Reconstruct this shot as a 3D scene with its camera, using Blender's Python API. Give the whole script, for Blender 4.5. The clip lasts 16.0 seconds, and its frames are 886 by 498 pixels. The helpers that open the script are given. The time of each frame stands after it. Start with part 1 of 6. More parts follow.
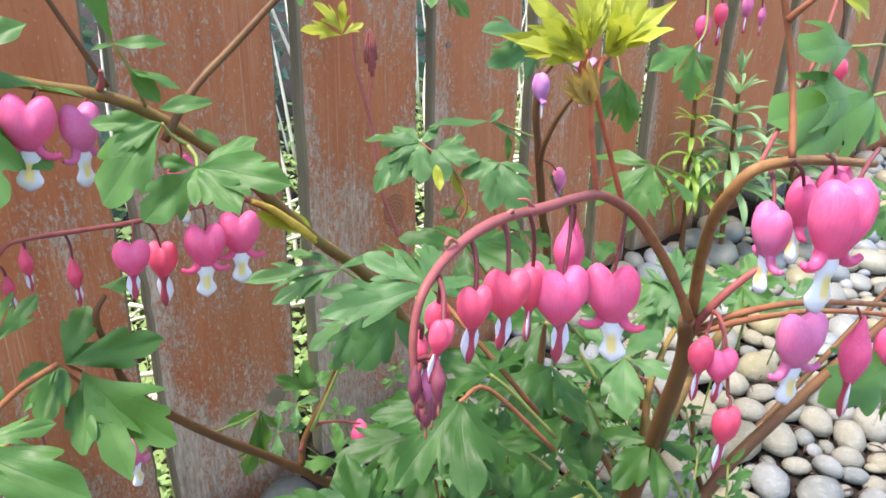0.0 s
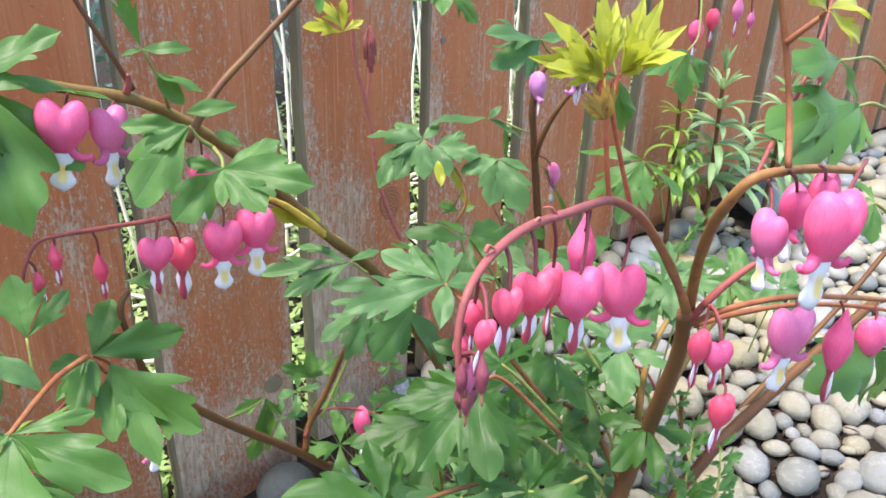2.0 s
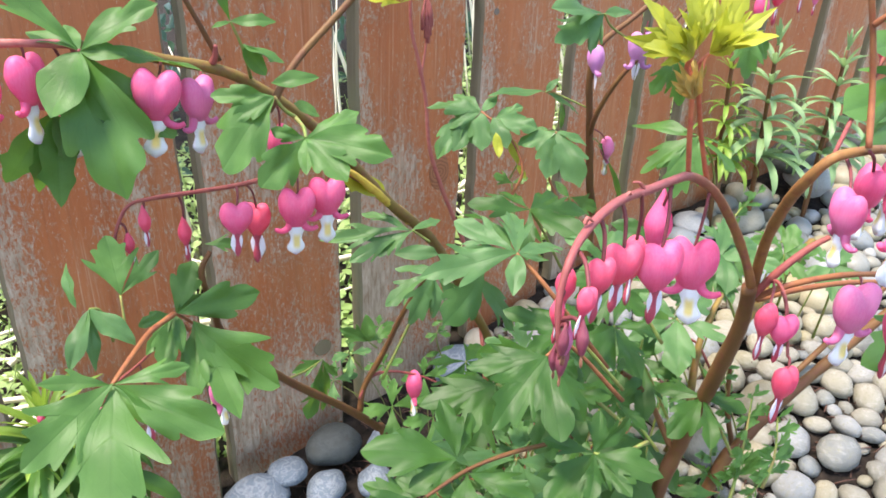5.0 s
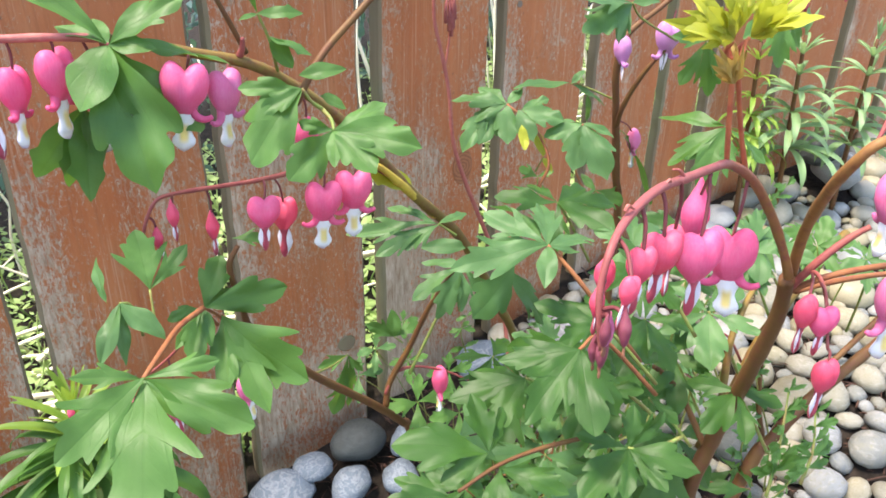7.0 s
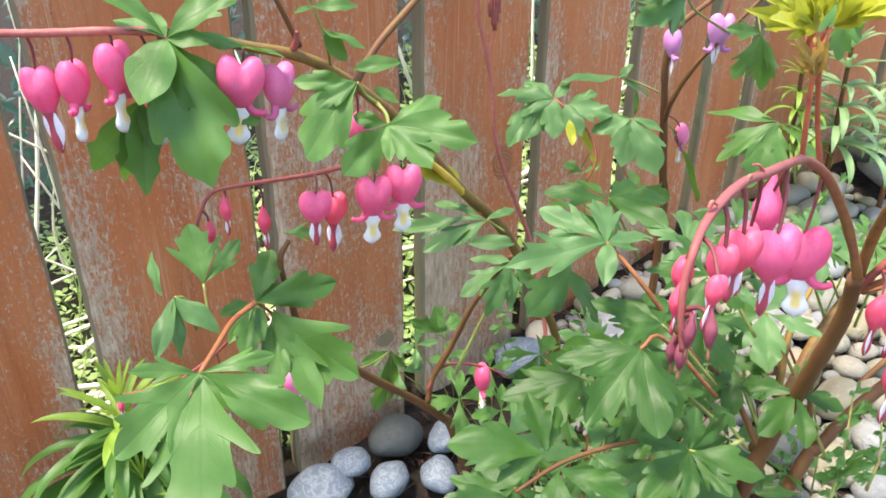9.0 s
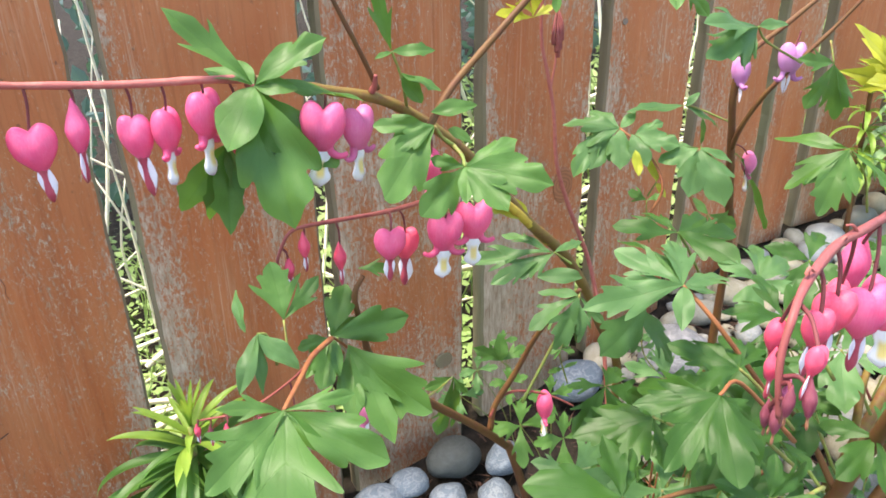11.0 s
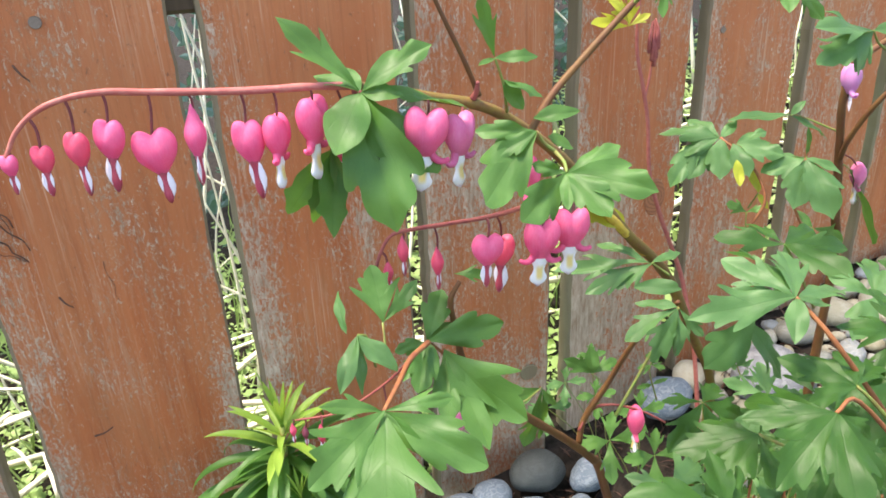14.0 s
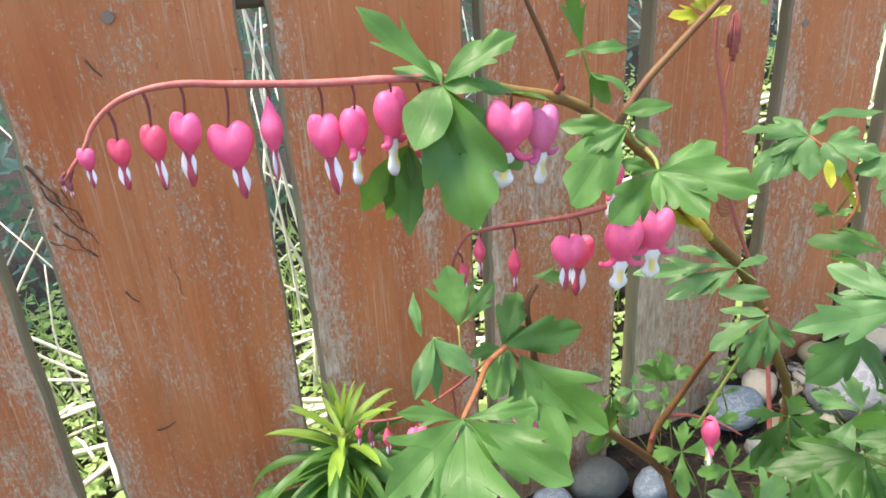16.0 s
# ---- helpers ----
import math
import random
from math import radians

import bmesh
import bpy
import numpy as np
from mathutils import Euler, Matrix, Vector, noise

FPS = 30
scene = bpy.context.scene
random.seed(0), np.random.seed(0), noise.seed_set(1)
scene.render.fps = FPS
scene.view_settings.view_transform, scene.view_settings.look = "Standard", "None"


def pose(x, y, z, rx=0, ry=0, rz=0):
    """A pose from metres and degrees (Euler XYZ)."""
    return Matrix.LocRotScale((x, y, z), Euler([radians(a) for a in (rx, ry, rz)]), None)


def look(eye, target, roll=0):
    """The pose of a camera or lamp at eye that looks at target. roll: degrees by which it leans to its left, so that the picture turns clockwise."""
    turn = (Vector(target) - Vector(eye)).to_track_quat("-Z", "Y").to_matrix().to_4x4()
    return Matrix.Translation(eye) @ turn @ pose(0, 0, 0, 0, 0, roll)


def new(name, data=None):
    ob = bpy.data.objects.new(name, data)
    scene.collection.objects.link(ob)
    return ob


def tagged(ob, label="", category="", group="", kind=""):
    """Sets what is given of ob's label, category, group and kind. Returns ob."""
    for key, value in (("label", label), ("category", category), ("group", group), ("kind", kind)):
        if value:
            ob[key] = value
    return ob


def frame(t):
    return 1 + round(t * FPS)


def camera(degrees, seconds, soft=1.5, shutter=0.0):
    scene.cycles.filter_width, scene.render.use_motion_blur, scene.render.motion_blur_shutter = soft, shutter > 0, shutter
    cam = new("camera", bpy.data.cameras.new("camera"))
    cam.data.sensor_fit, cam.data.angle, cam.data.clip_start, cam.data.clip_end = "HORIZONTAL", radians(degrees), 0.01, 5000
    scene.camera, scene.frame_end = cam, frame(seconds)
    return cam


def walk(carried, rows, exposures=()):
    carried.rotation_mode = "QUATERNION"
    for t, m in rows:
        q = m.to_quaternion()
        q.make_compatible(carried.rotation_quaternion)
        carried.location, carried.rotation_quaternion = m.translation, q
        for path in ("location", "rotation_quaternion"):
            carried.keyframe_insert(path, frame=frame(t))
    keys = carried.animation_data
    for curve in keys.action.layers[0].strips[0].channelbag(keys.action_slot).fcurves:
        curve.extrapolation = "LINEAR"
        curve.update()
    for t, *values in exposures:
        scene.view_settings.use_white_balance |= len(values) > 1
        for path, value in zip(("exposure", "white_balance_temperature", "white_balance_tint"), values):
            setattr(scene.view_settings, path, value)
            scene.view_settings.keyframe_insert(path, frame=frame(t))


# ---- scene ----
cam = camera(61.4, 16.0, soft=1.7)
PATH = [
    (0, (-0.333, -0.773, 0.782), (0.743, 0.711, -0.018), 1.2),
    (0.5, (-0.34, -0.768, 0.786), (0.758, 0.692, -0.027), 0.9),
    (1, (-0.35, -0.772, 0.788), (0.76, 0.679, -0.025), 1.9),
    (1.5, (-0.354, -0.771, 0.794), (0.762, 0.668, -0.033), 1.7),
    (2, (-0.36, -0.777, 0.797), (0.752, 0.662, -0.036), 2.0),
    (2.5, (-0.362, -0.78, 0.8), (0.739, 0.656, -0.052), 1.9),
    (3, (-0.368, -0.781, 0.797), (0.72, 0.658, -0.066), 2.3),
    (3.5, (-0.374, -0.784, 0.802), (0.69, 0.661, -0.082), 2.5),
    (4, (-0.383, -0.776, 0.802), (0.673, 0.666, -0.096), 2.6),
    (6.5, (-0.391, -0.772, 0.804), (0.597, 0.706, -0.113), 1.4),
    (7, (-0.392, -0.768, 0.798), (0.594, 0.711, -0.118), 1.2),
    (7.5, (-0.394, -0.763, 0.797), (0.587, 0.716, -0.125), 1.3),
    (8, (-0.395, -0.761, 0.796), (0.562, 0.73, -0.131), 0.9),
    (8.5, (-0.396, -0.756, 0.794), (0.54, 0.747, -0.137), 0.5),
    (9, (-0.402, -0.755, 0.795), (0.518, 0.759, -0.132), 0.5),
    (9.2, (-0.409, -0.751, 0.801), (0.514, 0.757, -0.135), 0.4),
    (11.5, (-0.417, -0.745, 0.814), (0.366, 0.868, -0.072), -1.3),
    (12, (-0.421, -0.749, 0.812), (0.338, 0.884, -0.057), -1.6),
    (12.5, (-0.425, -0.746, 0.815), (0.299, 0.902, -0.059), -2.0),
    (13, (-0.428, -0.745, 0.81), (0.265, 0.919, -0.055), -2.2),
    (13.5, (-0.428, -0.743, 0.812), (0.236, 0.932, -0.057), -2.5),
    (14, (-0.428, -0.742, 0.81), (0.208, 0.945, -0.055), -2.8),
    (14.5, (-0.431, -0.738, 0.809), (0.177, 0.958, -0.058), -3.0),
    (15, (-0.436, -0.732, 0.806), (0.139, 0.979, -0.055), -3.3),
    (15.5, (-0.437, -0.725, 0.807), (0.105, 0.997, -0.056), -3.6),
    (16, (-0.439, -0.719, 0.803), (0.076, 1.011, -0.057), -3.7),
]
walk(cam, [(t, look(eye, target, roll)) for t, eye, target, roll in PATH],
     [(0, 2.08, 6800, 13), (3.5, 2.1, 6950, 13), (7, 2.24, 7300, 13), (9, 2.26, 7350, 12), (12.5, 2.26, 7650, 11), (16, 2.24, 7400, 10)])

# ---- world, sun, exposure ----
world = bpy.data.worlds.new("world")
scene.world = world
world.use_nodes = True
wn = world.node_tree.nodes
sky = wn.new("ShaderNodeTexSky")
sky.sky_type, sky.sun_disc = "NISHITA", False
SUN_FROM = Vector((-0.30, 0.08, 0.90)).normalized()
sky.sun_elevation = math.asin(SUN_FROM.z)
sky.sun_rotation = math.atan2(SUN_FROM.x, SUN_FROM.y)
wn["Background"].inputs["Strength"].default_value = 0.148
world.node_tree.links.new(sky.outputs[0], wn["Background"].inputs["Color"])
sun_data = bpy.data.lights.new("sun", "SUN")
sun_data.energy, sun_data.angle, sun_data.color = 1.9, radians(11), (1.0, 0.95, 0.88)
sun = new("sun", sun_data)
sun.matrix_world = look(SUN_FROM * 10, (0, 0, 0))


# ---- materials ----
class Mat:
    """A node material: small helpers that return sockets."""

    def __init__(self, name, rough=0.6, spec=0.4):
        self.m = bpy.data.materials.new(name)
        self.m.use_nodes = True
        self.t = self.m.node_tree
        self.b = self.t.nodes["Principled BSDF"]
        self.b.inputs["Roughness"].default_value = rough
        self.b.inputs["Specular IOR Level"].default_value = spec

    def n(self, kind, **ins):
        node = self.t.nodes.new(kind)
        for k, v in ins.items():
            self.put(node.inputs[k.replace("_", " ")], v)
        return node

    def put(self, socket, v):
        if isinstance(v, bpy.types.NodeSocket):
            self.t.links.new(v, socket)
        else:
            socket.default_value = v

    def coords(self, which="Object", scale=(1, 1, 1), random_shift=False):
        src = self.n("ShaderNodeTexCoord").outputs[which]
        mp = self.n("ShaderNodeMapping", Scale=scale)
        self.t.links.new(src, mp.inputs["Vector"])
        if random_shift:
            rnd = self.n("ShaderNodeObjectInfo").outputs["Random"]
            mul = self.n("ShaderNodeMath")
            mul.operation = "MULTIPLY"
            self.put(mul.inputs[0], rnd)
            mul.inputs[1].default_value = 37.0
            cb = self.n("ShaderNodeCombineXYZ", X=mul.outputs[0], Y=mul.outputs[0], Z=mul.outputs[0])
            self.put(mp.inputs["Location"], cb.outputs[0])
        return mp.outputs[0]

    def noise(self, vec, scale, detail=4.0, rough=0.55):
        return self.n("ShaderNodeTexNoise", Vector=vec, Scale=scale, Detail=detail, Roughness=rough).outputs["Fac"]

    def ramp(self, fac, *stops):
        r = self.n("ShaderNodeValToRGB", Fac=fac)
        e = r.color_ramp.elements
        while len(e) < len(stops):
            e.new(0.5)
        for el, (p, c) in zip(e, stops):
            el.position, el.color = p, (*c, 1) if isinstance(c, tuple) else (c, c, c, 1)
        return r.outputs["Color"]

    def mix(self, fac, a, b, blend="MIX"):
        m = self.n("ShaderNodeMix")
        m.data_type, m.blend_type = "RGBA", blend
        self.put(m.inputs[0], fac)
        for s, v in ((m.inputs[6], a), (m.inputs[7], b)):
            self.put(s, (*v, 1) if isinstance(v, tuple) else v)
        return m.outputs[2]

    def math(self, op, a, b=0.0):
        m = self.n("ShaderNodeMath")
        m.operation = op
        self.put(m.inputs[0], a)
        self.put(m.inputs[1], b)
        return m.outputs[0]

    def random(self):
        return self.n("ShaderNodeObjectInfo").outputs["Random"]

    def bump(self, height, strength=0.3, distance=0.001):
        bp = self.n("ShaderNodeBump", Height=height, Strength=strength, Distance=distance)
        self.t.links.new(bp.outputs[0], self.b.inputs["Normal"])

    def colour(self, c):
        self.put(self.b.inputs["Base Color"], (*c, 1) if isinstance(c, tuple) else c)

    def thin(self, c, amount=0.35):
        """Lets light through: a translucent share in the colour c."""
        tr = self.n("ShaderNodeBsdfTranslucent")
        self.put(tr.inputs["Color"], (*c, 1) if isinstance(c, tuple) else c)
        mx = self.n("ShaderNodeMixShader", Fac=amount)
        self.t.links.new(self.b.outputs[0], mx.inputs[1])
        self.t.links.new(tr.outputs[0], mx.inputs[2])
        self.t.links.new(mx.outputs[0], self.t.nodes["Material Output"].inputs["Surface"])
        return self


def leaf_material(name, dark, light, through_colour, veins=True, rough=0.42):
    m = Mat(name, rough, 0.33)
    uv = m.n("ShaderNodeTexCoord").outputs["UV"]
    sep = m.n("ShaderNodeSeparateXYZ", Vector=uv)
    side = m.math("ABSOLUTE", m.math("SUBTRACT", sep.outputs["X"], 0.5))
    ob = m.coords("Object", (1, 1, 1), True)
    blotch = m.noise(ob, 2.5, 4)
    fine = m.noise(ob, 45, 4, 0.6)
    c = m.mix(m.ramp(blotch, (0.3, 0.0), (0.7, 1.0)), dark, light)
    c = m.mix(m.math("MULTIPLY", m.random(), 0.4), c, tuple(v * 0.66 for v in dark))
    c = m.mix(m.math("MULTIPLY", fine, 0.2), c, tuple(min(1, v * 1.5) for v in light))
    h = fine
    if veins:
        # veins fan out from the base, fork once and fade towards the rim
        fan = m.n("ShaderNodeMath")
        fan.operation = "ARCTAN2"
        m.put(fan.inputs[0], m.math("ADD", side, m.math("MULTIPLY", m.math("SUBTRACT", m.noise(ob, 4, 2), 0.5), 0.05)))
        m.put(fan.inputs[1], m.math("ADD", sep.outputs["Y"], 0.12))
        wave = m.math("PINGPONG", m.math("MULTIPLY", fan.outputs[0], 4.6), 0.5)
        vein = m.ramp(wave, (0.0, 1.0), (0.09, 0.0))
        net = m.ramp(m.math("PINGPONG", m.math("MULTIPLY", m.math("SUBTRACT", sep.outputs["Y"], m.math("MULTIPLY", side, 1.3)), 9.0), 0.5), (0.0, 1.0), (0.10, 0.0))
        rib = m.ramp(side, (0.0, 1.0), (0.016, 0.0))
        both = m.math("MAXIMUM", m.math("MULTIPLY", vein, 0.55), m.math("MAXIMUM", rib, m.math("MULTIPLY", net, 0.22)))
        c = m.mix(m.math("MULTIPLY", both, 0.13), c, tuple(v * 0.5 for v in dark))
        h = m.math("SUBTRACT", m.math("MULTIPLY", fine, 0.25), m.math("MULTIPLY", both, 0.55))
        rim = m.ramp(sep.outputs["Y"], (0.82, 0.0), (1.0, 1.0))
        c = m.mix(m.math("MULTIPLY", rim, 0.22), c, tuple(min(1, v * 1.35 + 0.02) for v in light))
    wrinkle = m.noise(ob, 7, 3, 0.5)
    h = m.math("ADD", h, m.math("MULTIPLY", wrinkle, 0.9))
    m.colour(c)
    m.bump(h, 0.24, 0.0012)
    m.put(m.b.inputs["Roughness"], m.math("ADD", m.math("MULTIPLY", blotch, 0.22), rough - 0.06))
    m.thin(through_colour, 0.33)
    return m.m


LEAF = leaf_material("leaf_green", (0.040, 0.112, 0.020), (0.094, 0.212, 0.050), (0.15, 0.33, 0.035))
LEAF_BLUE = leaf_material("leaf_blue_green", (0.046, 0.118, 0.034), (0.108, 0.222, 0.076), (0.12, 0.30, 0.05))
# darker copy of LEAF: shade inside the clump put into the leaf colour
LEAF_SHADED = leaf_material("leaf_green_shaded", (0.020, 0.068, 0.010), (0.046, 0.122, 0.022), (0.09, 0.24, 0.02))
LEAF_YOUNG = leaf_material("leaf_yellow_green", (0.25, 0.275, 0.022), (0.43, 0.44, 0.05), (0.55, 0.57, 0.05))
LEAF_LILY = leaf_material("lily_green", (0.13, 0.25, 0.035), (0.30, 0.44, 0.08), (0.40, 0.56, 0.07), False, 0.38)
LEAF_PALE = leaf_material("lily_pale_green", (0.14, 0.26, 0.10), (0.29, 0.42, 0.22), (0.3, 0.48, 0.18), False, 0.4)
LEAF_HEDGE = leaf_material("hedge_green", (0.06, 0.115, 0.10), (0.14, 0.22, 0.19), (0.14, 0.26, 0.14), False, 0.2)
LEAF_TAN = leaf_material("leaf_tan", (0.30, 0.20, 0.045), (0.40, 0.27, 0.075), (0.5, 0.33, 0.08), False, 0.5)
GRASS = leaf_material("meadow_green", (0.22, 0.36, 0.10), (0.46, 0.58, 0.26), (0.45, 0.62, 0.18), False, 0.5)


def stem_material(name, a, b, c):
    m = Mat(name, 0.55, 0.25)
    ob = m.coords("Object")
    base = m.mix(m.ramp(m.noise(ob, 14, 3), (0.35, 0.0), (0.65, 1.0)), a, b)
    base = m.mix(m.ramp(m.noise(ob, 160, 4), (0.45, 0.0), (0.75, 1.0)), base, c)
    m.colour(base)
    m.bump(m.noise(ob, 350, 4), 0.35, 0.0006)
    m.b.inputs["Subsurface Weight"].default_value = 0.0
    return m.m


STEM = stem_material("stem_brown", (0.10, 0.045, 0.018), (0.15, 0.075, 0.024), (0.13, 0.045, 0.026))
STEM_OLIVE = stem_material("stem_olive", (0.14, 0.092, 0.025), (0.22, 0.145, 0.035), (0.16, 0.06, 0.035))
STEM_RED = stem_material("stem_red", (0.24, 0.06, 0.055), (0.29, 0.085, 0.065), (0.19, 0.04, 0.045))
STEM_ORANGE = stem_material("stem_orange", (0.25, 0.092, 0.036), (0.30, 0.12, 0.05), (0.20, 0.058, 0.036))
STEM_BARK = stem_material("stem_tan_brown", (0.21, 0.096, 0.030), (0.27, 0.135, 0.045), (0.17, 0.06, 0.03))
STEM_STALK = stem_material("stem_dusky_red", (0.36, 0.105, 0.085), (0.40, 0.13, 0.105), (0.29, 0.068, 0.06))
STEM_TUFT = stem_material("stem_young_red", (0.40, 0.098, 0.048), (0.44, 0.135, 0.06), (0.32, 0.06, 0.045))
STEM_DARK = stem_material("stem_dark_red", (0.15, 0.035, 0.04), (0.20, 0.05, 0.05), (0.12, 0.03, 0.035))
STEM_PINK = stem_material("stem_pink", (0.37, 0.105, 0.095), (0.34, 0.088, 0.07), (0.43, 0.16, 0.13))
STEM_GOLD = stem_material("stem_gold", (0.52, 0.36, 0.05), (0.62, 0.46, 0.09), (0.36, 0.16, 0.04))
STEM_GREEN = stem_material("stem_green", (0.16, 0.22, 0.05), (0.22, 0.28, 0.07), (0.26, 0.14, 0.06))


def arch_material():
    """Tan-brown at the fork, flushing to dusky pink towards the flowers."""
    m = Mat("stem_arch", 0.5, 0.28)
    ob = m.coords("Object")
    along = m.n("ShaderNodeSeparateXYZ", Vector=m.n("ShaderNodeTexCoord").outputs["Generated"]).outputs["X"]
    base = m.mix(m.ramp(m.math("ADD", along, m.math("MULTIPLY", m.noise(ob, 60, 4), 0.25)), (0.62, 0.0), (0.92, 1.0)), (0.29, 0.078, 0.075), (0.25, 0.115, 0.038))
    base = m.mix(m.ramp(m.noise(ob, 160, 4), (0.45, 0.0), (0.75, 1.0)), base, (0.20, 0.058, 0.05))
    m.colour(base)
    m.bump(m.noise(ob, 350, 4), 0.35, 0.0006)
    return m.m


STEM_ARCH = arch_material()


def petal_material(name, a, b, edge):
    m = Mat(name, 0.42, 0.35)
    ob = m.coords("Object", (1, 1, 1), True)
    streak = m.noise(m.coords("Object", (9, 9, 1.2)), 3.5, 4)
    c = m.mix(m.ramp(m.noise(ob, 1.6, 3), (0.35, 0.0), (0.65, 1.0)), a, b)
    c = m.mix(m.math("MULTIPLY", m.ramp(streak, (0.4, 0.0), (0.7, 1.0)), 0.35), c, edge)
    vein = m.noise(m.coords("Object", (30, 30, 1.5)), 1.6, 3)
    c = m.mix(m.math("MULTIPLY", m.ramp(vein, (0.48, 0.0), (0.66, 1.0)), 0.28), c, tuple(v * 0.72 for v in a))
    gz = m.n("ShaderNodeSeparateXYZ", Vector=m.coords("Generated")).outputs["Z"]
    c = m.mix(m.math("MULTIPLY", m.ramp(gz, (0.1, 1.0), (0.55, 0.0)), 0.45), c, tuple(v * 0.85 for v in a))
    c = m.mix(m.math("MULTIPLY", m.random(), 0.3), c, tuple(v * 0.85 for v in a))
    m.colour(c)
    m.bump(m.math("ADD", m.math("MULTIPLY", streak, 0.7), m.noise(ob, 40, 2)), 0.10, 0.02)
    m.thin(b, 0.32)
    return m.m


PETAL_ROSE = petal_material("petal_rose", (0.80, 0.086, 0.165), (0.86, 0.13, 0.23), (0.91, 0.27, 0.39))
PETAL_PINK = petal_material("petal_pink", (0.86, 0.105, 0.265), (0.90, 0.17, 0.35), (0.94, 0.36, 0.53))
PETAL_LILAC = petal_material("petal_lilac", (0.62, 0.22, 0.52), (0.72, 0.36, 0.66), (0.82, 0.55, 0.78))
PETAL_MAUVE = petal_material("petal_mauve", (0.74, 0.15, 0.34), (0.78, 0.25, 0.45), (0.84, 0.42, 0.60))
PETAL_TIP = petal_material("petal_tip_red", (0.48, 0.065, 0.11), (0.62, 0.11, 0.17), (0.52, 0.19, 0.15))
PETAL_BUD = petal_material("petal_bud", (0.27, 0.055, 0.095), (0.38, 0.10, 0.15), (0.36, 0.19, 0.13))


def white_material():
    m = Mat("inner_petal_white", 0.45, 0.35)
    g = m.n("ShaderNodeSeparateXYZ", Vector=m.coords("Generated"))
    ob = m.coords("Object")
    c = m.mix(m.noise(ob, 6, 3), (0.80, 0.78, 0.83), (0.88, 0.87, 0.88))
    mid = m.ramp(m.math("ABSOLUTE", m.math("SUBTRACT", g.outputs["X"], 0.5)), (0.12, 1.0), (0.24, 0.0))
    low = m.ramp(g.outputs["Z"], (0.18, 0.0), (0.30, 1.0), (0.52, 1.0), (0.66, 0.0))
    c = m.mix(m.math("MULTIPLY", m.math("MULTIPLY", mid, low), 0.9), c, (0.80, 0.60, 0.12))
    tip = m.ramp(g.outputs["Z"], (0.02, 1.0), (0.11, 0.0))
    c = m.mix(m.math("MULTIPLY", tip, 0.6), c, (0.35, 0.16, 0.42))
    m.colour(c)
    m.thin((0.85, 0.85, 0.9), 0.2)
    return m.m


WHITE = white_material()
FLANK = Mat("petal_flank_white", 0.4, 0.4)
FLANK.colour(FLANK.mix(FLANK.noise(FLANK.coords("Object"), 8, 3), (0.74, 0.66, 0.76), (0.86, 0.84, 0.88)))
FLANK.thin((0.85, 0.8, 0.9), 0.2)
FLANK = FLANK.m


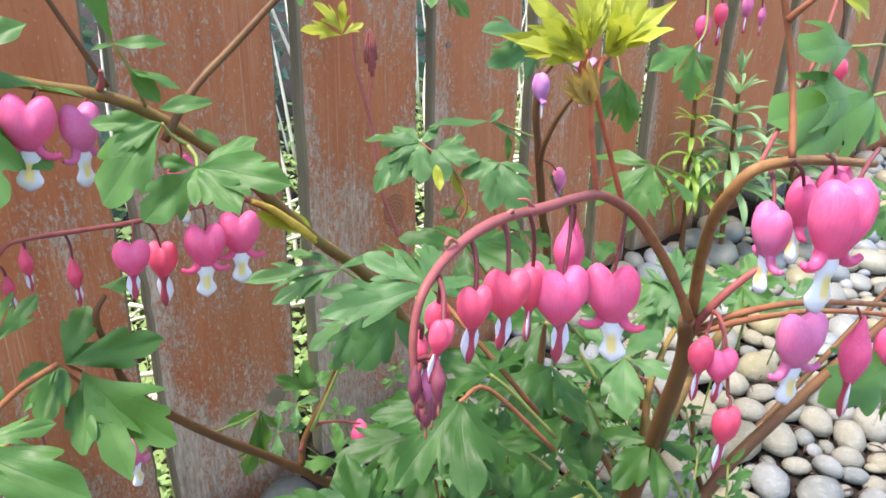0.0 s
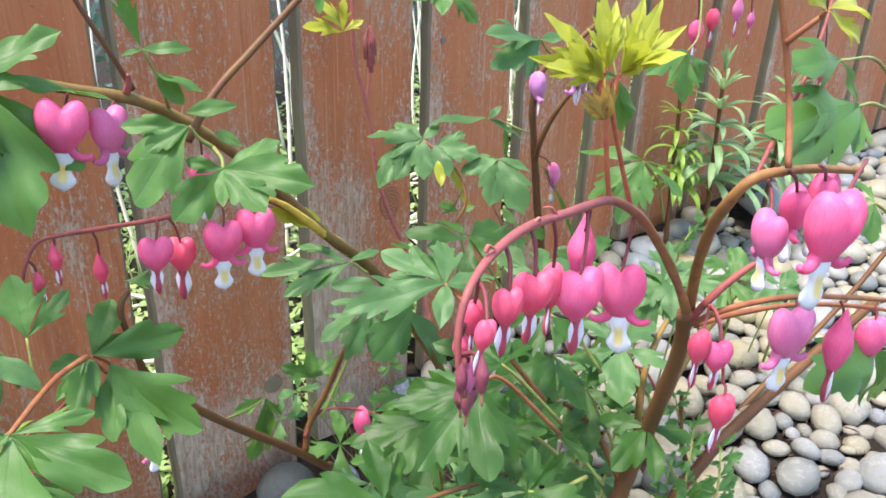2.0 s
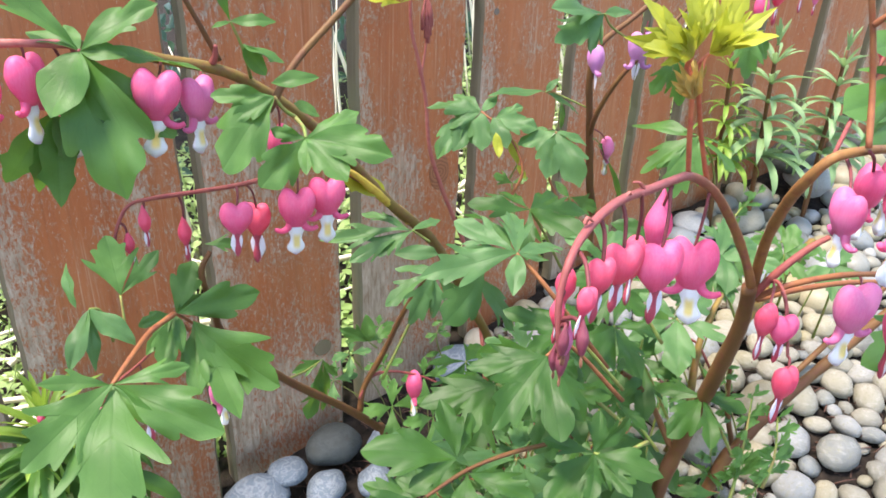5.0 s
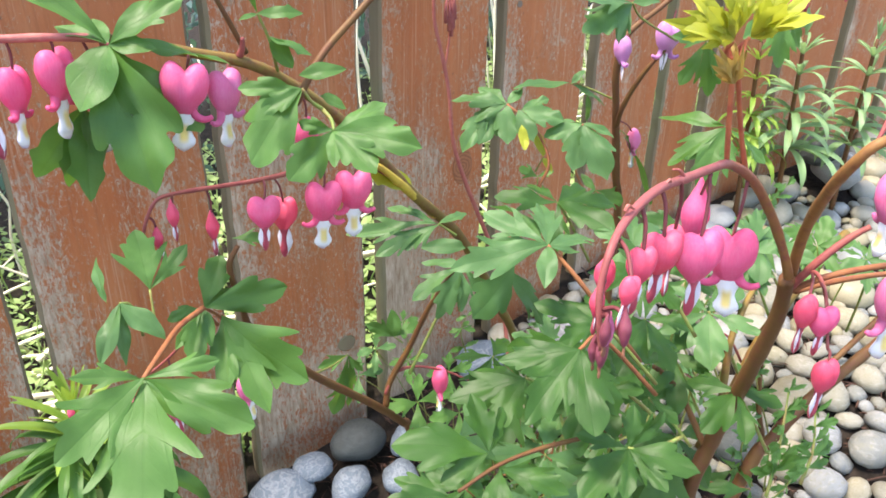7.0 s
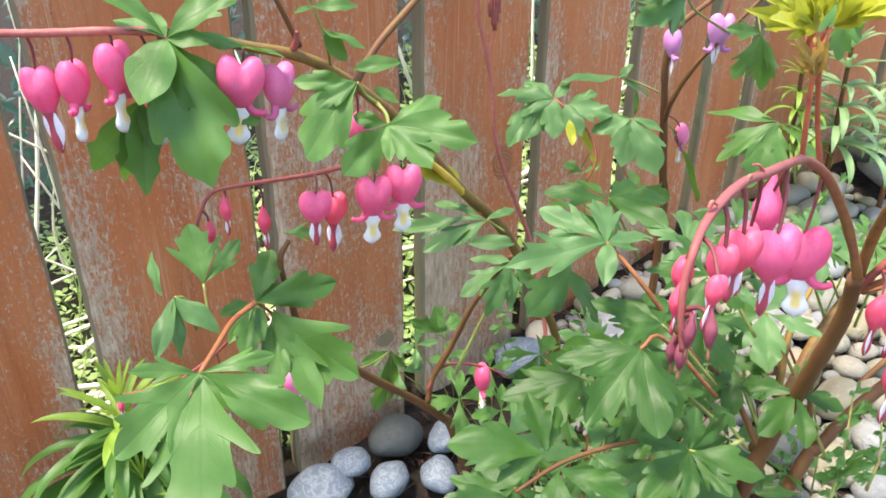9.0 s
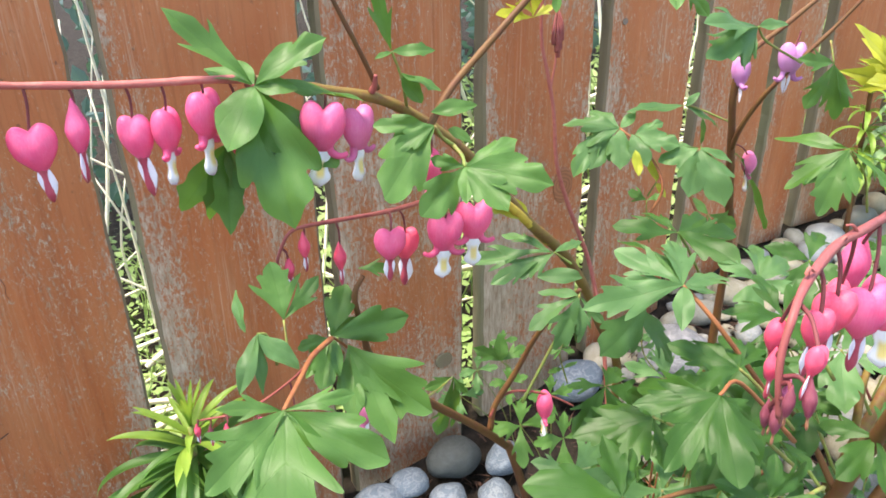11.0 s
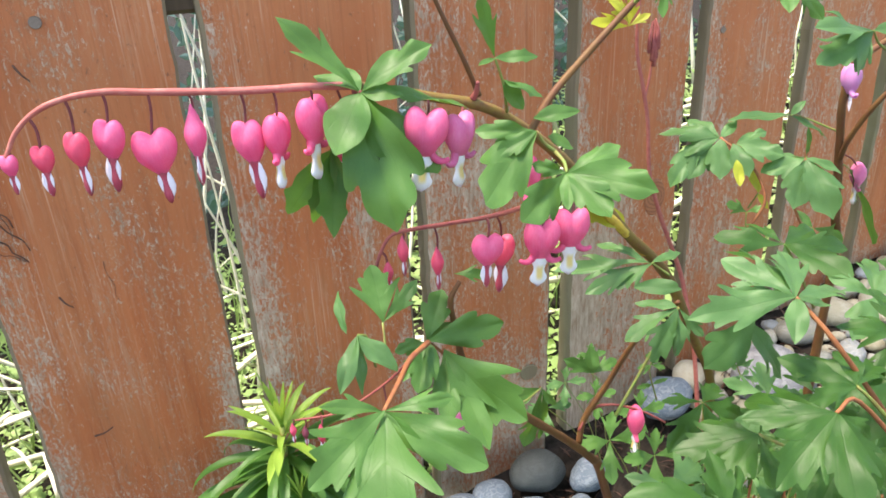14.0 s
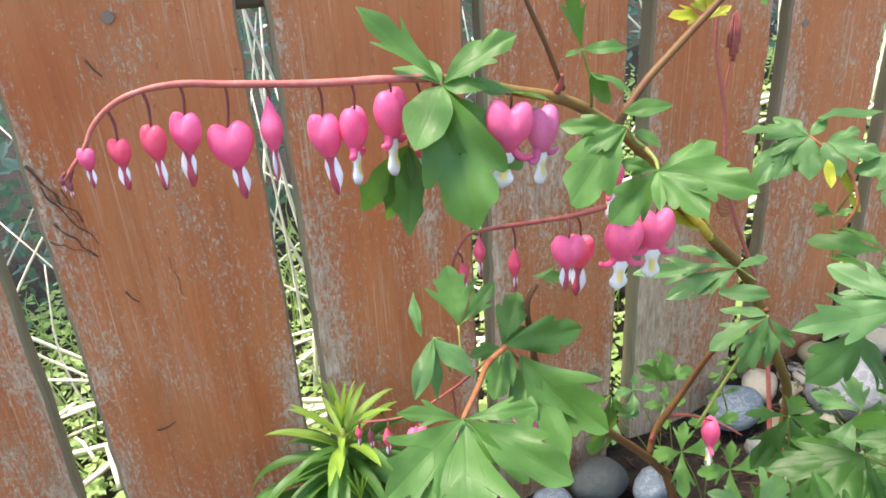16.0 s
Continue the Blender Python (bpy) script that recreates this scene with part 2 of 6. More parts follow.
def board_material(name, wear, bare):
    """Red-brown stain over sawn wood, flaked off to bare grey low down and along the edges."""
    m = Mat(name, 0.62, 0.3)
    ob = m.coords("Object", (1, 1, 1), True)
    grain = m.noise(m.coords("Object", (1, 1, 0.025), True), 330, 6, 0.7)
    bands = m.noise(m.coords("Object", (1, 1, 0.05), True), 34, 5, 0.6)
    cloud = m.noise(m.coords("Object", (1, 1, 0.45), True), 9, 6, 0.62)
    c = m.mix(m.ramp(bands, (0.32, 0.0), (0.68, 1.0)), (0.36, 0.098, 0.032), (0.435, 0.138, 0.051))
    c = m.mix(m.math("MULTIPLY", m.ramp(cloud, (0.40, 0.0), (0.66, 1.0)), 0.5), c, (0.44, 0.185, 0.082))
    c = m.mix(m.math("MULTIPLY", m.ramp(grain, (0.36, 1.0), (0.50, 0.0)), 0.30), c, (0.19, 0.058, 0.024))
    # faded, rubbed streaks along the grain
    rub = m.noise(m.coords("Object", (1, 1, 0.07), True), 170, 7, 0.78)
    where = m.ramp(m.noise(m.coords("Object", (1, 1, 0.35), True), 11, 5, 0.6), (0.42, 0.0), (0.62, 1.0))
    c = m.mix(m.math("MULTIPLY", m.math("MULTIPLY", m.ramp(rub, (0.52, 0.0), (0.60, 1.0)), where), 0.32), c, (0.47, 0.29, 0.18))
    # bare wood where the stain has flaked: ragged, crisp rims
    pos = m.n("ShaderNodeSeparateXYZ", Vector=m.n("ShaderNodeTexCoord").outputs["Object"])
    gx = m.n("ShaderNodeSeparateXYZ", Vector=m.n("ShaderNodeTexCoord").outputs["Generated"]).outputs["X"]
    rim = m.math("ADD", m.ramp(gx, (0.03, 1.0), (0.24, 0.0)), m.math("MULTIPLY", m.ramp(gx, (0.86, 0.0), (1.0, 1.0)), 0.6))
    flake = m.noise(m.coords("Object", (1, 1, 0.46), True), 270, 9, 0.88)
    patch = m.noise(m.coords("Object", (1, 1, 0.42), True), 15, 5, 0.62)
    lowness = m.ramp(pos.outputs["Z"], (0.08, 1.0), (0.62, 0.0))
    amount = m.math("ADD", m.math("ADD", m.math("MULTIPLY", flake, 2.05), m.math("MULTIPLY", patch, 0.85)), m.math("ADD", m.math("MULTIPLY", lowness, wear), m.math("MULTIPLY", rim, 0.15)))
    worn = m.ramp(m.math("SUBTRACT", amount, 0.89), (bare, 0.0), (bare + 0.014, 1.0))
    grey = m.mix(m.ramp(m.noise(m.coords("Object", (1, 1, 0.16), True), 210, 6, 0.75), (0.36, 0.0), (0.62, 1.0)), (0.27, 0.19, 0.125), (0.55, 0.45, 0.34))
    c = m.mix(m.math("MULTIPLY", worn, 0.88), c, grey)
    # hair scratches and paint specks
    scratch = m.noise(m.coords("Object", (1, 1, 0.012), True), 460, 3, 0.5)
    c = m.mix(m.math("MULTIPLY", m.math("MULTIPLY", m.ramp(scratch, (0.60, 0.0), (0.68, 1.0)), where), 0.6), c, (0.56, 0.37, 0.25))
    speck = m.noise(m.coords("Object", (1, 1, 0.35), True), 420, 4, 0.65)
    c = m.mix(m.math("MULTIPLY", m.ramp(speck, (0.66, 0.0), (0.71, 1.0)), 0.7), c, (0.55, 0.43, 0.33))
    pock = m.noise(m.coords("Object", (1, 1, 0.6), True), 210, 4, 0.6)
    c = m.mix(m.math("MULTIPLY", m.ramp(pock, (0.66, 0.0), (0.72, 1.0)), 0.65), c, (0.12, 0.055, 0.035))
    # dull olive-brown patches, stronger towards the board's foot
    low_dark = m.math("MULTIPLY", m.ramp(m.noise(m.coords("Object", (1, 1, 0.25), True), 20, 4, 0.6), (0.48, 0.0), (0.68, 1.0)), lowness)
    c = m.mix(m.math("MULTIPLY", low_dark, 0.34), c, (0.115, 0.10, 0.052))
    m.colour(c)
    hgt = m.math("SUBTRACT", m.math("ADD", m.math("MULTIPLY", grain, 0.7), m.math("MULTIPLY", rub, 0.4)), m.math("MULTIPLY", worn, 0.55))
    m.bump(hgt, 0.6, 0.0015)
    m.put(m.b.inputs["Roughness"], m.math("ADD", m.math("MULTIPLY", worn, 0.3), 0.48))
    return m.m


BOARD = board_material("stained_board", 0.14, 0.735)
BOARD_WORN = board_material("worn_stained_board", 0.22, 0.68)


def weathered_wood(name, a, b):
    m = Mat(name, 0.8, 0.2)
    grain = m.noise(m.coords("Object", (1, 1, 0.05), True), 120, 6, 0.6)
    moss = m.noise(m.coords("Object", (1, 1, 0.3), True), 18, 4)
    c = m.mix(grain, a, b)
    c = m.mix(m.math("MULTIPLY", m.ramp(moss, (0.5, 0.0), (0.7, 1.0)), 0.5), c, (0.215, 0.215, 0.115))
    m.colour(c)
    m.bump(grain, 0.5, 0.0012)
    return m.m


EDGE_WOOD = weathered_wood("bare_board_edge", (0.125, 0.092, 0.055), (0.255, 0.195, 0.125))
RAIL_WOOD = weathered_wood("weathered_rail", (0.07, 0.05, 0.035), (0.17, 0.12, 0.08))
KNOT = Mat("wood_knot", 0.6, 0.3)
kv = KNOT.coords("Object")
kl = KNOT.n("ShaderNodeVectorMath")
kl.operation = "LENGTH"
KNOT.put(kl.inputs[0], kv)
kr = KNOT.math("ADD", KNOT.math("MULTIPLY", kl.outputs["Value"], 420.0), KNOT.math("MULTIPLY", KNOT.noise(kv, 90, 4), 3.0))
KNOT.colour(KNOT.mix(KNOT.math("PINGPONG", kr, 1.0), (0.21, 0.075, 0.036), (0.34, 0.135, 0.062)))
KNOT = KNOT.m
NAIL = Mat("weathered_nail", 0.5, 0.5)
NAIL.colour(NAIL.mix(NAIL.noise(NAIL.coords("Object"), 700, 3), (0.09, 0.065, 0.05), (0.27, 0.21, 0.17)))
NAIL.b.inputs["Metallic"].default_value = 0.3
NAIL = NAIL.m


def pebble_material():
    m = Mat("pebble", 0.5, 0.4)
    ob = m.coords("Object", (1, 1, 1), True)
    r = m.random()
    c = m.ramp(r, (0.0, (0.252, 0.222, 0.141)), (0.2, (0.274, 0.259, 0.210)), (0.32, (0.281, 0.240, 0.126)), (0.42, (0.118, 0.141, 0.159)), (0.50, (0.252, 0.233, 0.181)), (0.66, (0.126, 0.148, 0.163)), (0.8, (0.303, 0.266, 0.163)), (0.9, (0.311, 0.299, 0.262)), (1.0, (0.178, 0.200, 0.222)))
    c = m.mix(m.math("MULTIPLY", m.ramp(m.noise(ob, 2.2, 5), (0.35, 0.0), (0.7, 1.0)), 0.35), c, (0.32, 0.30, 0.26))
    band = m.noise(m.coords("Object", (1.5, 1.5, 6), True), 1.1, 3)
    c = m.mix(m.math("MULTIPLY", m.ramp(band, (0.55, 0.0), (0.60, 1.0), (0.66, 0.0)), 0.22), c, (0.55, 0.53, 0.5))
    spk = m.noise(ob, 8, 6, 0.75)
    c = m.mix(m.math("MULTIPLY", m.ramp(spk, (0.52, 0.0), (0.66, 1.0)), 0.65), c, (0.18, 0.165, 0.105))
    moss = m.noise(ob, 4, 5, 0.7)
    c = m.mix(m.math("MULTIPLY", m.ramp(moss, (0.55, 0.0), (0.75, 1.0)), 0.45), c, (0.26, 0.26, 0.14))
    m.colour(c)
    m.bump(spk, 0.4, 0.03)
    return m.m


PEBBLE = pebble_material()


def stone_material(name, a, b, vein, band=0.3):
    m = Mat(name, 0.55, 0.35)
    ob = m.coords("Object", (1, 1, 1), True)
    c = m.mix(m.noise(ob, 3, 6), a, b)
    wavy = m.noise(m.coords("Object", (0.8, 0.8, 2.6), True), 1.5, 5, 0.55)
    c = m.mix(m.math("MULTIPLY", m.ramp(wavy, (0.42, 0.0), (0.45, 1.0), (0.48, 0.0), (0.53, 0.0), (0.57, 1.0), (0.63, 0.0)), band), c, vein)
    spk = m.noise(ob, 30, 5, 0.7)
    c = m.mix(m.math("MULTIPLY", m.ramp(spk, (0.52, 0.0), (0.66, 1.0)), 0.5), c, tuple(v * 0.45 for v in a))
    c = m.mix(m.math("MULTIPLY", m.ramp(m.noise(ob, 52, 4, 0.7), (0.60, 0.0), (0.72, 1.0)), 0.14), c, tuple(min(1, v * 1.5) for v in b))
    m.colour(c)
    m.bump(spk, 0.3, 0.02)
    return m.m


STONE_DARK = stone_material("stone_slate", (0.032, 0.038, 0.038), (0.068, 0.076, 0.073), (0.10, 0.11, 0.11))
STONE_BLUE = stone_material("stone_blue_grey", (0.085, 0.115, 0.155), (0.165, 0.205, 0.25), (0.40, 0.42, 0.44), 0.38)
STONE_GREY = stone_material("stone_grey", (0.125, 0.13, 0.15), (0.21, 0.215, 0.235), (0.36, 0.36, 0.37), 0.5)
STONE_WHITE = stone_material("stone_white", (0.24, 0.255, 0.265), (0.37, 0.375, 0.37), (0.22, 0.22, 0.22))
STONE_CREAM = stone_material("stone_cream", (0.34, 0.29, 0.20), (0.47, 0.42, 0.32), (0.5, 0.47, 0.4))

SOIL = Mat("soil", 0.95, 0.15)
so = SOIL.coords("Object")
SOIL.colour(SOIL.mix(SOIL.ramp(SOIL.noise(so, 60, 8, 0.7), (0.35, 0.0), (0.7, 1.0)), (0.010, 0.008, 0.007), (0.048, 0.037, 0.029)))
SOIL.bump(SOIL.noise(so, 110, 8, 0.7), 0.9, 0.008)
SOIL = SOIL.m
STRAW = Mat("dry_straw", 0.6, 0.3)
STRAW.colour(STRAW.mix(STRAW.noise(STRAW.coords("Object"), 9, 4), (0.70, 0.64, 0.47), (0.88, 0.85, 0.74)))
STRAW = STRAW.m
TWIG = Mat("dark_twig", 0.7, 0.3)
TWIG.colour(TWIG.mix(TWIG.noise(TWIG.coords("Object"), 200, 3), (0.05, 0.025, 0.017), (0.12, 0.06, 0.042)))
TWIG = TWIG.m


# ---- builders ----
def mesh_of(bm, name, mats, smooth=True):
    me = bpy.data.meshes.new(name)
    if smooth:
        for fc in bm.faces:
            fc.smooth = True
    bm.to_mesh(me)
    bm.free()
    for m in mats if isinstance(mats, (list, tuple)) else [mats]:
        me.materials.append(m)
    return me


def part(name, data, parent, label="", m=None):
    """Links a mesh as one part under a thing or a part, at the world pose m."""
    ob = new(name, data)
    ob.parent = parent
    ob.matrix_parent_inverse = parent.matrix_basis.inverted()
    if m is not None:
        ob.matrix_basis = m
    if label:
        ob["label"] = label
    return ob


def thing(name, at, label, category, group="", kind=""):
    ob = new(name)
    ob.empty_display_size = 0.05
    ob.matrix_basis = Matrix.Translation(at)
    return tagged(ob, label, category, group, kind)


def spline(pts, steps=6):
    """A smooth line through the points."""
    p = [Vector(v) for v in pts]
    p = [p[0] * 2 - p[1]] + p + [p[-1] * 2 - p[-2]]
    out = []
    for i in range(1, len(p) - 2):
        a, b, c, d = p[i - 1 : i + 3]
        for k in range(steps):
            t = k / steps
            out.append(0.5 * ((2 * b) + (c - a) * t + (2 * a - 5 * b + 4 * c - d) * t * t + (3 * b - a - 3 * c + d) * t ** 3))
    return out + [p[-2]]


def tube_into(bm, pts, r0, r1, sides=8, steps=6, knobby=0.0):
    line = spline(pts, steps)
    rings, side = [], Vector((0.3, -1, 0.1))
    for i, c in enumerate(line):
        d = (line[min(i + 1, len(line) - 1)] - line[max(i - 1, 0)]).normalized()
        u = d.cross(side).normalized()
        w = d.cross(u)
        f = i / (len(line) - 1)
        r = (r0 + (r1 - r0) * f) * (1 + knobby * noise.noise(c * 90))
        rings.append([bm.verts.new(c + r * (math.cos(a) * u + math.sin(a) * w)) for a in (2 * math.pi * k / sides for k in range(sides))])
    for a, b in zip(rings, rings[1:]):
        for k in range(sides):
            bm.faces.new((a[k], a[(k + 1) % sides], b[(k + 1) % sides], b[k]))
    bm.faces.new(rings[0][::-1])
    bm.faces.new(rings[-1])


def stem(plant, pts, r0, r1, mat=None, name="stem", label="", sides=10):
    bm = bmesh.new()
    tube_into(bm, pts, r0, r1, sides, 7, 0.14)
    return part(name, mesh_of(bm, name, mat or STEM), plant, label)


# half outlines of a leaflet: across, along
OUTLINES = {
    "deep": [(0.0, 0.0), (0.025, 0.06), (0.06, 0.15), (0.12, 0.28), (0.20, 0.42), (0.29, 0.54), (0.37, 0.64), (0.42, 0.75), (0.36, 0.735), (0.28, 0.68), (0.21, 0.61), (0.185, 0.60), (0.20, 0.71), (0.215, 0.82), (0.175, 0.835), (0.14, 0.86), (0.09, 0.94), (0.0, 1.0)],
    "lobed": [(0.0, 0.0), (0.025, 0.07), (0.06, 0.17), (0.12, 0.31), (0.19, 0.45), (0.265, 0.57), (0.325, 0.69), (0.27, 0.675), (0.215, 0.63), (0.17, 0.59), (0.175, 0.69), (0.19, 0.79), (0.16, 0.85), (0.09, 0.93), (0.0, 1.0)],
    "soft": [(0.0, 0.0), (0.04, 0.06), (0.11, 0.16), (0.21, 0.28), (0.31, 0.41), (0.38, 0.54), (0.40, 0.64), (0.35, 0.675), (0.28, 0.655), (0.255, 0.665), (0.275, 0.75), (0.255, 0.84), (0.18, 0.90), (0.09, 0.955), (0.0, 1.0)],
    "ovate": [(0.0, 0.0), (0.06, 0.07), (0.17, 0.20), (0.25, 0.38), (0.26, 0.54), (0.21, 0.72), (0.11, 0.89), (0.0, 1.0)],
    "broad": [(0.0, 0.0), (0.03, 0.05), (0.085, 0.15), (0.17, 0.29), (0.28, 0.43), (0.38, 0.56), (0.45, 0.69), (0.39, 0.68), (0.31, 0.635), (0.24, 0.575), (0.24, 0.67), (0.28, 0.80), (0.23, 0.815), (0.165, 0.80), (0.15, 0.86), (0.09, 0.95), (0.0, 1.0)],
    "narrow": [(0.0, 0.0), (0.04, 0.08), (0.10, 0.25), (0.14, 0.45), (0.12, 0.62), (0.15, 0.70), (0.09, 0.80), (0.05, 0.92), (0.0, 1.0)],
}


def leaf_mesh(shape, mat, seed, droop=0.18, fold=0.24, ripple=0.07):
    """A leaflet one metre long from its base along +Y, its upper side to +Z."""
    rnd = random.Random(seed)
    bm = bmesh.new()
    uvl = bm.loops.layers.uv.new("uv")
    src = OUTLINES[shape]
    halves = []
    bend = rnd.uniform(-0.12, 0.12)
    for s in (-1, 1):
        grow, slip = rnd.uniform(0.84, 1.1), rnd.uniform(-0.04, 0.03)
        pts = [Vector((x * grow * (1 + rnd.uniform(-0.05, 0.05)), y + (rnd.uniform(-0.012, 0.012) + slip if 0.1 < y < 1 else 0), 0)) for x, y in src]
        halves.append([(v.x * s, v.y) for v in spline(pts, 3)])
    n, ACROSS = len(halves[0]), 4
    ph = rnd.uniform(0, 6)

    def lift(x, y):
        z = -droop * y * y + fold * abs(x) * (1 - 1.1 * abs(x) / 0.45) + ripple * math.sin(9 * y + ph + 7 * x) * abs(x) * 2.2
        return z + 0.07 * noise.noise(Vector((x * 2.4 + seed, y * 2.4, seed * 0.7)))

    # side veins leave the midrib at a slant, so each rim point is joined to a lower point of the rib
    feet, top = [], 0.0
    for v in spline([Vector((x, y, 0)) for x, y in src], 3):
        top = max(top + 0.004, v.y - 0.75 * v.x)
        feet.append(top)
    feet = [(f - feet[0]) / (feet[-1] - feet[0]) for f in feet]
    rib = [bm.verts.new((0, f, lift(0, f))) for f in feet]
    where = {v: (v.co.x, v.co.y) for v in rib}
    for s, half in zip((-1, 1), halves):
        cols = [rib]
        for k in range(1, ACROSS + 1):
            f = k / ACROSS
            col = []
            for i in range(n):
                if i in (0, n - 1):
                    col.append(rib[i])
                    continue
                y0 = feet[i]
                x, y = half[i][0] * f, y0 + (half[i][1] - y0) * f
                v = bm.verts.new((x, y, lift(x, y)))
                where[v] = (x, y)
                col.append(v)
            cols.append(col)
        for a, b in zip(cols, cols[1:]):
            for i in range(n - 1):
                q = []
                for v in (a[i], b[i], b[i + 1], a[i + 1]):
                    if v not in q:
                        q.append(v)
                if len(q) > 2:
                    bm.faces.new(q if s > 0 else q[::-1])
    for fc in bm.faces:
        for lp in fc.loops:
            x, y = where[lp.vert]
            lp[uvl].uv = (x + 0.5, y)
    for v in bm.verts:
        v.co.x += bend * v.co.y ** 2
    return mesh_of(bm, "leaflet", mat)


LEAVES = {}


def leaf_data(shape, mat, variant, droop):
    key = (shape, mat.name, variant, droop)
    if key not in LEAVES:
        LEAVES[key] = leaf_mesh(shape, mat, 11 + 7 * len(LEAVES), droop)
    return LEAVES[key]


CAMSIDE = Vector((-0.40, -0.62, 0.68))
leaf_count = [0]


def leaf_pose(base, tip, facing, wide):
    base, tip = Vector(base), Vector(tip)
    y = tip - base
    length = y.length
    y = y / length
    z = Vector(facing)
    z = (z - y * z.dot(y)).normalized()
    x = y.cross(z)
    m = Matrix((x, y, z)).transposed().to_4x4()
    return Matrix.Translation(base) @ m @ Matrix.Diagonal((length * wide, length, length, 1))


def leaflet(owner, base, tip, shape="lobed", wide=1.0, facing=None, mat=None, droop=0.18, label=""):
    leaf_count[0] += 1
    turn = random.Random(leaf_count[0])
    facing = Vector(facing or CAMSIDE) + Vector((turn.uniform(-0.28, 0.28), turn.uniform(-0.15, 0.22), turn.uniform(-0.2, 0.2)))
    data = leaf_data(shape, mat or LEAF, leaf_count[0] % 4, droop)
    return part("leaflet", data, owner, label, leaf_pose(base, tip, facing, wide))


def leaf(plant, line, r, leaflets, mat=None, stalk=None, label=""):
    """A compound leaf: a stalk along the line, and leaflets (tip, shape, wide[, facing[, base]]) from its end."""
    bm = bmesh.new()
    tube_into(bm, line, r, r * 0.7, 7, 5, 0.1)
    lf = part("leaf", mesh_of(bm, "leaf", stalk or STEM_ORANGE), plant, label)
    for tip, shape, wide, *more in leaflets:
        facing = more[0] if more else None
        base = more[1] if len(more) > 1 else line[-1]
        leaflet(lf, base, tip, shape, wide, facing, mat)
    return lf


# flower bodies, one unit wide: half width, half depth, height, lobe lift, lower taper
HEARTS = {"young": (0.46, 0.36, 0.54, 0.20, 0.76), "full": (0.49, 0.34, 0.46, 0.21, 0.78), "open": (0.49, 0.33, 0.43, 0.27, 0.62), "bud": (0.31, 0.28, 0.56, 0.02, 0.66), "tight": (0.27, 0.24, 0.60, 0.0, 0.60)}
# how far below the notch the body ends
ENDS = {"young": -1.06, "full": -0.92, "open": -0.84, "bud": -1.0, "tight": -1.04}


def heart_mesh(kind, mat, seed):
    """A puffed heart of two joined petals; an open one has its petal tips curled out and up."""
    bm = bmesh.new()
    rnd = random.Random(seed)
    wide, deep, tall, lift, taper = HEARTS[kind]
    bmesh.ops.create_uvsphere(bm, u_segments=28, v_segments=18, radius=1)
    skew = rnd.uniform(-0.05, 0.05)
    off = Vector((seed * 1.3, seed * 0.7, 0))
    for v in bm.verts:
        x, y, z = v.co
        low = max(0.0, -z)
        cone = (1 - taper * low ** 1.75) / max(0.16, math.sqrt(max(0.0, 1 - low * low)))
        narrow = cone * (1 - 0.05 * (1 - z))
        seam = 1 - 0.17 * math.exp(-((x / 0.075) ** 2))
        top = 1 + (0.30 * max(0.0, z) if kind in ("young", "full", "open") else 0.0)
        px = wide * x * narrow * top * (1 + 0.05 * z * (1 if x > 0 else -1) * skew * 10)
        py = deep * y * cone * (1 - 0.1 * low) * seam
        pz = ENDS[kind] + tall + tall * z + lift * (1 - ((abs(x) - 0.6) / 0.6) ** 2) * (1 + z) / 2
        if kind in ("bud", "tight"):
            pz += 0.26 * max(0.0, z) ** 5
            px *= 1 - 0.45 * max(0.0, z) ** 2
            py *= 1 - 0.45 * max(0.0, z) ** 2
        q = Vector((px, py, pz))
        v.co = q + 0.022 * Vector((noise.noise(q * 3 + off), noise.noise(q * 3.5 - off), 0.6 * noise.noise(q * 4 + off * 2)))
    if kind == "open":
        for sx in (-1, 1):
            drop = rnd.uniform(-0.05, 0.05)
            tube_into(bm, [(sx * 0.13, 0, -0.58), (sx * 0.17, 0, -0.76), (sx * 0.23, -0.02, -0.89 + drop), (sx * 0.33, -0.04, -0.95 + drop), (sx * 0.45, -0.05, -0.95 + drop), (sx * 0.56, -0.06, -0.89 + drop)], 0.12, 0.05, 12, 4)
    return mesh_of(bm, "flower", mat)


def blob_into(bm, prof, sides=12, flat=1.0, shift=(0, 0, 0)):
    """A turned shape from (height, radius) pairs, flattened in depth."""
    rings = []
    for z, r in prof:
        rings.append([bm.verts.new((shift[0] + r * math.cos(a), shift[1] + r * flat * math.sin(a), shift[2] + z)) for a in (2 * math.pi * k / sides for k in range(sides))])
    for a, b in zip(rings, rings[1:]):
        for k in range(sides):
            bm.faces.new((a[k], b[k], b[(k + 1) % sides], a[(k + 1) % sides]))
    bm.faces.new(rings[0])
    bm.faces.new(rings[-1][::-1])


def drop_mesh(mat):
    """The closed tips of the outer petals; the body's end is at zero."""
    bm = bmesh.new()
    blob_into(bm, [(0.14, 0.17), (0.02, 0.15), (-0.12, 0.11), (-0.27, 0.105), (-0.44, 0.125), (-0.62, 0.15), (-0.79, 0.135), (-0.93, 0.08), (-1.01, 0.02)], 14, 0.85)
    return mesh_of(bm, "petal_tip", mat)


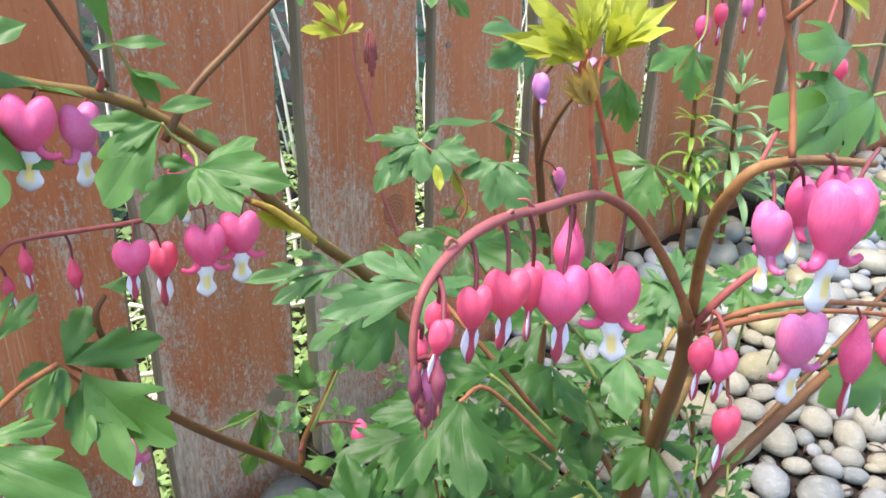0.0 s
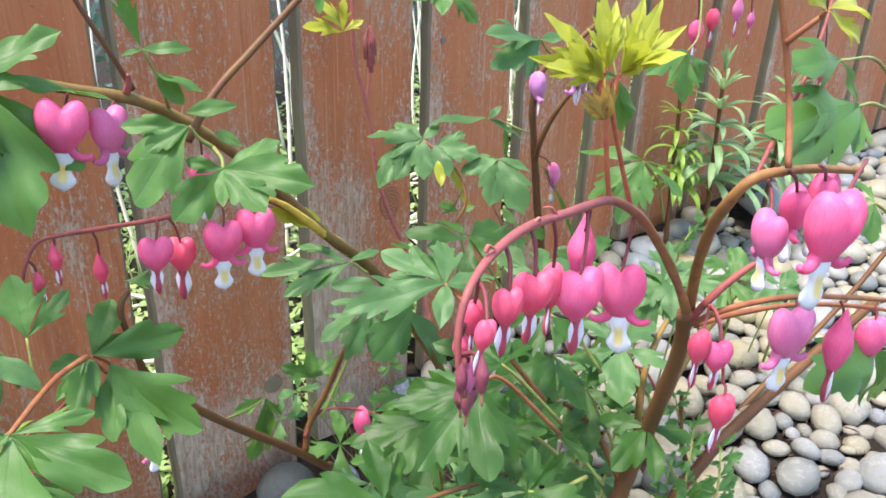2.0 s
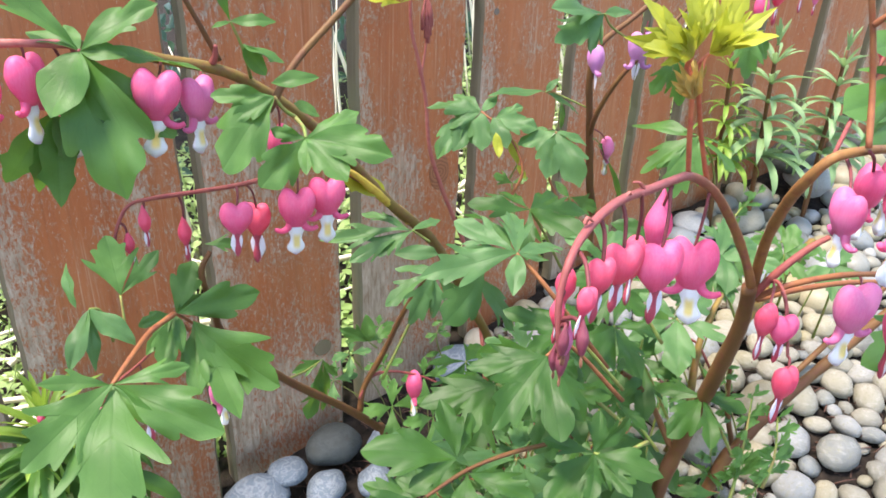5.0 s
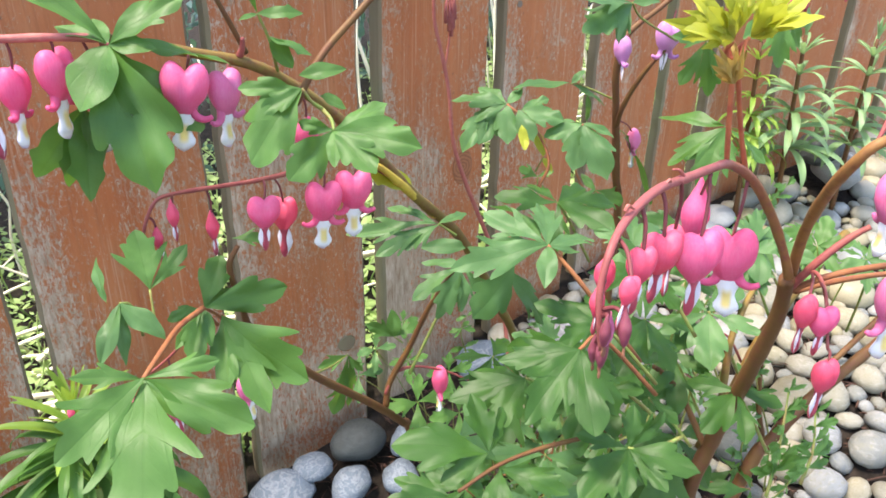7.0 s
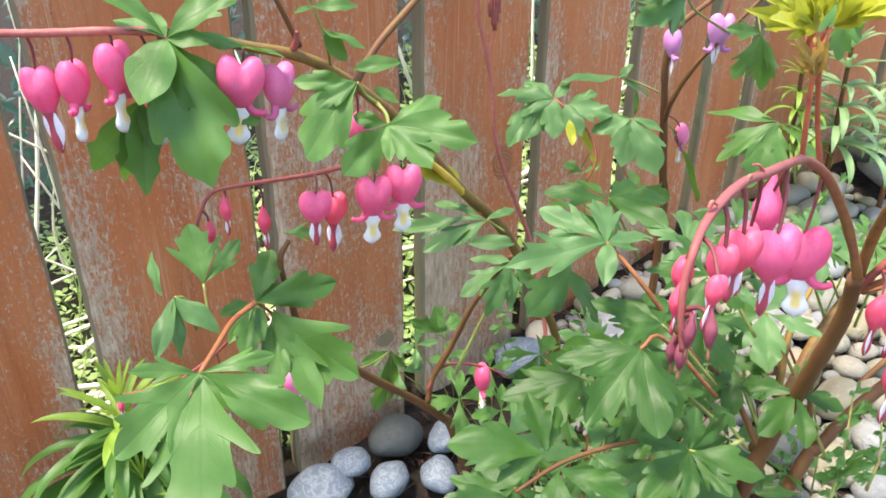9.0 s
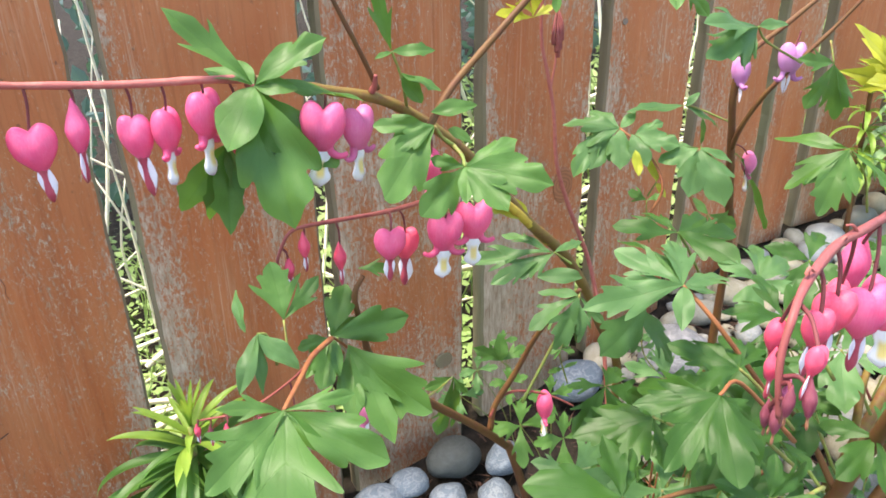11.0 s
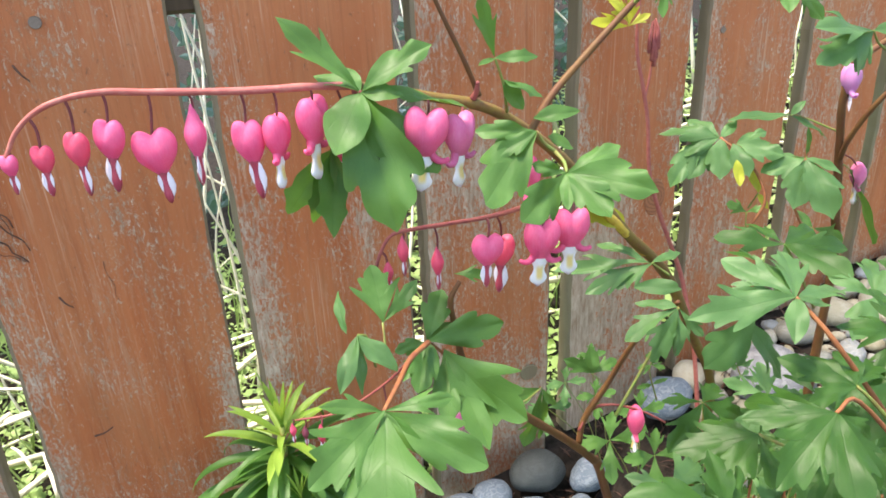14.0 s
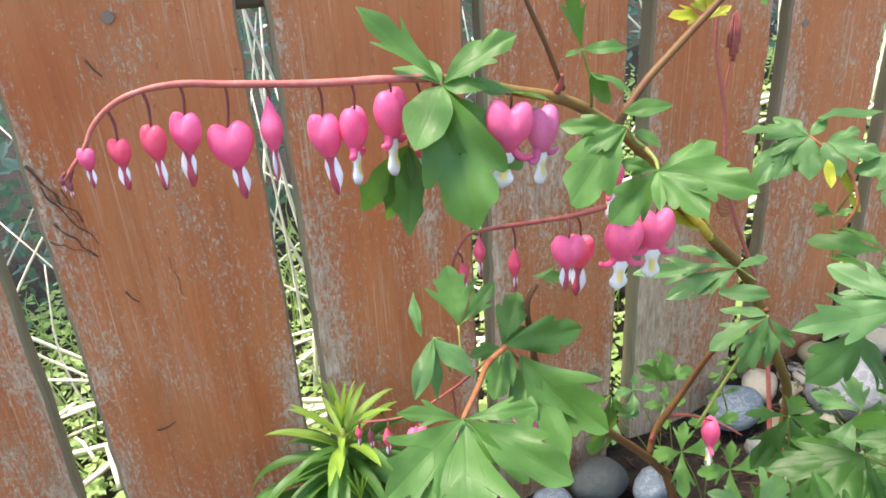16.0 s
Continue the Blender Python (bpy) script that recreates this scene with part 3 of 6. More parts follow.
def flank_mesh(big):
    """The two white flanks of the tip; the one on the big side stands out farther."""
    bm = bmesh.new()
    for s in (-1, 1):
        more = s * big
        blob_into(bm, [(0.05, 0.02), (-0.06, 0.06), (-0.20, 0.10), (-0.42, 0.105 + 0.028 * more), (-0.62, 0.085 + 0.022 * more), (-0.80, 0.045), (-0.92, 0.01)], 12, 0.36, (s * (0.138 + 0.022 * more), -0.035, 0))
        for v in bm.verts:
            if v.co.x * s > 0 and v.co.z < -0.4:
                v.co.x -= s * 0.06 * (-0.4 - v.co.z) / 0.34
    return mesh_of(bm, "inner_petal", FLANK)


def spoon_mesh():
    bm = bmesh.new()
    blob_into(bm, [(-0.66, 0.12), (-0.84, 0.20), (-0.98, 0.215), (-1.10, 0.165), (-1.20, 0.145), (-1.30, 0.18), (-1.40, 0.235), (-1.48, 0.235), (-1.56, 0.18), (-1.63, 0.09), (-1.66, 0.01)], 16, 0.40)
    for v in bm.verts:
        keel = math.exp(-((v.co.x / 0.05) ** 2))
        v.co.y += (-0.05 if v.co.y < 0 else 0.05) * keel * (1 if v.co.z < -0.9 else 0)
    return mesh_of(bm, "inner_petal", WHITE)


HEART_DATA = {}
WITHERED = petal_material("petal_withered", (0.30, 0.11, 0.075), (0.40, 0.20, 0.11), (0.22, 0.08, 0.08))
DROP, DROP_DRY, FLANKS, SPOON = drop_mesh(PETAL_TIP), drop_mesh(WITHERED), (flank_mesh(-1), flank_mesh(1)), spoon_mesh()
flower_count = [0]


def flower(plant, kind, top, width, hook, yaw=-20, mat=None, lean=0.0, swing=0.0):
    """A hanging heart: its notch at top, on a thread from hook. kind: young, full, open, bud or tight."""
    flower_count[0] += 1
    mat = mat or (PETAL_PINK if kind == "open" else PETAL_ROSE)
    key = (kind, mat.name, flower_count[0] % 3)
    if key not in HEART_DATA:
        HEART_DATA[key] = heart_mesh(kind, mat, 5 + len(HEART_DATA))
    m = pose(*top, swing, lean, yaw) @ Matrix.Scale(width * 0.96, 4)
    fl = part("flower", HEART_DATA[key], plant, "", m)
    if kind == "open" and mat == PETAL_LILAC:
        part("inner_petal", FLANKS[0], fl, "faded white inner petals", m @ Matrix.Translation((0, 0, -0.85)) @ Matrix.Scale(0.65, 4))
    elif kind == "open":
        part("inner_petal", SPOON, fl, "white inner petals with yellow mark", m)
    else:
        tip = m @ Matrix.Translation((0, 0, ENDS[kind])) @ Matrix.Scale({"young": 1.0, "full": 0.74, "bud": 0.78, "tight": 0.5}[kind], 4)
        part("petal_tip", DROP_DRY if kind == "tight" else DROP, fl, "withered brown petal tip" if kind == "tight" else "dark red closed petal tip", tip)
        if kind != "tight":
            part("inner_petal", FLANKS[flower_count[0] % 2], fl, "white petal flanks", tip)
    top, hook = Vector(top), Vector(hook)
    if (top - hook).length > 0.002:
        bm = bmesh.new()
        mid = (top + hook) / 2 + Vector((0.0012, 0, 0.0015))
        tube_into(bm, [hook, mid, top - Vector((0, 0, 0.12 * width))], 0.00085, 0.00075, 6, 5)
        part("pedicel", mesh_of(bm, "pedicel", STEM_DARK), fl, "thin dark red thread")
    return fl


def ground_z(x, y):
    """The bed's height: it climbs to the right along the fence and falls off towards the viewer."""
    xs = (-3.0, -0.8, -0.2, 0.2, 0.5, 1.0, 2.0, 6.0)
    zs = (-0.10, -0.06, 0.03, 0.145, 0.245, 0.30, 0.36, 0.40)
    z = float(np.interp(x, xs, zs))
    near = min(max(-y, 0.0), 0.8)
    fade = 1.0 if abs(x) < 3 else 0.0
    return z - 0.17 * near * fade


def bank_z(x, y):
    """The grassy bank behind the fence rises away from it."""
    return ground_z(x, 0) + 0.06 * (min(y, 1.0) - 0.03)


# ---- ground ----
bm = bmesh.new()
gx = [-60, -20, -6, -3, -2] + [-1.5 + 0.06 * i for i in range(64)] + [2.6, 3.2, 4, 6, 20, 60]
gy = [-60, -20, -6, -3, -2] + [-1.4 + 0.06 * i for i in range(36)] + [0.9, 1.2, 2, 4, 10, 60]
rows_v = [[bm.verts.new((x, y, (ground_z(x, y) if y < 0.02 else bank_z(x, y) - 0.012) + (0.012 * noise.noise(Vector((x * 14, y * 14, 0))) if abs(x) < 3 and abs(y) < 2 else 0))) for x in gx] for y in gy]
for a, b in zip(rows_v, rows_v[1:]):
    for i in range(len(gx) - 1):
        bm.faces.new((a[i], a[i + 1], b[i + 1], b[i]))
tagged(new("ground", mesh_of(bm, "ground", SOIL)), "dark crumbly garden soil rising along the fence", "ground", kind="structure")

# ---- fence ----
fence = thing("fence", (0, 0, 0), "weathered red-brown stained wooden board fence with narrow gaps", "fence")


def board(left, right, seed, lean=0.0, mat=None):
    rnd = random.Random(seed)
    bm = bmesh.new()
    mid, half, deep = (left + right) / 2, (right - left) / 2, 0.025 if left < 0.1 else 0.018
    low = min(ground_z(left, 0), ground_z(right, 0)) + 0.004
    n = 46
    rings = []
    for i in range(n + 1):
        z = low + (0.98 - low) * i / n
        e = [rnd.uniform(-0.0011, 0.0011) for _ in range(2)]
        b = 0.003
        w0, w1 = -half + e[0], half + e[1]
        y = 0.0015 * math.sin(3 * z + seed)
        bl = 0.004 if left < -0.1 else 0.003
        rings.append([bm.verts.new((x, yy + y, z)) for x, yy in ((w0 + bl, 0), (0, -0.0006), (w1 - b, 0), (w1, b), (w1, deep), (w0, deep), (w0, bl * 0.8))])
    for a, c in zip(rings, rings[1:]):
        for k in range(7):
            fc = bm.faces.new((a[k], a[(k + 1) % 7], c[(k + 1) % 7], c[k]))
            fc.material_index = 0 if k in (0, 1) else 1
    bm.faces.new(rings[0][::-1]).material_index = 1
    bm.faces.new(rings[-1]).material_index = 1
    me = mesh_of(bm, "board", [mat or BOARD, EDGE_WOOD], False)
    return part("board", me, fence, "", pose(mid, 0, 0, 0, lean, 0))


BOARDS = [(-1.29, -1.10), (-1.075, -0.885), (-0.86, -0.654), (-0.612, -0.403), (-0.377, -0.189), (-0.170, -0.003), (0.026, 0.182), (0.206, 0.350), (0.374, 0.510), (0.530, 0.614), (0.637, 0.800), (0.822, 0.985)]
boards = [board(a, b, 3 + i, 0.0, BOARD_WORN if -0.2 < a < 0.1 else BOARD) for i, (a, b) in enumerate(BOARDS)]
for i in range(9):
    a = 1.007 + 0.185 * i
    boards.append(board(a, a + 0.163, 40 + i))

for z in (0.761,):
    bm = bmesh.new()
    bmesh.ops.create_cube(bm, size=1, matrix=Matrix.Translation((0.7, 0.049, z)) @ Matrix.Diagonal((4.2, 0.045, 0.09, 1)))
    bmesh.ops.bevel(bm, geom=bm.edges[:], offset=0.004, segments=1, affect="EDGES")
    part("rail", mesh_of(bm, "rail", RAIL_WOOD, False), fence, "dark weathered rail behind the boards")


def disc(name, at, r, mat, owner, tall=1.0, label="", proud=0.0012):
    bm = bmesh.new()
    ring0 = [bm.verts.new((r * math.cos(a), 0.0006, r * tall * math.sin(a))) for a in (2 * math.pi * k / 20 for k in range(20))]
    ring1 = [bm.verts.new((0.9 * r * math.cos(a), -proud, 0.9 * r * tall * math.sin(a))) for a in (2 * math.pi * k / 20 for k in range(20))]
    mid = bm.verts.new((0, -proud * 0.6, 0))
    for k in range(20):
        bm.faces.new((ring0[k], ring0[(k + 1) % 20], ring1[(k + 1) % 20], ring1[k]))
        bm.faces.new((ring1[k], ring1[(k + 1) % 20], mid))
    return part(name, mesh_of(bm, name, mat, False), owner, label, Matrix.Translation(at))


disc("nail", (-0.51, -0.0024, 0.724), 0.0055, NAIL, boards[3], 1.0, "", 0.0004)
disc("nail", (0.228, -0.0024, 0.643), 0.0042, NAIL, boards[7], 1.0, "", 0.0004)
disc("knot", (0.147, -0.0024, 0.440), 0.016, KNOT, boards[6], 1.6, "", 0.0003)
disc("knot", (-0.034, -0.0024, 0.221), 0.013, EDGE_WOOD, boards[5], 0.95, "grey weathered knot", 0.0003)
for a, b in (((-0.536, -0.002, 0.691), (-0.526, -0.002, 0.676)), ((-0.554, -0.002, 0.467), (-0.544, -0.002, 0.453)), ((-0.56, -0.002, 0.297), (-0.54, -0.002, 0.303))):
    bm = bmesh.new()
    tube_into(bm, [a, ((Vector(a) + Vector(b)) / 2 + Vector((0, -0.002, -0.001))), b], 0.0011, 0.0006, 5, 4)
    part("staple", mesh_of(bm, "staple", TWIG), boards[3], "bent rusty wire end")
rnd = random.Random(64)
for a, b, r in (((-0.607, 0.606), (-0.574, 0.545), 0.0013), ((-0.600, 0.585), (-0.566, 0.520), 0.0010), ((-0.598, 0.548), (-0.570, 0.508), 0.0011), ((-0.606, 0.531), (-0.572, 0.509), 0.0006), ((-0.585, 0.580), (-0.577, 0.535), 0.0006), ((-0.507, 0.495), (-0.502, 0.450), 0.0004)):
    a, b = Vector((a[0], -0.0006, a[1])), Vector((b[0], -0.0006, b[1]))
    way = b - a
    side = Vector((way.z, 0, -way.x)) * 0.045
    pts = [a + way * f + side * (rnd.uniform(-1, 1) if 0 < f < 1 else 0) for f in (0, 0.17, 0.33, 0.5, 0.66, 0.83, 1)]
    bm = bmesh.new()
    tube_into(bm, pts, r, r * 0.45, 5, 3, 0.9)
    part("crack", mesh_of(bm, "crack", TWIG), boards[3], "dark mossy split in the wood")

# ---- behind the fence: bank of straw, hedge and meadow ----
rnd = random.Random(21)


bm = bmesh.new()
for i in range(170):
    x = rnd.uniform(-1.7, 1.4)
    y = rnd.uniform(0.36, 0.85)
    a = rnd.gauss(0, 0.14) if rnd.random() < 0.8 else rnd.uniform(-1.2, 1.2)
    p0 = Vector((x, y, bank_z(x, y) - 0.02))
    d = Vector((math.sin(a), rnd.uniform(0.0, 0.3), math.cos(a))) * rnd.uniform(0.3, 0.9)
    tube_into(bm, [p0, p0 + d * 0.5 + Vector((rnd.uniform(-0.03, 0.03), 0, 0)), p0 + d], rnd.uniform(0.002, 0.0055), 0.0013, 5, 3)
for i in range(150):
    y = rnd.uniform(0.18, 0.55)
    x = rnd.uniform(-1.7, 1.4)
    p0 = Vector((x, y, bank_z(x, y) + rnd.uniform(0.02, 0.09)))
    a = rnd.uniform(0, 6.3)
    d = Vector((math.cos(a), 0.35 * math.sin(a), 0.5 * 0.35 * math.sin(a) + rnd.uniform(-0.05, 0.1))) * rnd.uniform(0.12, 0.4)
    if (p0 + d).y < 0.12:
        d.y = abs(d.y)
    tube_into(bm, [p0, p0 + d * 0.5 + Vector((0, 0, 0.012)), p0 + d], rnd.uniform(0.003, 0.0065), 0.002, 5, 3)
tagged(new("dry_grass", mesh_of(bm, "dry_grass", STRAW)), "pale dry straw stalks leaning and lying behind the fence", "dry grass", kind="stuff")


def leaf_heap(name, count, box, size, mat, label, category, seed, up=0.3):
    rnd = random.Random(seed)
    verts, faces = [], []
    for _ in range(count):
        c = Vector([rnd.uniform(*r) for r in box])
        d = Vector((rnd.gauss(0, 1), rnd.gauss(0, 1), rnd.gauss(up, 1))).normalized()
        w = d.cross(Vector((rnd.gauss(0, 1), rnd.gauss(0, 1), rnd.gauss(0, 1)))).normalized()
        nn = d.cross(w)
        s = size * rnd.uniform(0.5, 1.3)
        k = len(verts)
        for al, ac, dz in ((0, 0, 0), (0.4, 0.28, 0.1), (0.75, 0.2, 0.08), (1, 0, 0), (0.75, -0.2, 0.08), (0.4, -0.28, 0.1), (0.5, 0, 0)):
            verts.append(c + s * (al * d + ac * w + dz * nn))
        faces += [(k, k + 1, k + 6), (k + 1, k + 2, k + 6), (k + 2, k + 3, k + 6), (k + 3, k + 4, k + 6), (k + 4, k + 5, k + 6), (k + 5, k, k + 6)]
    me = bpy.data.meshes.new(name)
    me.from_pydata(verts, [], faces)
    me.materials.append(mat)
    return tagged(new(name, me), label, category, kind="stuff")


leaf_heap("hedge", 15000, ((-2.2, 2.8), (0.85, 1.4), (0.0, 1.7)), 0.042, LEAF_HEDGE, "dark glossy green hedge leaves behind the fence", "hedge", 5)
# weeds lying on the bank, their faces to the sky
verts, faces = [], []
for _ in range(30000):
    x, y = rnd.uniform(-2.2, 2.6), 0.05 + 0.95 * rnd.random() ** 1.5
    c = Vector((x, y, bank_z(x, y) + rnd.uniform(0.0, 0.06)))
    a = rnd.uniform(0, 6.3)
    d = Vector((math.cos(a), math.sin(a), rnd.uniform(-0.1, 0.6))).normalized()
    w = d.cross(Vector((rnd.gauss(0, 0.35), rnd.gauss(-0.2, 0.35), 1))).normalized()
    s = 0.022 * rnd.uniform(0.4, 1.4)
    k = len(verts)
    for al, ac in ((0, 0), (0.35, 0.24), (0.7, 0.19), (1, 0), (0.7, -0.19), (0.35, -0.24)):
        verts.append(c + s * (al * d + ac * w))
    faces += [(k, k + 1, k + 5), (k + 1, k + 2, k + 4, k + 5), (k + 2, k + 3, k + 4)]
me = bpy.data.meshes.new("meadow_plants")
me.from_pydata(verts, [], faces)
me.materials.append(GRASS)
tagged(new("meadow_plants", me), "bright green low weeds on the bank behind the fence", "weeds", kind="stuff")
bm = bmesh.new()
for i in range(900):
    x, y = rnd.uniform(-1.8, 2.0), rnd.uniform(0.2, 0.8)
    p0 = Vector((x, y, bank_z(x, y)))
    d = Vector((rnd.uniform(-0.1, 0.1), rnd.uniform(-0.02, 0.06), rnd.uniform(0.05, 0.2)))
    tube_into(bm, [p0, p0 + d * 0.6, p0 + d + Vector((rnd.uniform(-0.05, 0.05), 0, -0.02))], 0.002, 0.0004, 4, 3)
tagged(new("meadow_grass", mesh_of(bm, "meadow_grass", GRASS)), "bright green grass blades behind the fence", "grass", kind="stuff")


# ---- pebbles ----
def pebble_mesh(seed, mat, detail=2):
    rnd = random.Random(seed)
    bm = bmesh.new()
    bmesh.ops.create_icosphere(bm, subdivisions=detail, radius=1)
    sx, sy, sz = 1, rnd.uniform(0.7, 0.95), rnd.uniform(0.48, 0.72)
    off = Vector((seed * 3.1, seed * 1.7, 0))
    for v in bm.verts:
        k = 1 + 0.16 * noise.noise(v.co * 1.1 + off) + 0.05 * noise.noise(v.co * 2.6 + off)
        v.co = Vector((v.co.x * sx, v.co.y * sy, v.co.z * sz)) * k
    return mesh_of(bm, "pebble", mat)


def lay_stone(at, r, mat, label, seed, turn=0.0, tilt=0.0):
    ob = new("stone", pebble_mesh(seed, mat, 3))
    ob.matrix_basis = pose(at[0], at[1], at[2], tilt, tilt * 0.6, turn) @ Matrix.Scale(r, 4)
    return tagged(ob, label, "stone", "stones at the fence foot")


SET_STONES = [
    ((-0.053, -0.06, 0.104), 0.040, STONE_DARK, "smooth dark grey stone against the fence foot", 10),
    ((0.01, -0.09, 0.099), 0.030, STONE_BLUE, "smooth pale blue-grey stone on the soil", 25),
    ((-0.123, -0.07, 0.101), 0.026, STONE_BLUE, "rounded blue-grey stone with a white vein", -15),
    ((-0.169, -0.08, 0.087), 0.044, STONE_BLUE, "flat blue-grey stone at the fence foot", 5),
    ((-0.088, -0.11, 0.085), 0.030, STONE_BLUE, "flat blue-grey stone on dark soil", 30),
    ((-0.025, -0.13, 0.08), 0.030, STONE_BLUE, "blue-grey stone with pale veins beside the plants", 70),
    ((0.159, -0.05, 0.149), 0.045, STONE_BLUE, "large blue-grey stone at the fence foot", 20),
    ((0.213, -0.03, 0.15), 0.034, STONE_CREAM, "rounded cream stone against the fence", 40),
    ((0.298, -0.1, 0.170), 0.058, STONE_GREY, "large banded grey stone with pale streaks", 15),
    ((0.656, -0.05, 0.238), 0.035, STONE_WHITE, "pale stone against the fence", 0),
    ((0.909, -0.06, 0.345), 0.05, STONE_DARK, "dark grey stone by the pale lily shoots", 30),
    ((0.91, -0.1, 0.319), 0.05, STONE_WHITE, "pale rounded stone by the lily shoots", 60),
    ((0.271, -0.4, 0.202), 0.034, STONE_DARK, "dark slate stone beside the thick stems", 15),
]
taken = []
for i, (at, r, mat, label, turn) in enumerate(SET_STONES):
    z = ground_z(at[0], at[1])
    lay_stone((at[0], at[1], max(at[2], z + 0.3 * r)), r, mat, label, 60 + i, turn)
    taken.append((at[0], at[1], r * 1.15))

rnd = random.Random(8)
places, cells = [], {}


def cell_of(x, y):
    return int(math.floor(x / 0.08)), int(math.floor(y / 0.08))


def free_spot(x, y, r):
    cx, cy = cell_of(x, y)
    near = (q for i in (-1, 0, 1) for j in (-1, 0, 1) for q in cells.get((cx + i, cy + j), ()))
    return all((x - a) ** 2 + (y - b) ** 2 > (0.68 * (r + c)) ** 2 for a, b, c in near)


for a, b, c in taken:
    cells.setdefault(cell_of(a, b), []).append((a, b, c))
for i in range(70000):
    x, y = rnd.uniform(-0.32, 1.7), rnd.uniform(-0.95, -0.025)
    if x < -0.05 and y > -0.3 or x < 0.16 and y > -0.22 or noise.noise(Vector((x * 5, y * 5, 3))) > 0.7:
        continue
    r = rnd.choice((0.037, 0.034, 0.030, 0.027) if i < 900 else (0.026, 0.023, 0.021, 0.018) if i < 9000 else (0.017, 0.015, 0.013, 0.011))
    if free_spot(x, y, r):
        cells.setdefault(cell_of(x, y), []).append((x, y, r))
        places.append((x, y, r, rnd.uniform(0, 360), rnd.uniform(-26, 26)))
places.sort(key=lambda p: (p[0] - 0.35) ** 2 + (p[1] + 0.35) ** 2)
PEBBLES = [pebble_mesh(100 + i, PEBBLE) for i in range(10)]
for i, (x, y, r, turn, tilt) in enumerate(places[:300]):
    ob = new("pebble", PEBBLES[i % 10])
    ob.matrix_basis = pose(x, y, ground_z(x, y) + 0.30 * r + 0.006 * noise.noise(Vector((x * 40, y * 40, 9))), tilt, tilt * 0.7, turn) @ Matrix.Scale(r, 4)
    tagged(ob, "smooth rounded river pebble lying on dark soil", "pebble", "pebbles of the bed")
RING = Mat("pebble_far", 0.5, 0.4)
rpi = RING.n("ShaderNodeNewGeometry").outputs["Random Per Island"]
rc = RING.ramp(rpi, (0.0, (0.252, 0.222, 0.141)), (0.25, (0.274, 0.259, 0.210)), (0.4, (0.281, 0.240, 0.126)), (0.52, (0.126, 0.148, 0.163)), (0.62, (0.244, 0.229, 0.178)), (0.85, (0.192, 0.215, 0.237)), (1.0, (0.311, 0.299, 0.262)))
RING.colour(RING.mix(RING.math("MULTIPLY", RING.ramp(RING.noise(RING.coords("Object"), 230, 6, 0.75), (0.5, 0.0), (0.66, 1.0)), 0.65), rc, (0.19, 0.175, 0.12)))
verts, faces = [], []
for i, (x, y, r, turn, tilt) in enumerate(places[300:]):
    src = PEBBLES[i % 10]
    m = pose(x, y, ground_z(x, y) + 0.30 * r + 0.006 * noise.noise(Vector((x * 40, y * 40, 9))), tilt, tilt * 0.7, turn) @ Matrix.Scale(r, 4)
    k = len(verts)
    verts += [m @ v.co for v in src.vertices]
    faces += [tuple(k + j for j in p.vertices) for p in src.polygons]
me = bpy.data.meshes.new("pebbles")
me.from_pydata(verts, [], faces)
me.polygons.foreach_set("use_smooth", [True] * len(faces))
me.materials.append(RING.m)
tagged(new("pebbles", me), "bed of white, cream and grey river pebbles", "pebbles", kind="stuff")


# ---- litter on the bare soil ----
rnd = random.Random(90)
bm = bmesh.new()
for i in range(1600):
    x, y = rnd.uniform(-0.45, 0.6), rnd.uniform(-0.5, -0.02)
    p0 = Vector((x, y, ground_z(x, y) + 0.006 + 0.012 * noise.noise(Vector((x * 14, y * 14, 0)))))
    a, ln = rnd.uniform(0, 6.3), rnd.uniform(0.006, 0.03)
    d = Vector((math.cos(a), math.sin(a), rnd.uniform(-0.1, 0.3))) * ln
    tube_into(bm, [p0, p0 + d * 0.5 + Vector((0, 0, 0.002)), p0 + d], rnd.uniform(0.0006, 0.0017), 0.0004, 4, 2, 0.4)
tagged(new("plant_litter", mesh_of(bm, "plant_litter", TWIG)), "dark bits of stalk and bark on the soil", "litter", kind="stuff")

# ---- lilies ----
def strap_mesh(seed, mat, droop, wide):
    """A strap-shaped leaf, one metre long along +Y, bending down at its end."""
    rnd = random.Random(seed)
    bm = bmesh.new()
    uvl = bm.loops.layers.uv.new("uv")
    n, grid = 14, []
    for i in range(n + 1):
        f = i / n
        w = wide * (0.55 + 0.9 * f) * (1 - f ** 3) if f < 1 else 0.0
        a = droop * f * f * 1.2
        y = f * math.cos(a * 0.6)
        z = 0.25 * f - droop * 0.62 * f * f
        tw = 0.25 * math.sin(3 * f + seed)
        grid.append([bm.verts.new((s * w, y, z + abs(s) * w * 0.45 + s * w * tw)) for s in (-1, -0.5, 0, 0.5, 1)])
    for a, b in zip(grid, grid[1:]):
        for k in range(4):
            bm.faces.new((a[k], a[k + 1], b[k + 1], b[k]))
    for fc in bm.faces:
        for lp in fc.loops:
            lp[uvl].uv = (lp.vert.co.x + 0.5, lp.vert.co.y)
    return mesh_of(bm, "leaf", mat)


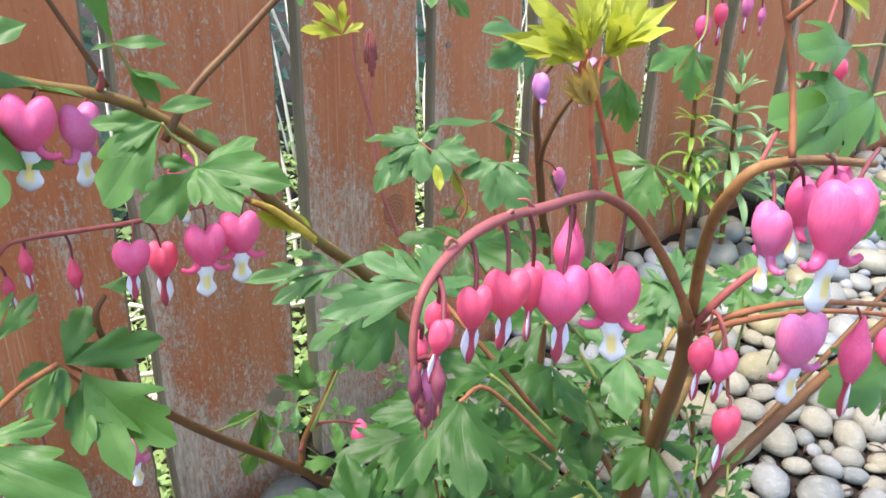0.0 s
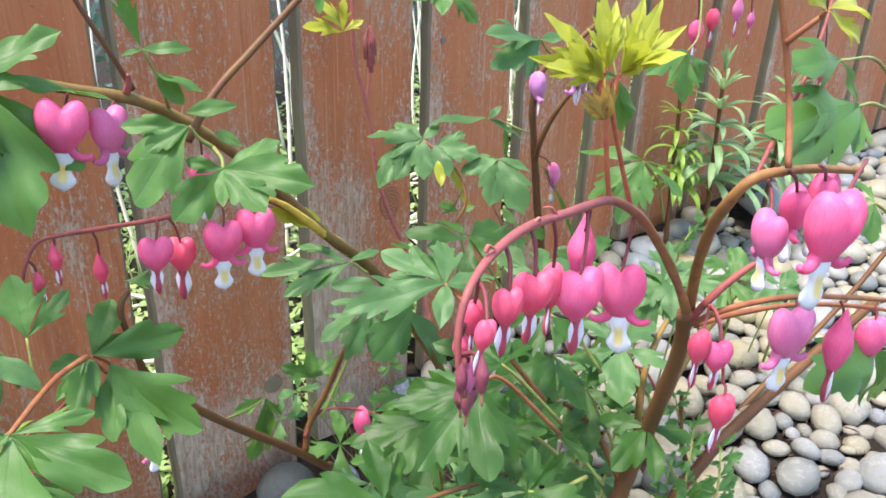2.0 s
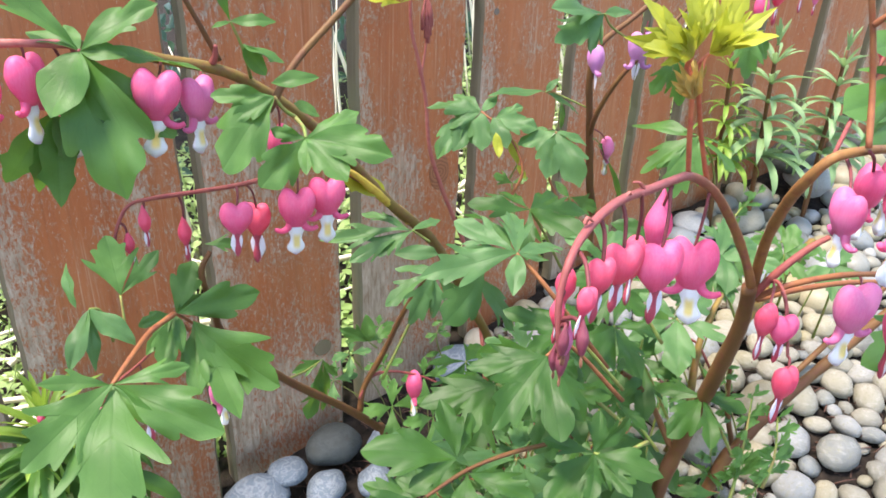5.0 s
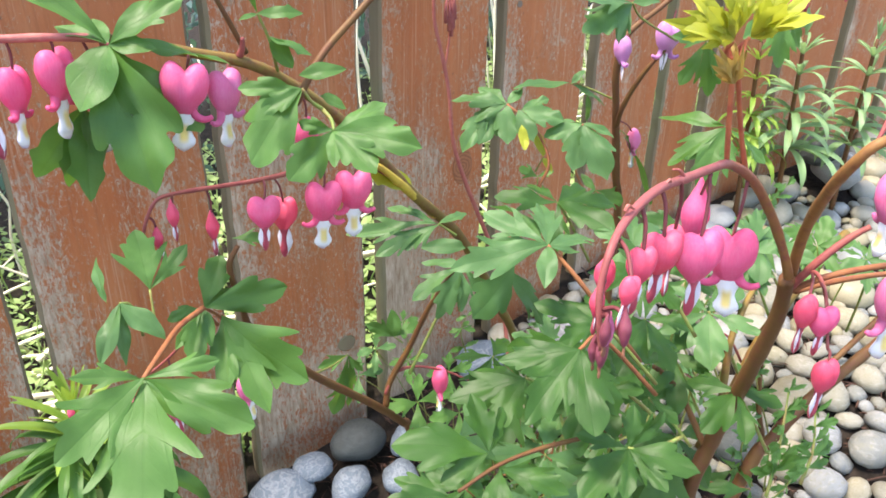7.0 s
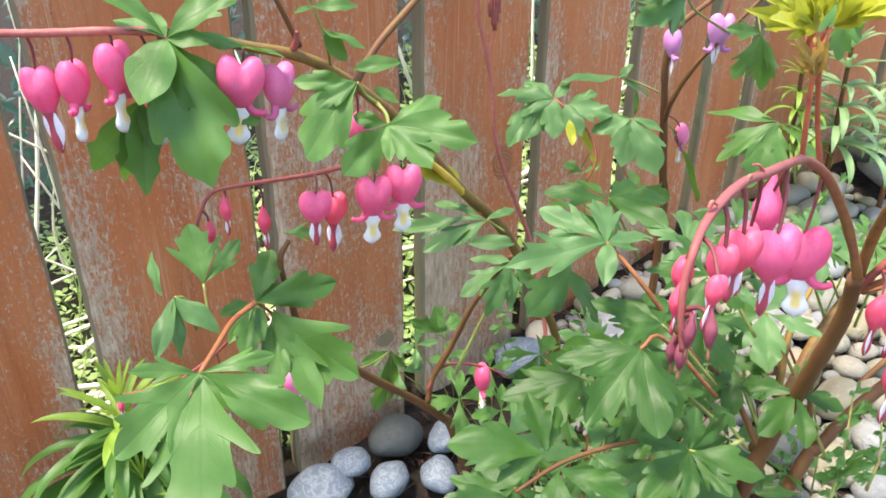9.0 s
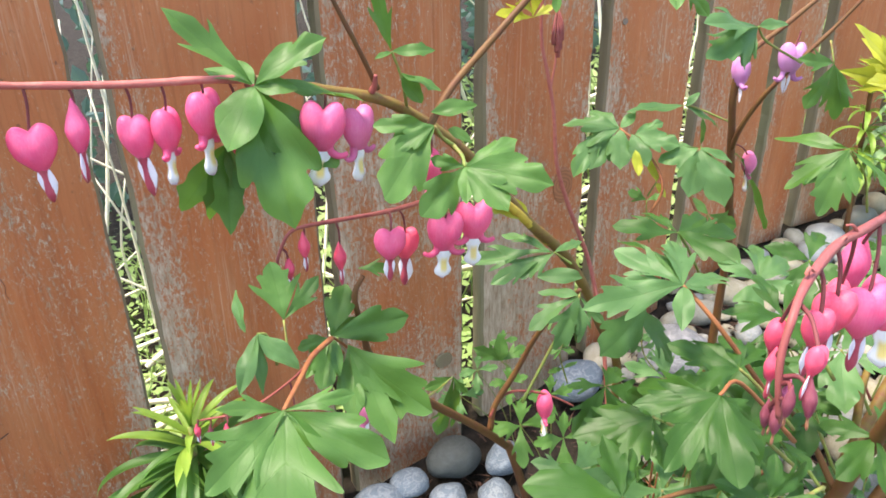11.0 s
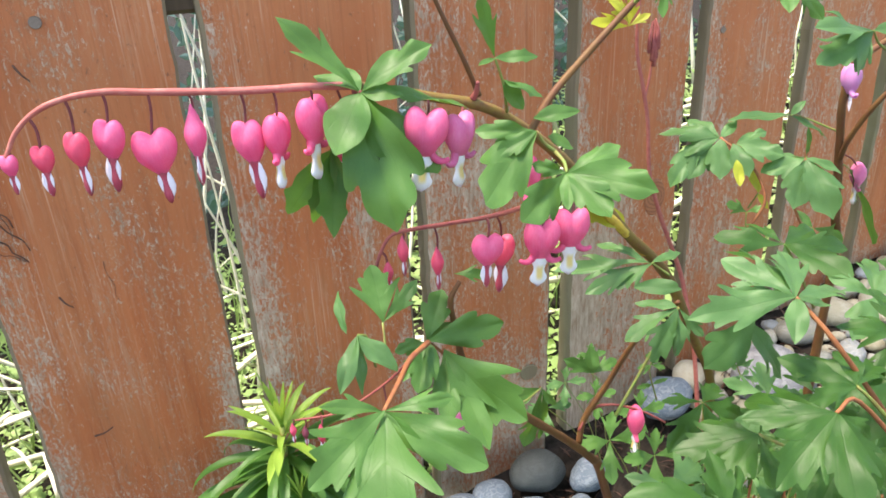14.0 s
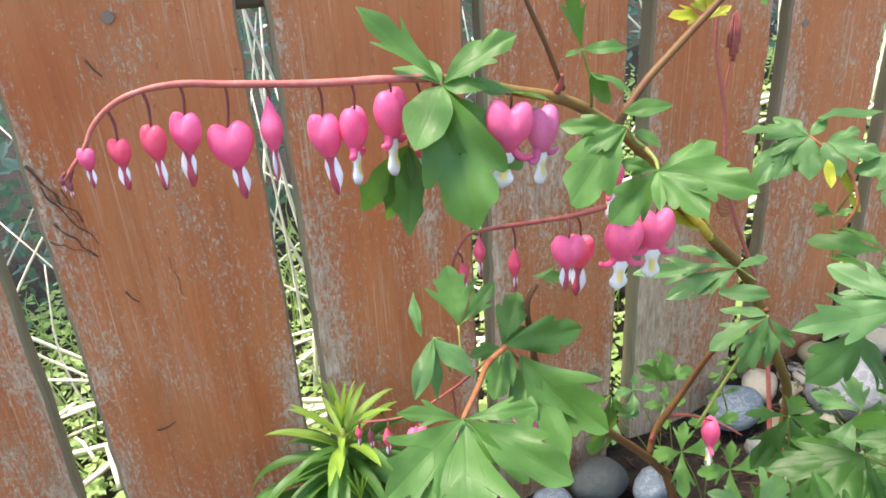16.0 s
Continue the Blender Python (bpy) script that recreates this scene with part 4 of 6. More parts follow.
def lily(foot, top, whorls, length, mat, label, seed, wide=0.075, group="", count=7, spread=0.5, low_mat=None, stem_mat=None, stiff=False):
    rnd = random.Random(seed)
    foot, top = Vector(foot), Vector(top)
    pl = thing("lily_shoot", foot, label, "lily", group)
    stem(pl, [foot, foot.lerp(top, 0.5) + Vector((0.004, 0.003, 0)), top], 0.0045, 0.003, stem_mat or STEM_GREEN)
    data = [[strap_mesh(seed + i * 3 + j, low_mat if low_mat and j > 1 else mat, (0.15, 0.6, 1.05, 1.5)[j], wide) for i in range(2)] for j in range(4)]
    for i in range(whorls):
        f = i / (whorls - 1)
        at = foot.lerp(top, spread + (1 - spread) * f)
        for k in range(count):
            yaw = 360 * k / count + i * 41 + rnd.uniform(-12, 12)
            j = max(0, min(3, int((1 - f) * 3.6 + rnd.uniform(0.2, 1.0))))
            j = min(j, 2) if stiff else j
            pitch = 52 * f ** 3 + rnd.uniform(-8, 8) + 8
            s = length * (0.36 + 0.74 * (1 - f)) * rnd.uniform(0.8, 1.15)
            if at.y + 0.95 * s * math.cos(radians(pitch)) * math.cos(radians(yaw)) > -0.012:
                yaw = 180 - yaw
            part("leaf", rnd.choice(data[j]), pl, "", pose(*at, pitch, 0, yaw) @ Matrix.Scale(s, 4))
    return pl


lz = (-0.398, -0.085, 0.266)
lily((lz[0] + 0.005, lz[1], ground_z(lz[0], lz[1])), (-0.372, -0.085, 0.306), 7, 0.155, LEAF_LILY, "bright green lily shoot with arching strap leaves at the fence", 3, 0.066, "", 9, 0.74, LEAF)
lz = (-0.379, -0.14, 0.249)
lily((lz[0], lz[1], ground_z(lz[0], lz[1])), (-0.37, -0.14, 0.252), 6, 0.10, LEAF_LILY, "short pale green lily shoot on the soil", 9, 0.05)
for i, (a, b, ln, mat, tint) in enumerate((((0.744, -0.1, 0.387), (0.711, -0.1, 0.577), 0.11, LEAF_PALE, "pale"), ((0.849, -0.14, 0.383), (0.846, -0.14, 0.565), 0.105, LEAF_PALE, "pale"), ((0.692, -0.06, 0.413), (0.661, -0.06, 0.564), 0.075, LEAF_LILY, "yellowish"))):
    lily((a[0], a[1], ground_z(a[0], a[1])), b, 7, ln, mat, tint + " green lily shoot with slender leaves at the fence", 20 + i, 0.078, "lily shoots", 8, 0.42, None, STEM, True)


# ---- bleeding heart with the long arching branch ----
arch = thing("bleeding_heart", (0.1, -0.17, ground_z(0.1, -0.17)), "bleeding heart plant with long arching stem of pink flowers", "flower plant", "bleeding heart plants")
base_a = (0.11, -0.165, ground_z(0.11, -0.165) - 0.01)
stem(arch, [base_a, (0.104, -0.19, 0.267), (0.041, -0.22, 0.382), (-0.041, -0.27, 0.496), (-0.107, -0.3, 0.562), (-0.139, -0.31, 0.598), (-0.185, -0.32, 0.648), (-0.232, -0.323, 0.684), (-0.276, -0.324, 0.699), (-0.318, -0.325, 0.711)], 0.0058, 0.0028, STEM_OLIVE, "stem", "olive-brown ribbed main stem")
stem(arch, [(-0.318, -0.325, 0.711), (-0.345, -0.325, 0.714), (-0.384, -0.322, 0.716), (-0.43, -0.32, 0.721), (-0.452, -0.32, 0.724), (-0.471, -0.32, 0.723), (-0.486, -0.32, 0.718), (-0.497, -0.32, 0.709), (-0.504, -0.32, 0.698), (-0.512, -0.32, 0.689), (-0.517, -0.32, 0.683)], 0.0024, 0.0009, STEM_PINK, "flower_stalk", "salmon-pink flower stalk")
stem(arch, [(-0.129, -0.305, 0.584), (-0.171, -0.315, 0.613), (-0.205, -0.325, 0.615), (-0.238, -0.33, 0.615), (-0.269, -0.33, 0.616), (-0.295, -0.33, 0.617), (-0.308, -0.33, 0.615), (-0.316, -0.33, 0.603), (-0.32, -0.33, 0.59)], 0.0021, 0.0009, STEM_RED, "flower_stalk", "thin red flower stalk")
stem(arch, [(-0.219, -0.34, 0.664), (-0.197, -0.335, 0.691), (-0.169, -0.33, 0.713), (-0.138, -0.33, 0.74), (-0.112, -0.33, 0.762)], 0.0026, 0.002, STEM)
stem(arch, [(-0.242, -0.325, 0.695), (-0.255, -0.33, 0.722), (-0.269, -0.33, 0.752), (-0.277, -0.33, 0.772)], 0.0016, 0.0012, STEM)
stem(arch, [(-0.246, -0.325, 0.694), (-0.245, -0.328, 0.699), (-0.245, -0.33, 0.705)], 0.0022, 0.0012, STEM_RED, "bud_scar")
leaf(arch, [(-0.112, -0.33, 0.762), (-0.039, -0.36, 0.76), (-0.052, -0.37, 0.753)], 0.0013, [((-0.038, -0.39, 0.73), "lobed", 0.7), ((-0.083, -0.38, 0.749), "lobed", 0.8), ((-0.069, -0.39, 0.739), "ovate", 0.8), ((-0.013, -0.37, 0.748), "lobed", 0.8)], LEAF, STEM_GREEN)
leaf(arch, [(-0.138, -0.33, 0.74), (-0.121, -0.35, 0.763), (-0.136, -0.36, 0.762)], 0.0011, [((-0.144, -0.37, 0.739), "lobed", 0.6), ((-0.148, -0.36, 0.755), "ovate", 0.8)], LEAF, STEM_GREEN)
# upper row of flowers
flower(arch, "bud", (-0.518, -0.32, 0.685), 0.0048, (-0.516, -0.32, 0.686), -20, PETAL_BUD)
flower(arch, "bud", (-0.515, -0.32, 0.682), 0.0052, (-0.512, -0.32, 0.689), -20, PETAL_BUD)
flower(arch, "young", (-0.504, -0.32, 0.697), 0.0102, (-0.503, -0.32, 0.699), -15, PETAL_PINK)
flower(arch, "young", (-0.488, -0.32, 0.699), 0.0132, (-0.489, -0.32, 0.715), -15, PETAL_ROSE, 0)
flower(arch, "young", (-0.471, -0.32, 0.703), 0.0165, (-0.471, -0.32, 0.723), -48, PETAL_ROSE, -3)
flower(arch, "young", (-0.454, -0.32, 0.707), 0.0192, (-0.453, -0.32, 0.724), -30, PETAL_PINK, 4)
flower(arch, "full", (-0.434, -0.32, 0.698), 0.0250, (-0.431, -0.32, 0.72), -8, PETAL_PINK, -5)
flower(arch, "bud", (-0.411, -0.32, 0.704), 0.0222, (-0.411, -0.32, 0.718), 60, PETAL_PINK, 4)
flower(arch, "young", (-0.384, -0.32, 0.696), 0.0221, (-0.384, -0.322, 0.715), -38, PETAL_PINK, -6)
flower(arch, "open", (-0.367, -0.322, 0.696), 0.0241, (-0.366, -0.322, 0.713), 62, PETAL_PINK, 8)
flower(arch, "open", (-0.346, -0.324, 0.703), 0.0273, (-0.347, -0.325, 0.714), 50, PETAL_PINK, 4)
flower(arch, "open", (-0.324, -0.31, 0.681), 0.0245, (-0.331, -0.325, 0.712), -40, PETAL_PINK, 6)
# pair and single under the leaves of the branch
flower(arch, "open", (-0.286, -0.35, 0.694), 0.0283, (-0.276, -0.324, 0.698), -14, PETAL_PINK, 8)
flower(arch, "open", (-0.261, -0.338, 0.685), 0.0259, (-0.253, -0.323, 0.69), 30, PETAL_MAUVE, 4)
flower(arch, "open", (-0.207, -0.325, 0.644), 0.0235, (-0.207, -0.325, 0.662), 45, PETAL_PINK, 4)
# lower row
flower(arch, "bud", (-0.319, -0.33, 0.589), 0.0091, (-0.32, -0.33, 0.592), 10, PETAL_ROSE)
flower(arch, "bud", (-0.311, -0.33, 0.595), 0.0118, (-0.315, -0.33, 0.606), 10, PETAL_ROSE)
flower(arch, "bud", (-0.3, -0.33, 0.609), 0.0138, (-0.3, -0.33, 0.617), 35, PETAL_ROSE)
flower(arch, "bud", (-0.277, -0.33, 0.596), 0.0156, (-0.278, -0.33, 0.616), 40, PETAL_ROSE)
flower(arch, "full", (-0.247, -0.345, 0.607), 0.0222, (-0.241, -0.33, 0.615), -14, PETAL_PINK, 3)
flower(arch, "young", (-0.223, -0.315, 0.59), 0.0219, (-0.234, -0.33, 0.615), -30, PETAL_ROSE, 3)
flower(arch, "open", (-0.199, -0.33, 0.599), 0.0280, (-0.196, -0.323, 0.613), -10, PETAL_PINK, 4)
flower(arch, "open", (-0.176, -0.33, 0.603), 0.0283, (-0.167, -0.315, 0.611), -14, PETAL_PINK, 2)
# leaf whorl at the joint
leaf(arch, [(-0.322, -0.329, 0.709), (-0.32, -0.337, 0.71)], 0.0016, [((-0.358, -0.323, 0.755), "lobed", 0.55, (-0.1, -0.45, 0.85)), ((-0.284, -0.346, 0.739), "soft", 0.55, (-0.1, -0.6, 0.75)), ((-0.3, -0.351, 0.71), "ovate", 1.0, (0, -0.6, 0.8)), ((-0.257, -0.348, 0.703), "lobed", 0.5, (0, -0.3, 0.95)), ((-0.345, -0.356, 0.686), "ovate", 1.25, (-0.4, -0.75, 0.5)), ((-0.32, -0.382, 0.644), "soft", 0.72, (-0.35, -0.8, 0.4)), ((-0.288, -0.361, 0.66), "soft", 0.5, (-0.35, -0.8, 0.4)), ((-0.331, -0.367, 0.652), "lobed", 0.6, (-0.35, -0.8, 0.4)), ((-0.34, -0.316, 0.722), "ovate", 0.9, (0, -0.5, 0.8)), ((-0.324, -0.315, 0.723), "ovate", 0.8, (0, -0.5, 0.8))], LEAF, STEM_RED)
leaf(arch, [(-0.32, -0.326, 0.702), (-0.336, -0.315, 0.672)], 0.0012, [((-0.366, -0.322, 0.637), "narrow", 1.5, (0.3, -0.9, 0.1)), ((-0.344, -0.337, 0.625), "narrow", 1.3, (0.3, -0.9, 0.1)), ((-0.329, -0.327, 0.643), "narrow", 1.6, (0.3, -0.9, 0.1)), ((-0.354, -0.322, 0.629), "narrow", 1.3, (0.1, -0.9, 0.2))], LEAF, STEM_GREEN)
# leaves in the middle of the branch
leaf(arch, [(-0.216, -0.374, 0.669), (-0.223, -0.374, 0.675), (-0.228, -0.374, 0.683)], 0.0013, [((-0.269, -0.383, 0.654), "soft", 0.78, (-0.35, -0.8, 0.4)), ((-0.261, -0.362, 0.687), "soft", 0.55, (-0.2, -0.7, 0.6)), ((-0.254, -0.376, 0.674), "soft", 0.6, (-0.35, -0.8, 0.4))], LEAF, STEM_GREEN)
leaf(arch, [(-0.216, -0.374, 0.669), (-0.215, -0.383, 0.665), (-0.217, -0.39, 0.661)], 0.0014, [((-0.185, -0.43, 0.663), "soft", 0.62, (-0.2, -0.75, 0.6)), ((-0.186, -0.397, 0.676), "soft", 0.62, (-0.1, -0.6, 0.75)), ((-0.25, -0.403, 0.644), "soft", 0.85, (-0.35, -0.8, 0.4)), ((-0.209, -0.426, 0.65), "soft", 0.7, (-0.35, -0.8, 0.4)), ((-0.225, -0.409, 0.649), "ovate", 0.9, (-0.35, -0.8, 0.4)), ((-0.2, -0.376, 0.693), "ovate", 0.75, (-0.1, -0.7, 0.6), (-0.227, -0.367, 0.689)), ((-0.235, -0.383, 0.667), "soft", 0.7, (-0.35, -0.8, 0.4))], LEAF, STEM_GREEN)
# upright young leaf above
leaf(arch, [(-0.223, -0.325, 0.682), (-0.23, -0.335, 0.702), (-0.238, -0.34, 0.72)], 0.0011, [((-0.251, -0.345, 0.757), "lobed", 0.6, (-0.3, -0.9, 0.3)), ((-0.214, -0.35, 0.72), "narrow", 1.2, (0, -0.6, 0.7)), ((-0.251, -0.345, 0.72), "ovate", 0.7), ((-0.207, -0.345, 0.696), "narrow", 1.4, (0.2, -0.5, 0.8), (-0.231, -0.335, 0.705)), ((-0.218, -0.34, 0.686), "ovate", 0.9, None, (-0.231, -0.335, 0.705))], LEAF, STEM_GREEN)
leaflet(arch, (-0.202, -0.34, 0.667), (-0.188, -0.35, 0.662), "ovate", 1.0, None, LEAF)
# sheath on the stem and the leaf behind it
stem(arch, [(-0.163, -0.322, 0.611), (-0.147, -0.318, 0.6), (-0.127, -0.31, 0.581), (-0.103, -0.298, 0.558), (-0.081, -0.288, 0.537)], 0.0016, 0.0052, STEM_GOLD, "sheath", "golden yellow withered leaf sheath")
leaflet(arch, (-0.113, -0.305, 0.572), (-0.151, -0.315, 0.604), "narrow", 1.3, (-0.3, -0.8, 0.5), LEAF_YOUNG)
leaf(arch, [(-0.087, -0.329, 0.535), (-0.095, -0.326, 0.542), (-0.101, -0.325, 0.547)], 0.0012, [((-0.167, -0.293, 0.547), "lobed", 0.45, (0, -0.6, 0.8)), ((-0.154, -0.315, 0.536), "lobed", 0.6, (-0.35, -0.45, 0.8)), ((-0.134, -0.327, 0.538), "broad", 0.7, (-0.35, -0.45, 0.8)), ((-0.126, -0.286, 0.558), "lobed", 0.5, (-0.1, -0.35, 0.9)), ((-0.07, -0.32, 0.55), "narrow", 0.9, (-0.1, -0.35, 0.9)), ((-0.124, -0.338, 0.543), "ovate", 0.7, (-0.35, -0.45, 0.8), (-0.094, -0.353, 0.536))], LEAF_BLUE, STEM_GREEN)
# long side stem to the low leaves
stem(arch, [(0.0, -0.2, ground_z(0, -0.2) - 0.01), (-0.06, -0.215, 0.235), (-0.084, -0.235, 0.276), (-0.131, -0.26, 0.337), (-0.202, -0.29, 0.419), (-0.254, -0.32, 0.493), (-0.265, -0.33, 0.53), (-0.271, -0.335, 0.561), (-0.264, -0.335, 0.575)], 0.0052, 0.0016, STEM)
stem(arch, [(-0.111, -0.25, 0.319), (-0.106, -0.25, 0.346), (-0.09, -0.26, 0.387), (-0.083, -0.28, 0.436), (-0.083, -0.31, 0.481), (-0.102, -0.36, 0.531)], 0.0034, 0.0018, STEM)
stem(arch, [(-0.111, -0.25, 0.334), (-0.101, -0.252, 0.356), (-0.08, -0.255, 0.358), (-0.05, -0.26, 0.345), (-0.021, -0.265, 0.324)], 0.0019, 0.001, STEM_RED, "flower_stalk")
flower(arch, "open", (-0.055, -0.262, 0.345), 0.027, (-0.057, -0.26, 0.349), 58, PETAL_PINK, 16)
flower(arch, "bud", (0.053, -0.24, 0.27), 0.0153, (0.033, -0.25, 0.293), 20, PETAL_PINK, 4)
# small leaf and shoots at the end of the side stem
leaf(arch, [(-0.299, -0.366, 0.555), (-0.317, -0.383, 0.558), (-0.332, -0.408, 0.563), (-0.348, -0.429, 0.562)], 0.0019, [((-0.379, -0.424, 0.576), "lobed", 0.7, (-0.35, -0.45, 0.8)), ((-0.312, -0.439, 0.568), "lobed", 0.6, (-0.2, -0.5, 0.8)), ((-0.311, -0.475, 0.547), "soft", 0.62, (-0.35, -0.75, 0.5)), ((-0.395, -0.457, 0.555), "broad", 0.82, (-0.35, -0.75, 0.5)), ((-0.366, -0.495, 0.536), "broad", 0.98, (-0.35, -0.75, 0.5)), ((-0.335, -0.458, 0.545), "ovate", 0.6, (-0.35, -0.72, 0.55))], LEAF, STEM_ORANGE)
leaf(arch, [(-0.278, -0.337, 0.522), (-0.286, -0.34, 0.533), (-0.293, -0.345, 0.542)], 0.0012, [((-0.273, -0.329, 0.569), "soft", 0.75, (-0.3, -0.75, 0.55)), ((-0.238, -0.352, 0.548), "soft", 0.55, (-0.3, -0.75, 0.55)), ((-0.27, -0.335, 0.548), "ovate", 0.7, (-0.3, -0.75, 0.55))], LEAF, STEM_ORANGE)
leaf(arch, [(-0.288, -0.353, 0.532), (-0.294, -0.356, 0.543), (-0.298, -0.362, 0.552)], 0.0012, [((-0.319, -0.357, 0.551), "soft", 0.6, (-0.3, -0.75, 0.55)), ((-0.314, -0.386, 0.537), "soft", 0.8, (-0.3, -0.75, 0.55)), ((-0.32, -0.377, 0.54), "lobed", 0.7, (-0.3, -0.75, 0.55)), ((-0.299, -0.382, 0.538), "ovate", 0.7, (-0.3, -0.75, 0.55))], LEAF, STEM_ORANGE)
leaf(arch, [(-0.275, -0.35, 0.523), (-0.286, -0.359, 0.542)], 0.0012, [((-0.263, -0.417, 0.515), "broad", 0.85, (-0.3, -0.75, 0.55)), ((-0.3, -0.397, 0.518), "soft", 0.6, (-0.3, -0.75, 0.55)), ((-0.28, -0.418, 0.507), "lobed", 0.7, (-0.3, -0.75, 0.55))], LEAF, STEM_ORANGE)
leaflet(arch, (-0.266, -0.33, 0.579), (-0.246, -0.34, 0.581), "broad", 0.7, (0, -0.5, 0.8), LEAF)
leaf(arch, [(-0.336, -0.373, 0.552), (-0.339, -0.371, 0.572), (-0.345, -0.373, 0.577)], 0.001, [((-0.365, -0.394, 0.557), "ovate", 0.62, (-0.6, -0.8, 0.1)), ((-0.35, -0.396, 0.551), "ovate", 0.55, (0.2, -0.95, 0)), ((-0.329, -0.394, 0.56), "ovate", 0.7, (0.2, -0.7, 0.5)), ((-0.354, -0.357, 0.6), "ovate", 0.6, (-0.7, -0.7, 0.1), (-0.351, -0.371, 0.578))], LEAF_BLUE, STEM_GREEN)
leaf(arch, [(-0.328, -0.37, 0.55), (-0.326, -0.361, 0.574)], 0.001, [((-0.325, -0.348, 0.607), "broad", 1.05, (-0.1, -0.8, 0.5)), ((-0.299, -0.357, 0.594), "lobed", 0.7, (0, -0.8, 0.5))], LEAF, STEM_GREEN)
# second flower spray low behind the big leaf
stem(arch, [(-0.295, -0.32, 0.515), (-0.311, -0.29, 0.476), (-0.342, -0.27, 0.447), (-0.376, -0.26, 0.443)], 0.0012, 0.0008, STEM_RED, "flower_stalk")
flower(arch, "bud", (-0.379, -0.26, 0.438), 0.0095, (-0.378, -0.26, 0.444), 20, PETAL_ROSE)
flower(arch, "bud", (-0.37, -0.26, 0.432), 0.0096, (-0.369, -0.26, 0.442), 20, PETAL_BUD)
flower(arch, "bud", (-0.359, -0.27, 0.436), 0.0129, (-0.357, -0.265, 0.445), 20, PETAL_ROSE)
flower(arch, "young", (-0.338, -0.28, 0.44), 0.0196, (-0.337, -0.275, 0.453), 20, PETAL_PINK)
flower(arch, "young", (-0.311, -0.29, 0.437), 0.0170, (-0.311, -0.29, 0.476), 20, PETAL_PINK)
flower(arch, "open", (-0.258, -0.3, 0.444), 0.0256, (-0.264, -0.3, 0.469), 40, PETAL_MAUVE)
# leaves round the end of the upward side stem
leaf(arch, [(-0.145, -0.353, 0.437), (-0.116, -0.358, 0.498), (-0.108, -0.368, 0.532)], 0.0014, [((-0.149, -0.358, 0.517), "lobed", 0.8, (-0.35, -0.45, 0.8)), ((-0.138, -0.387, 0.506), "broad", 0.8, (-0.1, -0.95, 0.2)), ((-0.116, -0.389, 0.506), "lobed", 0.75, (0.1, -0.95, 0.2)), ((-0.129, -0.345, 0.535), "ovate", 0.75, (-0.1, -0.35, 0.9)), ((-0.097, -0.384, 0.511), "lobed", 0.7, (-0.35, -0.45, 0.8))], LEAF_BLUE, STEM_GREEN)
leaf(arch, [(-0.091, -0.25, 0.387), (-0.1, -0.25, 0.397)], 0.001, [((-0.126, -0.25, 0.423), "lobed", 0.9), ((-0.072, -0.25, 0.406), "lobed", 0.9), ((-0.1, -0.25, 0.425), "ovate", 1.0)], LEAF, STEM_GREEN)
leaf(arch, [(-0.201, -0.29, 0.418), (-0.161, -0.24, 0.381), (-0.131, -0.21, 0.364)], 0.001, [((-0.164, -0.22, 0.366), "lobed", 0.8), ((-0.121, -0.22, 0.343), "lobed", 0.8), ((-0.15, -0.22, 0.297), "lobed", 0.6, (-0.2, -0.95, 0.1)), ((-0.132, -0.22, 0.301), "lobed", 0.6, (0.2, -0.95, 0.1))], LEAF, STEM_GREEN)

# ---- bleeding heart at the back, by the fence ----
back = thing("bleeding_heart", (0.17, -0.25, ground_z(0.17, -0.25)), "upright bleeding heart plant with fading lilac flowers", "flower plant", "bleeding heart plants")
stem(back, [(0.185, -0.25, ground_z(0.185, -0.25) - 0.01), (0.185, -0.25, 0.427), (0.167, -0.255, 0.512), (0.151, -0.258, 0.587), (0.143, -0.26, 0.627), (0.147, -0.265, 0.659), (0.181, -0.27, 0.682), (0.215, -0.28, 0.71)], 0.005, 0.0022, STEM)
stem(back, [(0.155, -0.258, 0.566), (0.149, -0.27, 0.593), (0.15, -0.29, 0.63), (0.168, -0.31, 0.667), (0.186, -0.32, 0.691), (0.202, -0.33, 0.716)], 0.0028, 0.0016, STEM)
flower(back, "open", (0.147, -0.26, 0.652), 0.0263, (0.151, -0.265, 0.661), 60, PETAL_LILAC, 14)
flower(back, "open", (0.163, -0.3, 0.67), 0.0281, (0.168, -0.3, 0.685), -10, PETAL_LILAC, 4)
flower(back, "open", (0.181, -0.26, 0.555), 0.0229, (0.158, -0.258, 0.572), 50, PETAL_MAUVE, 6)
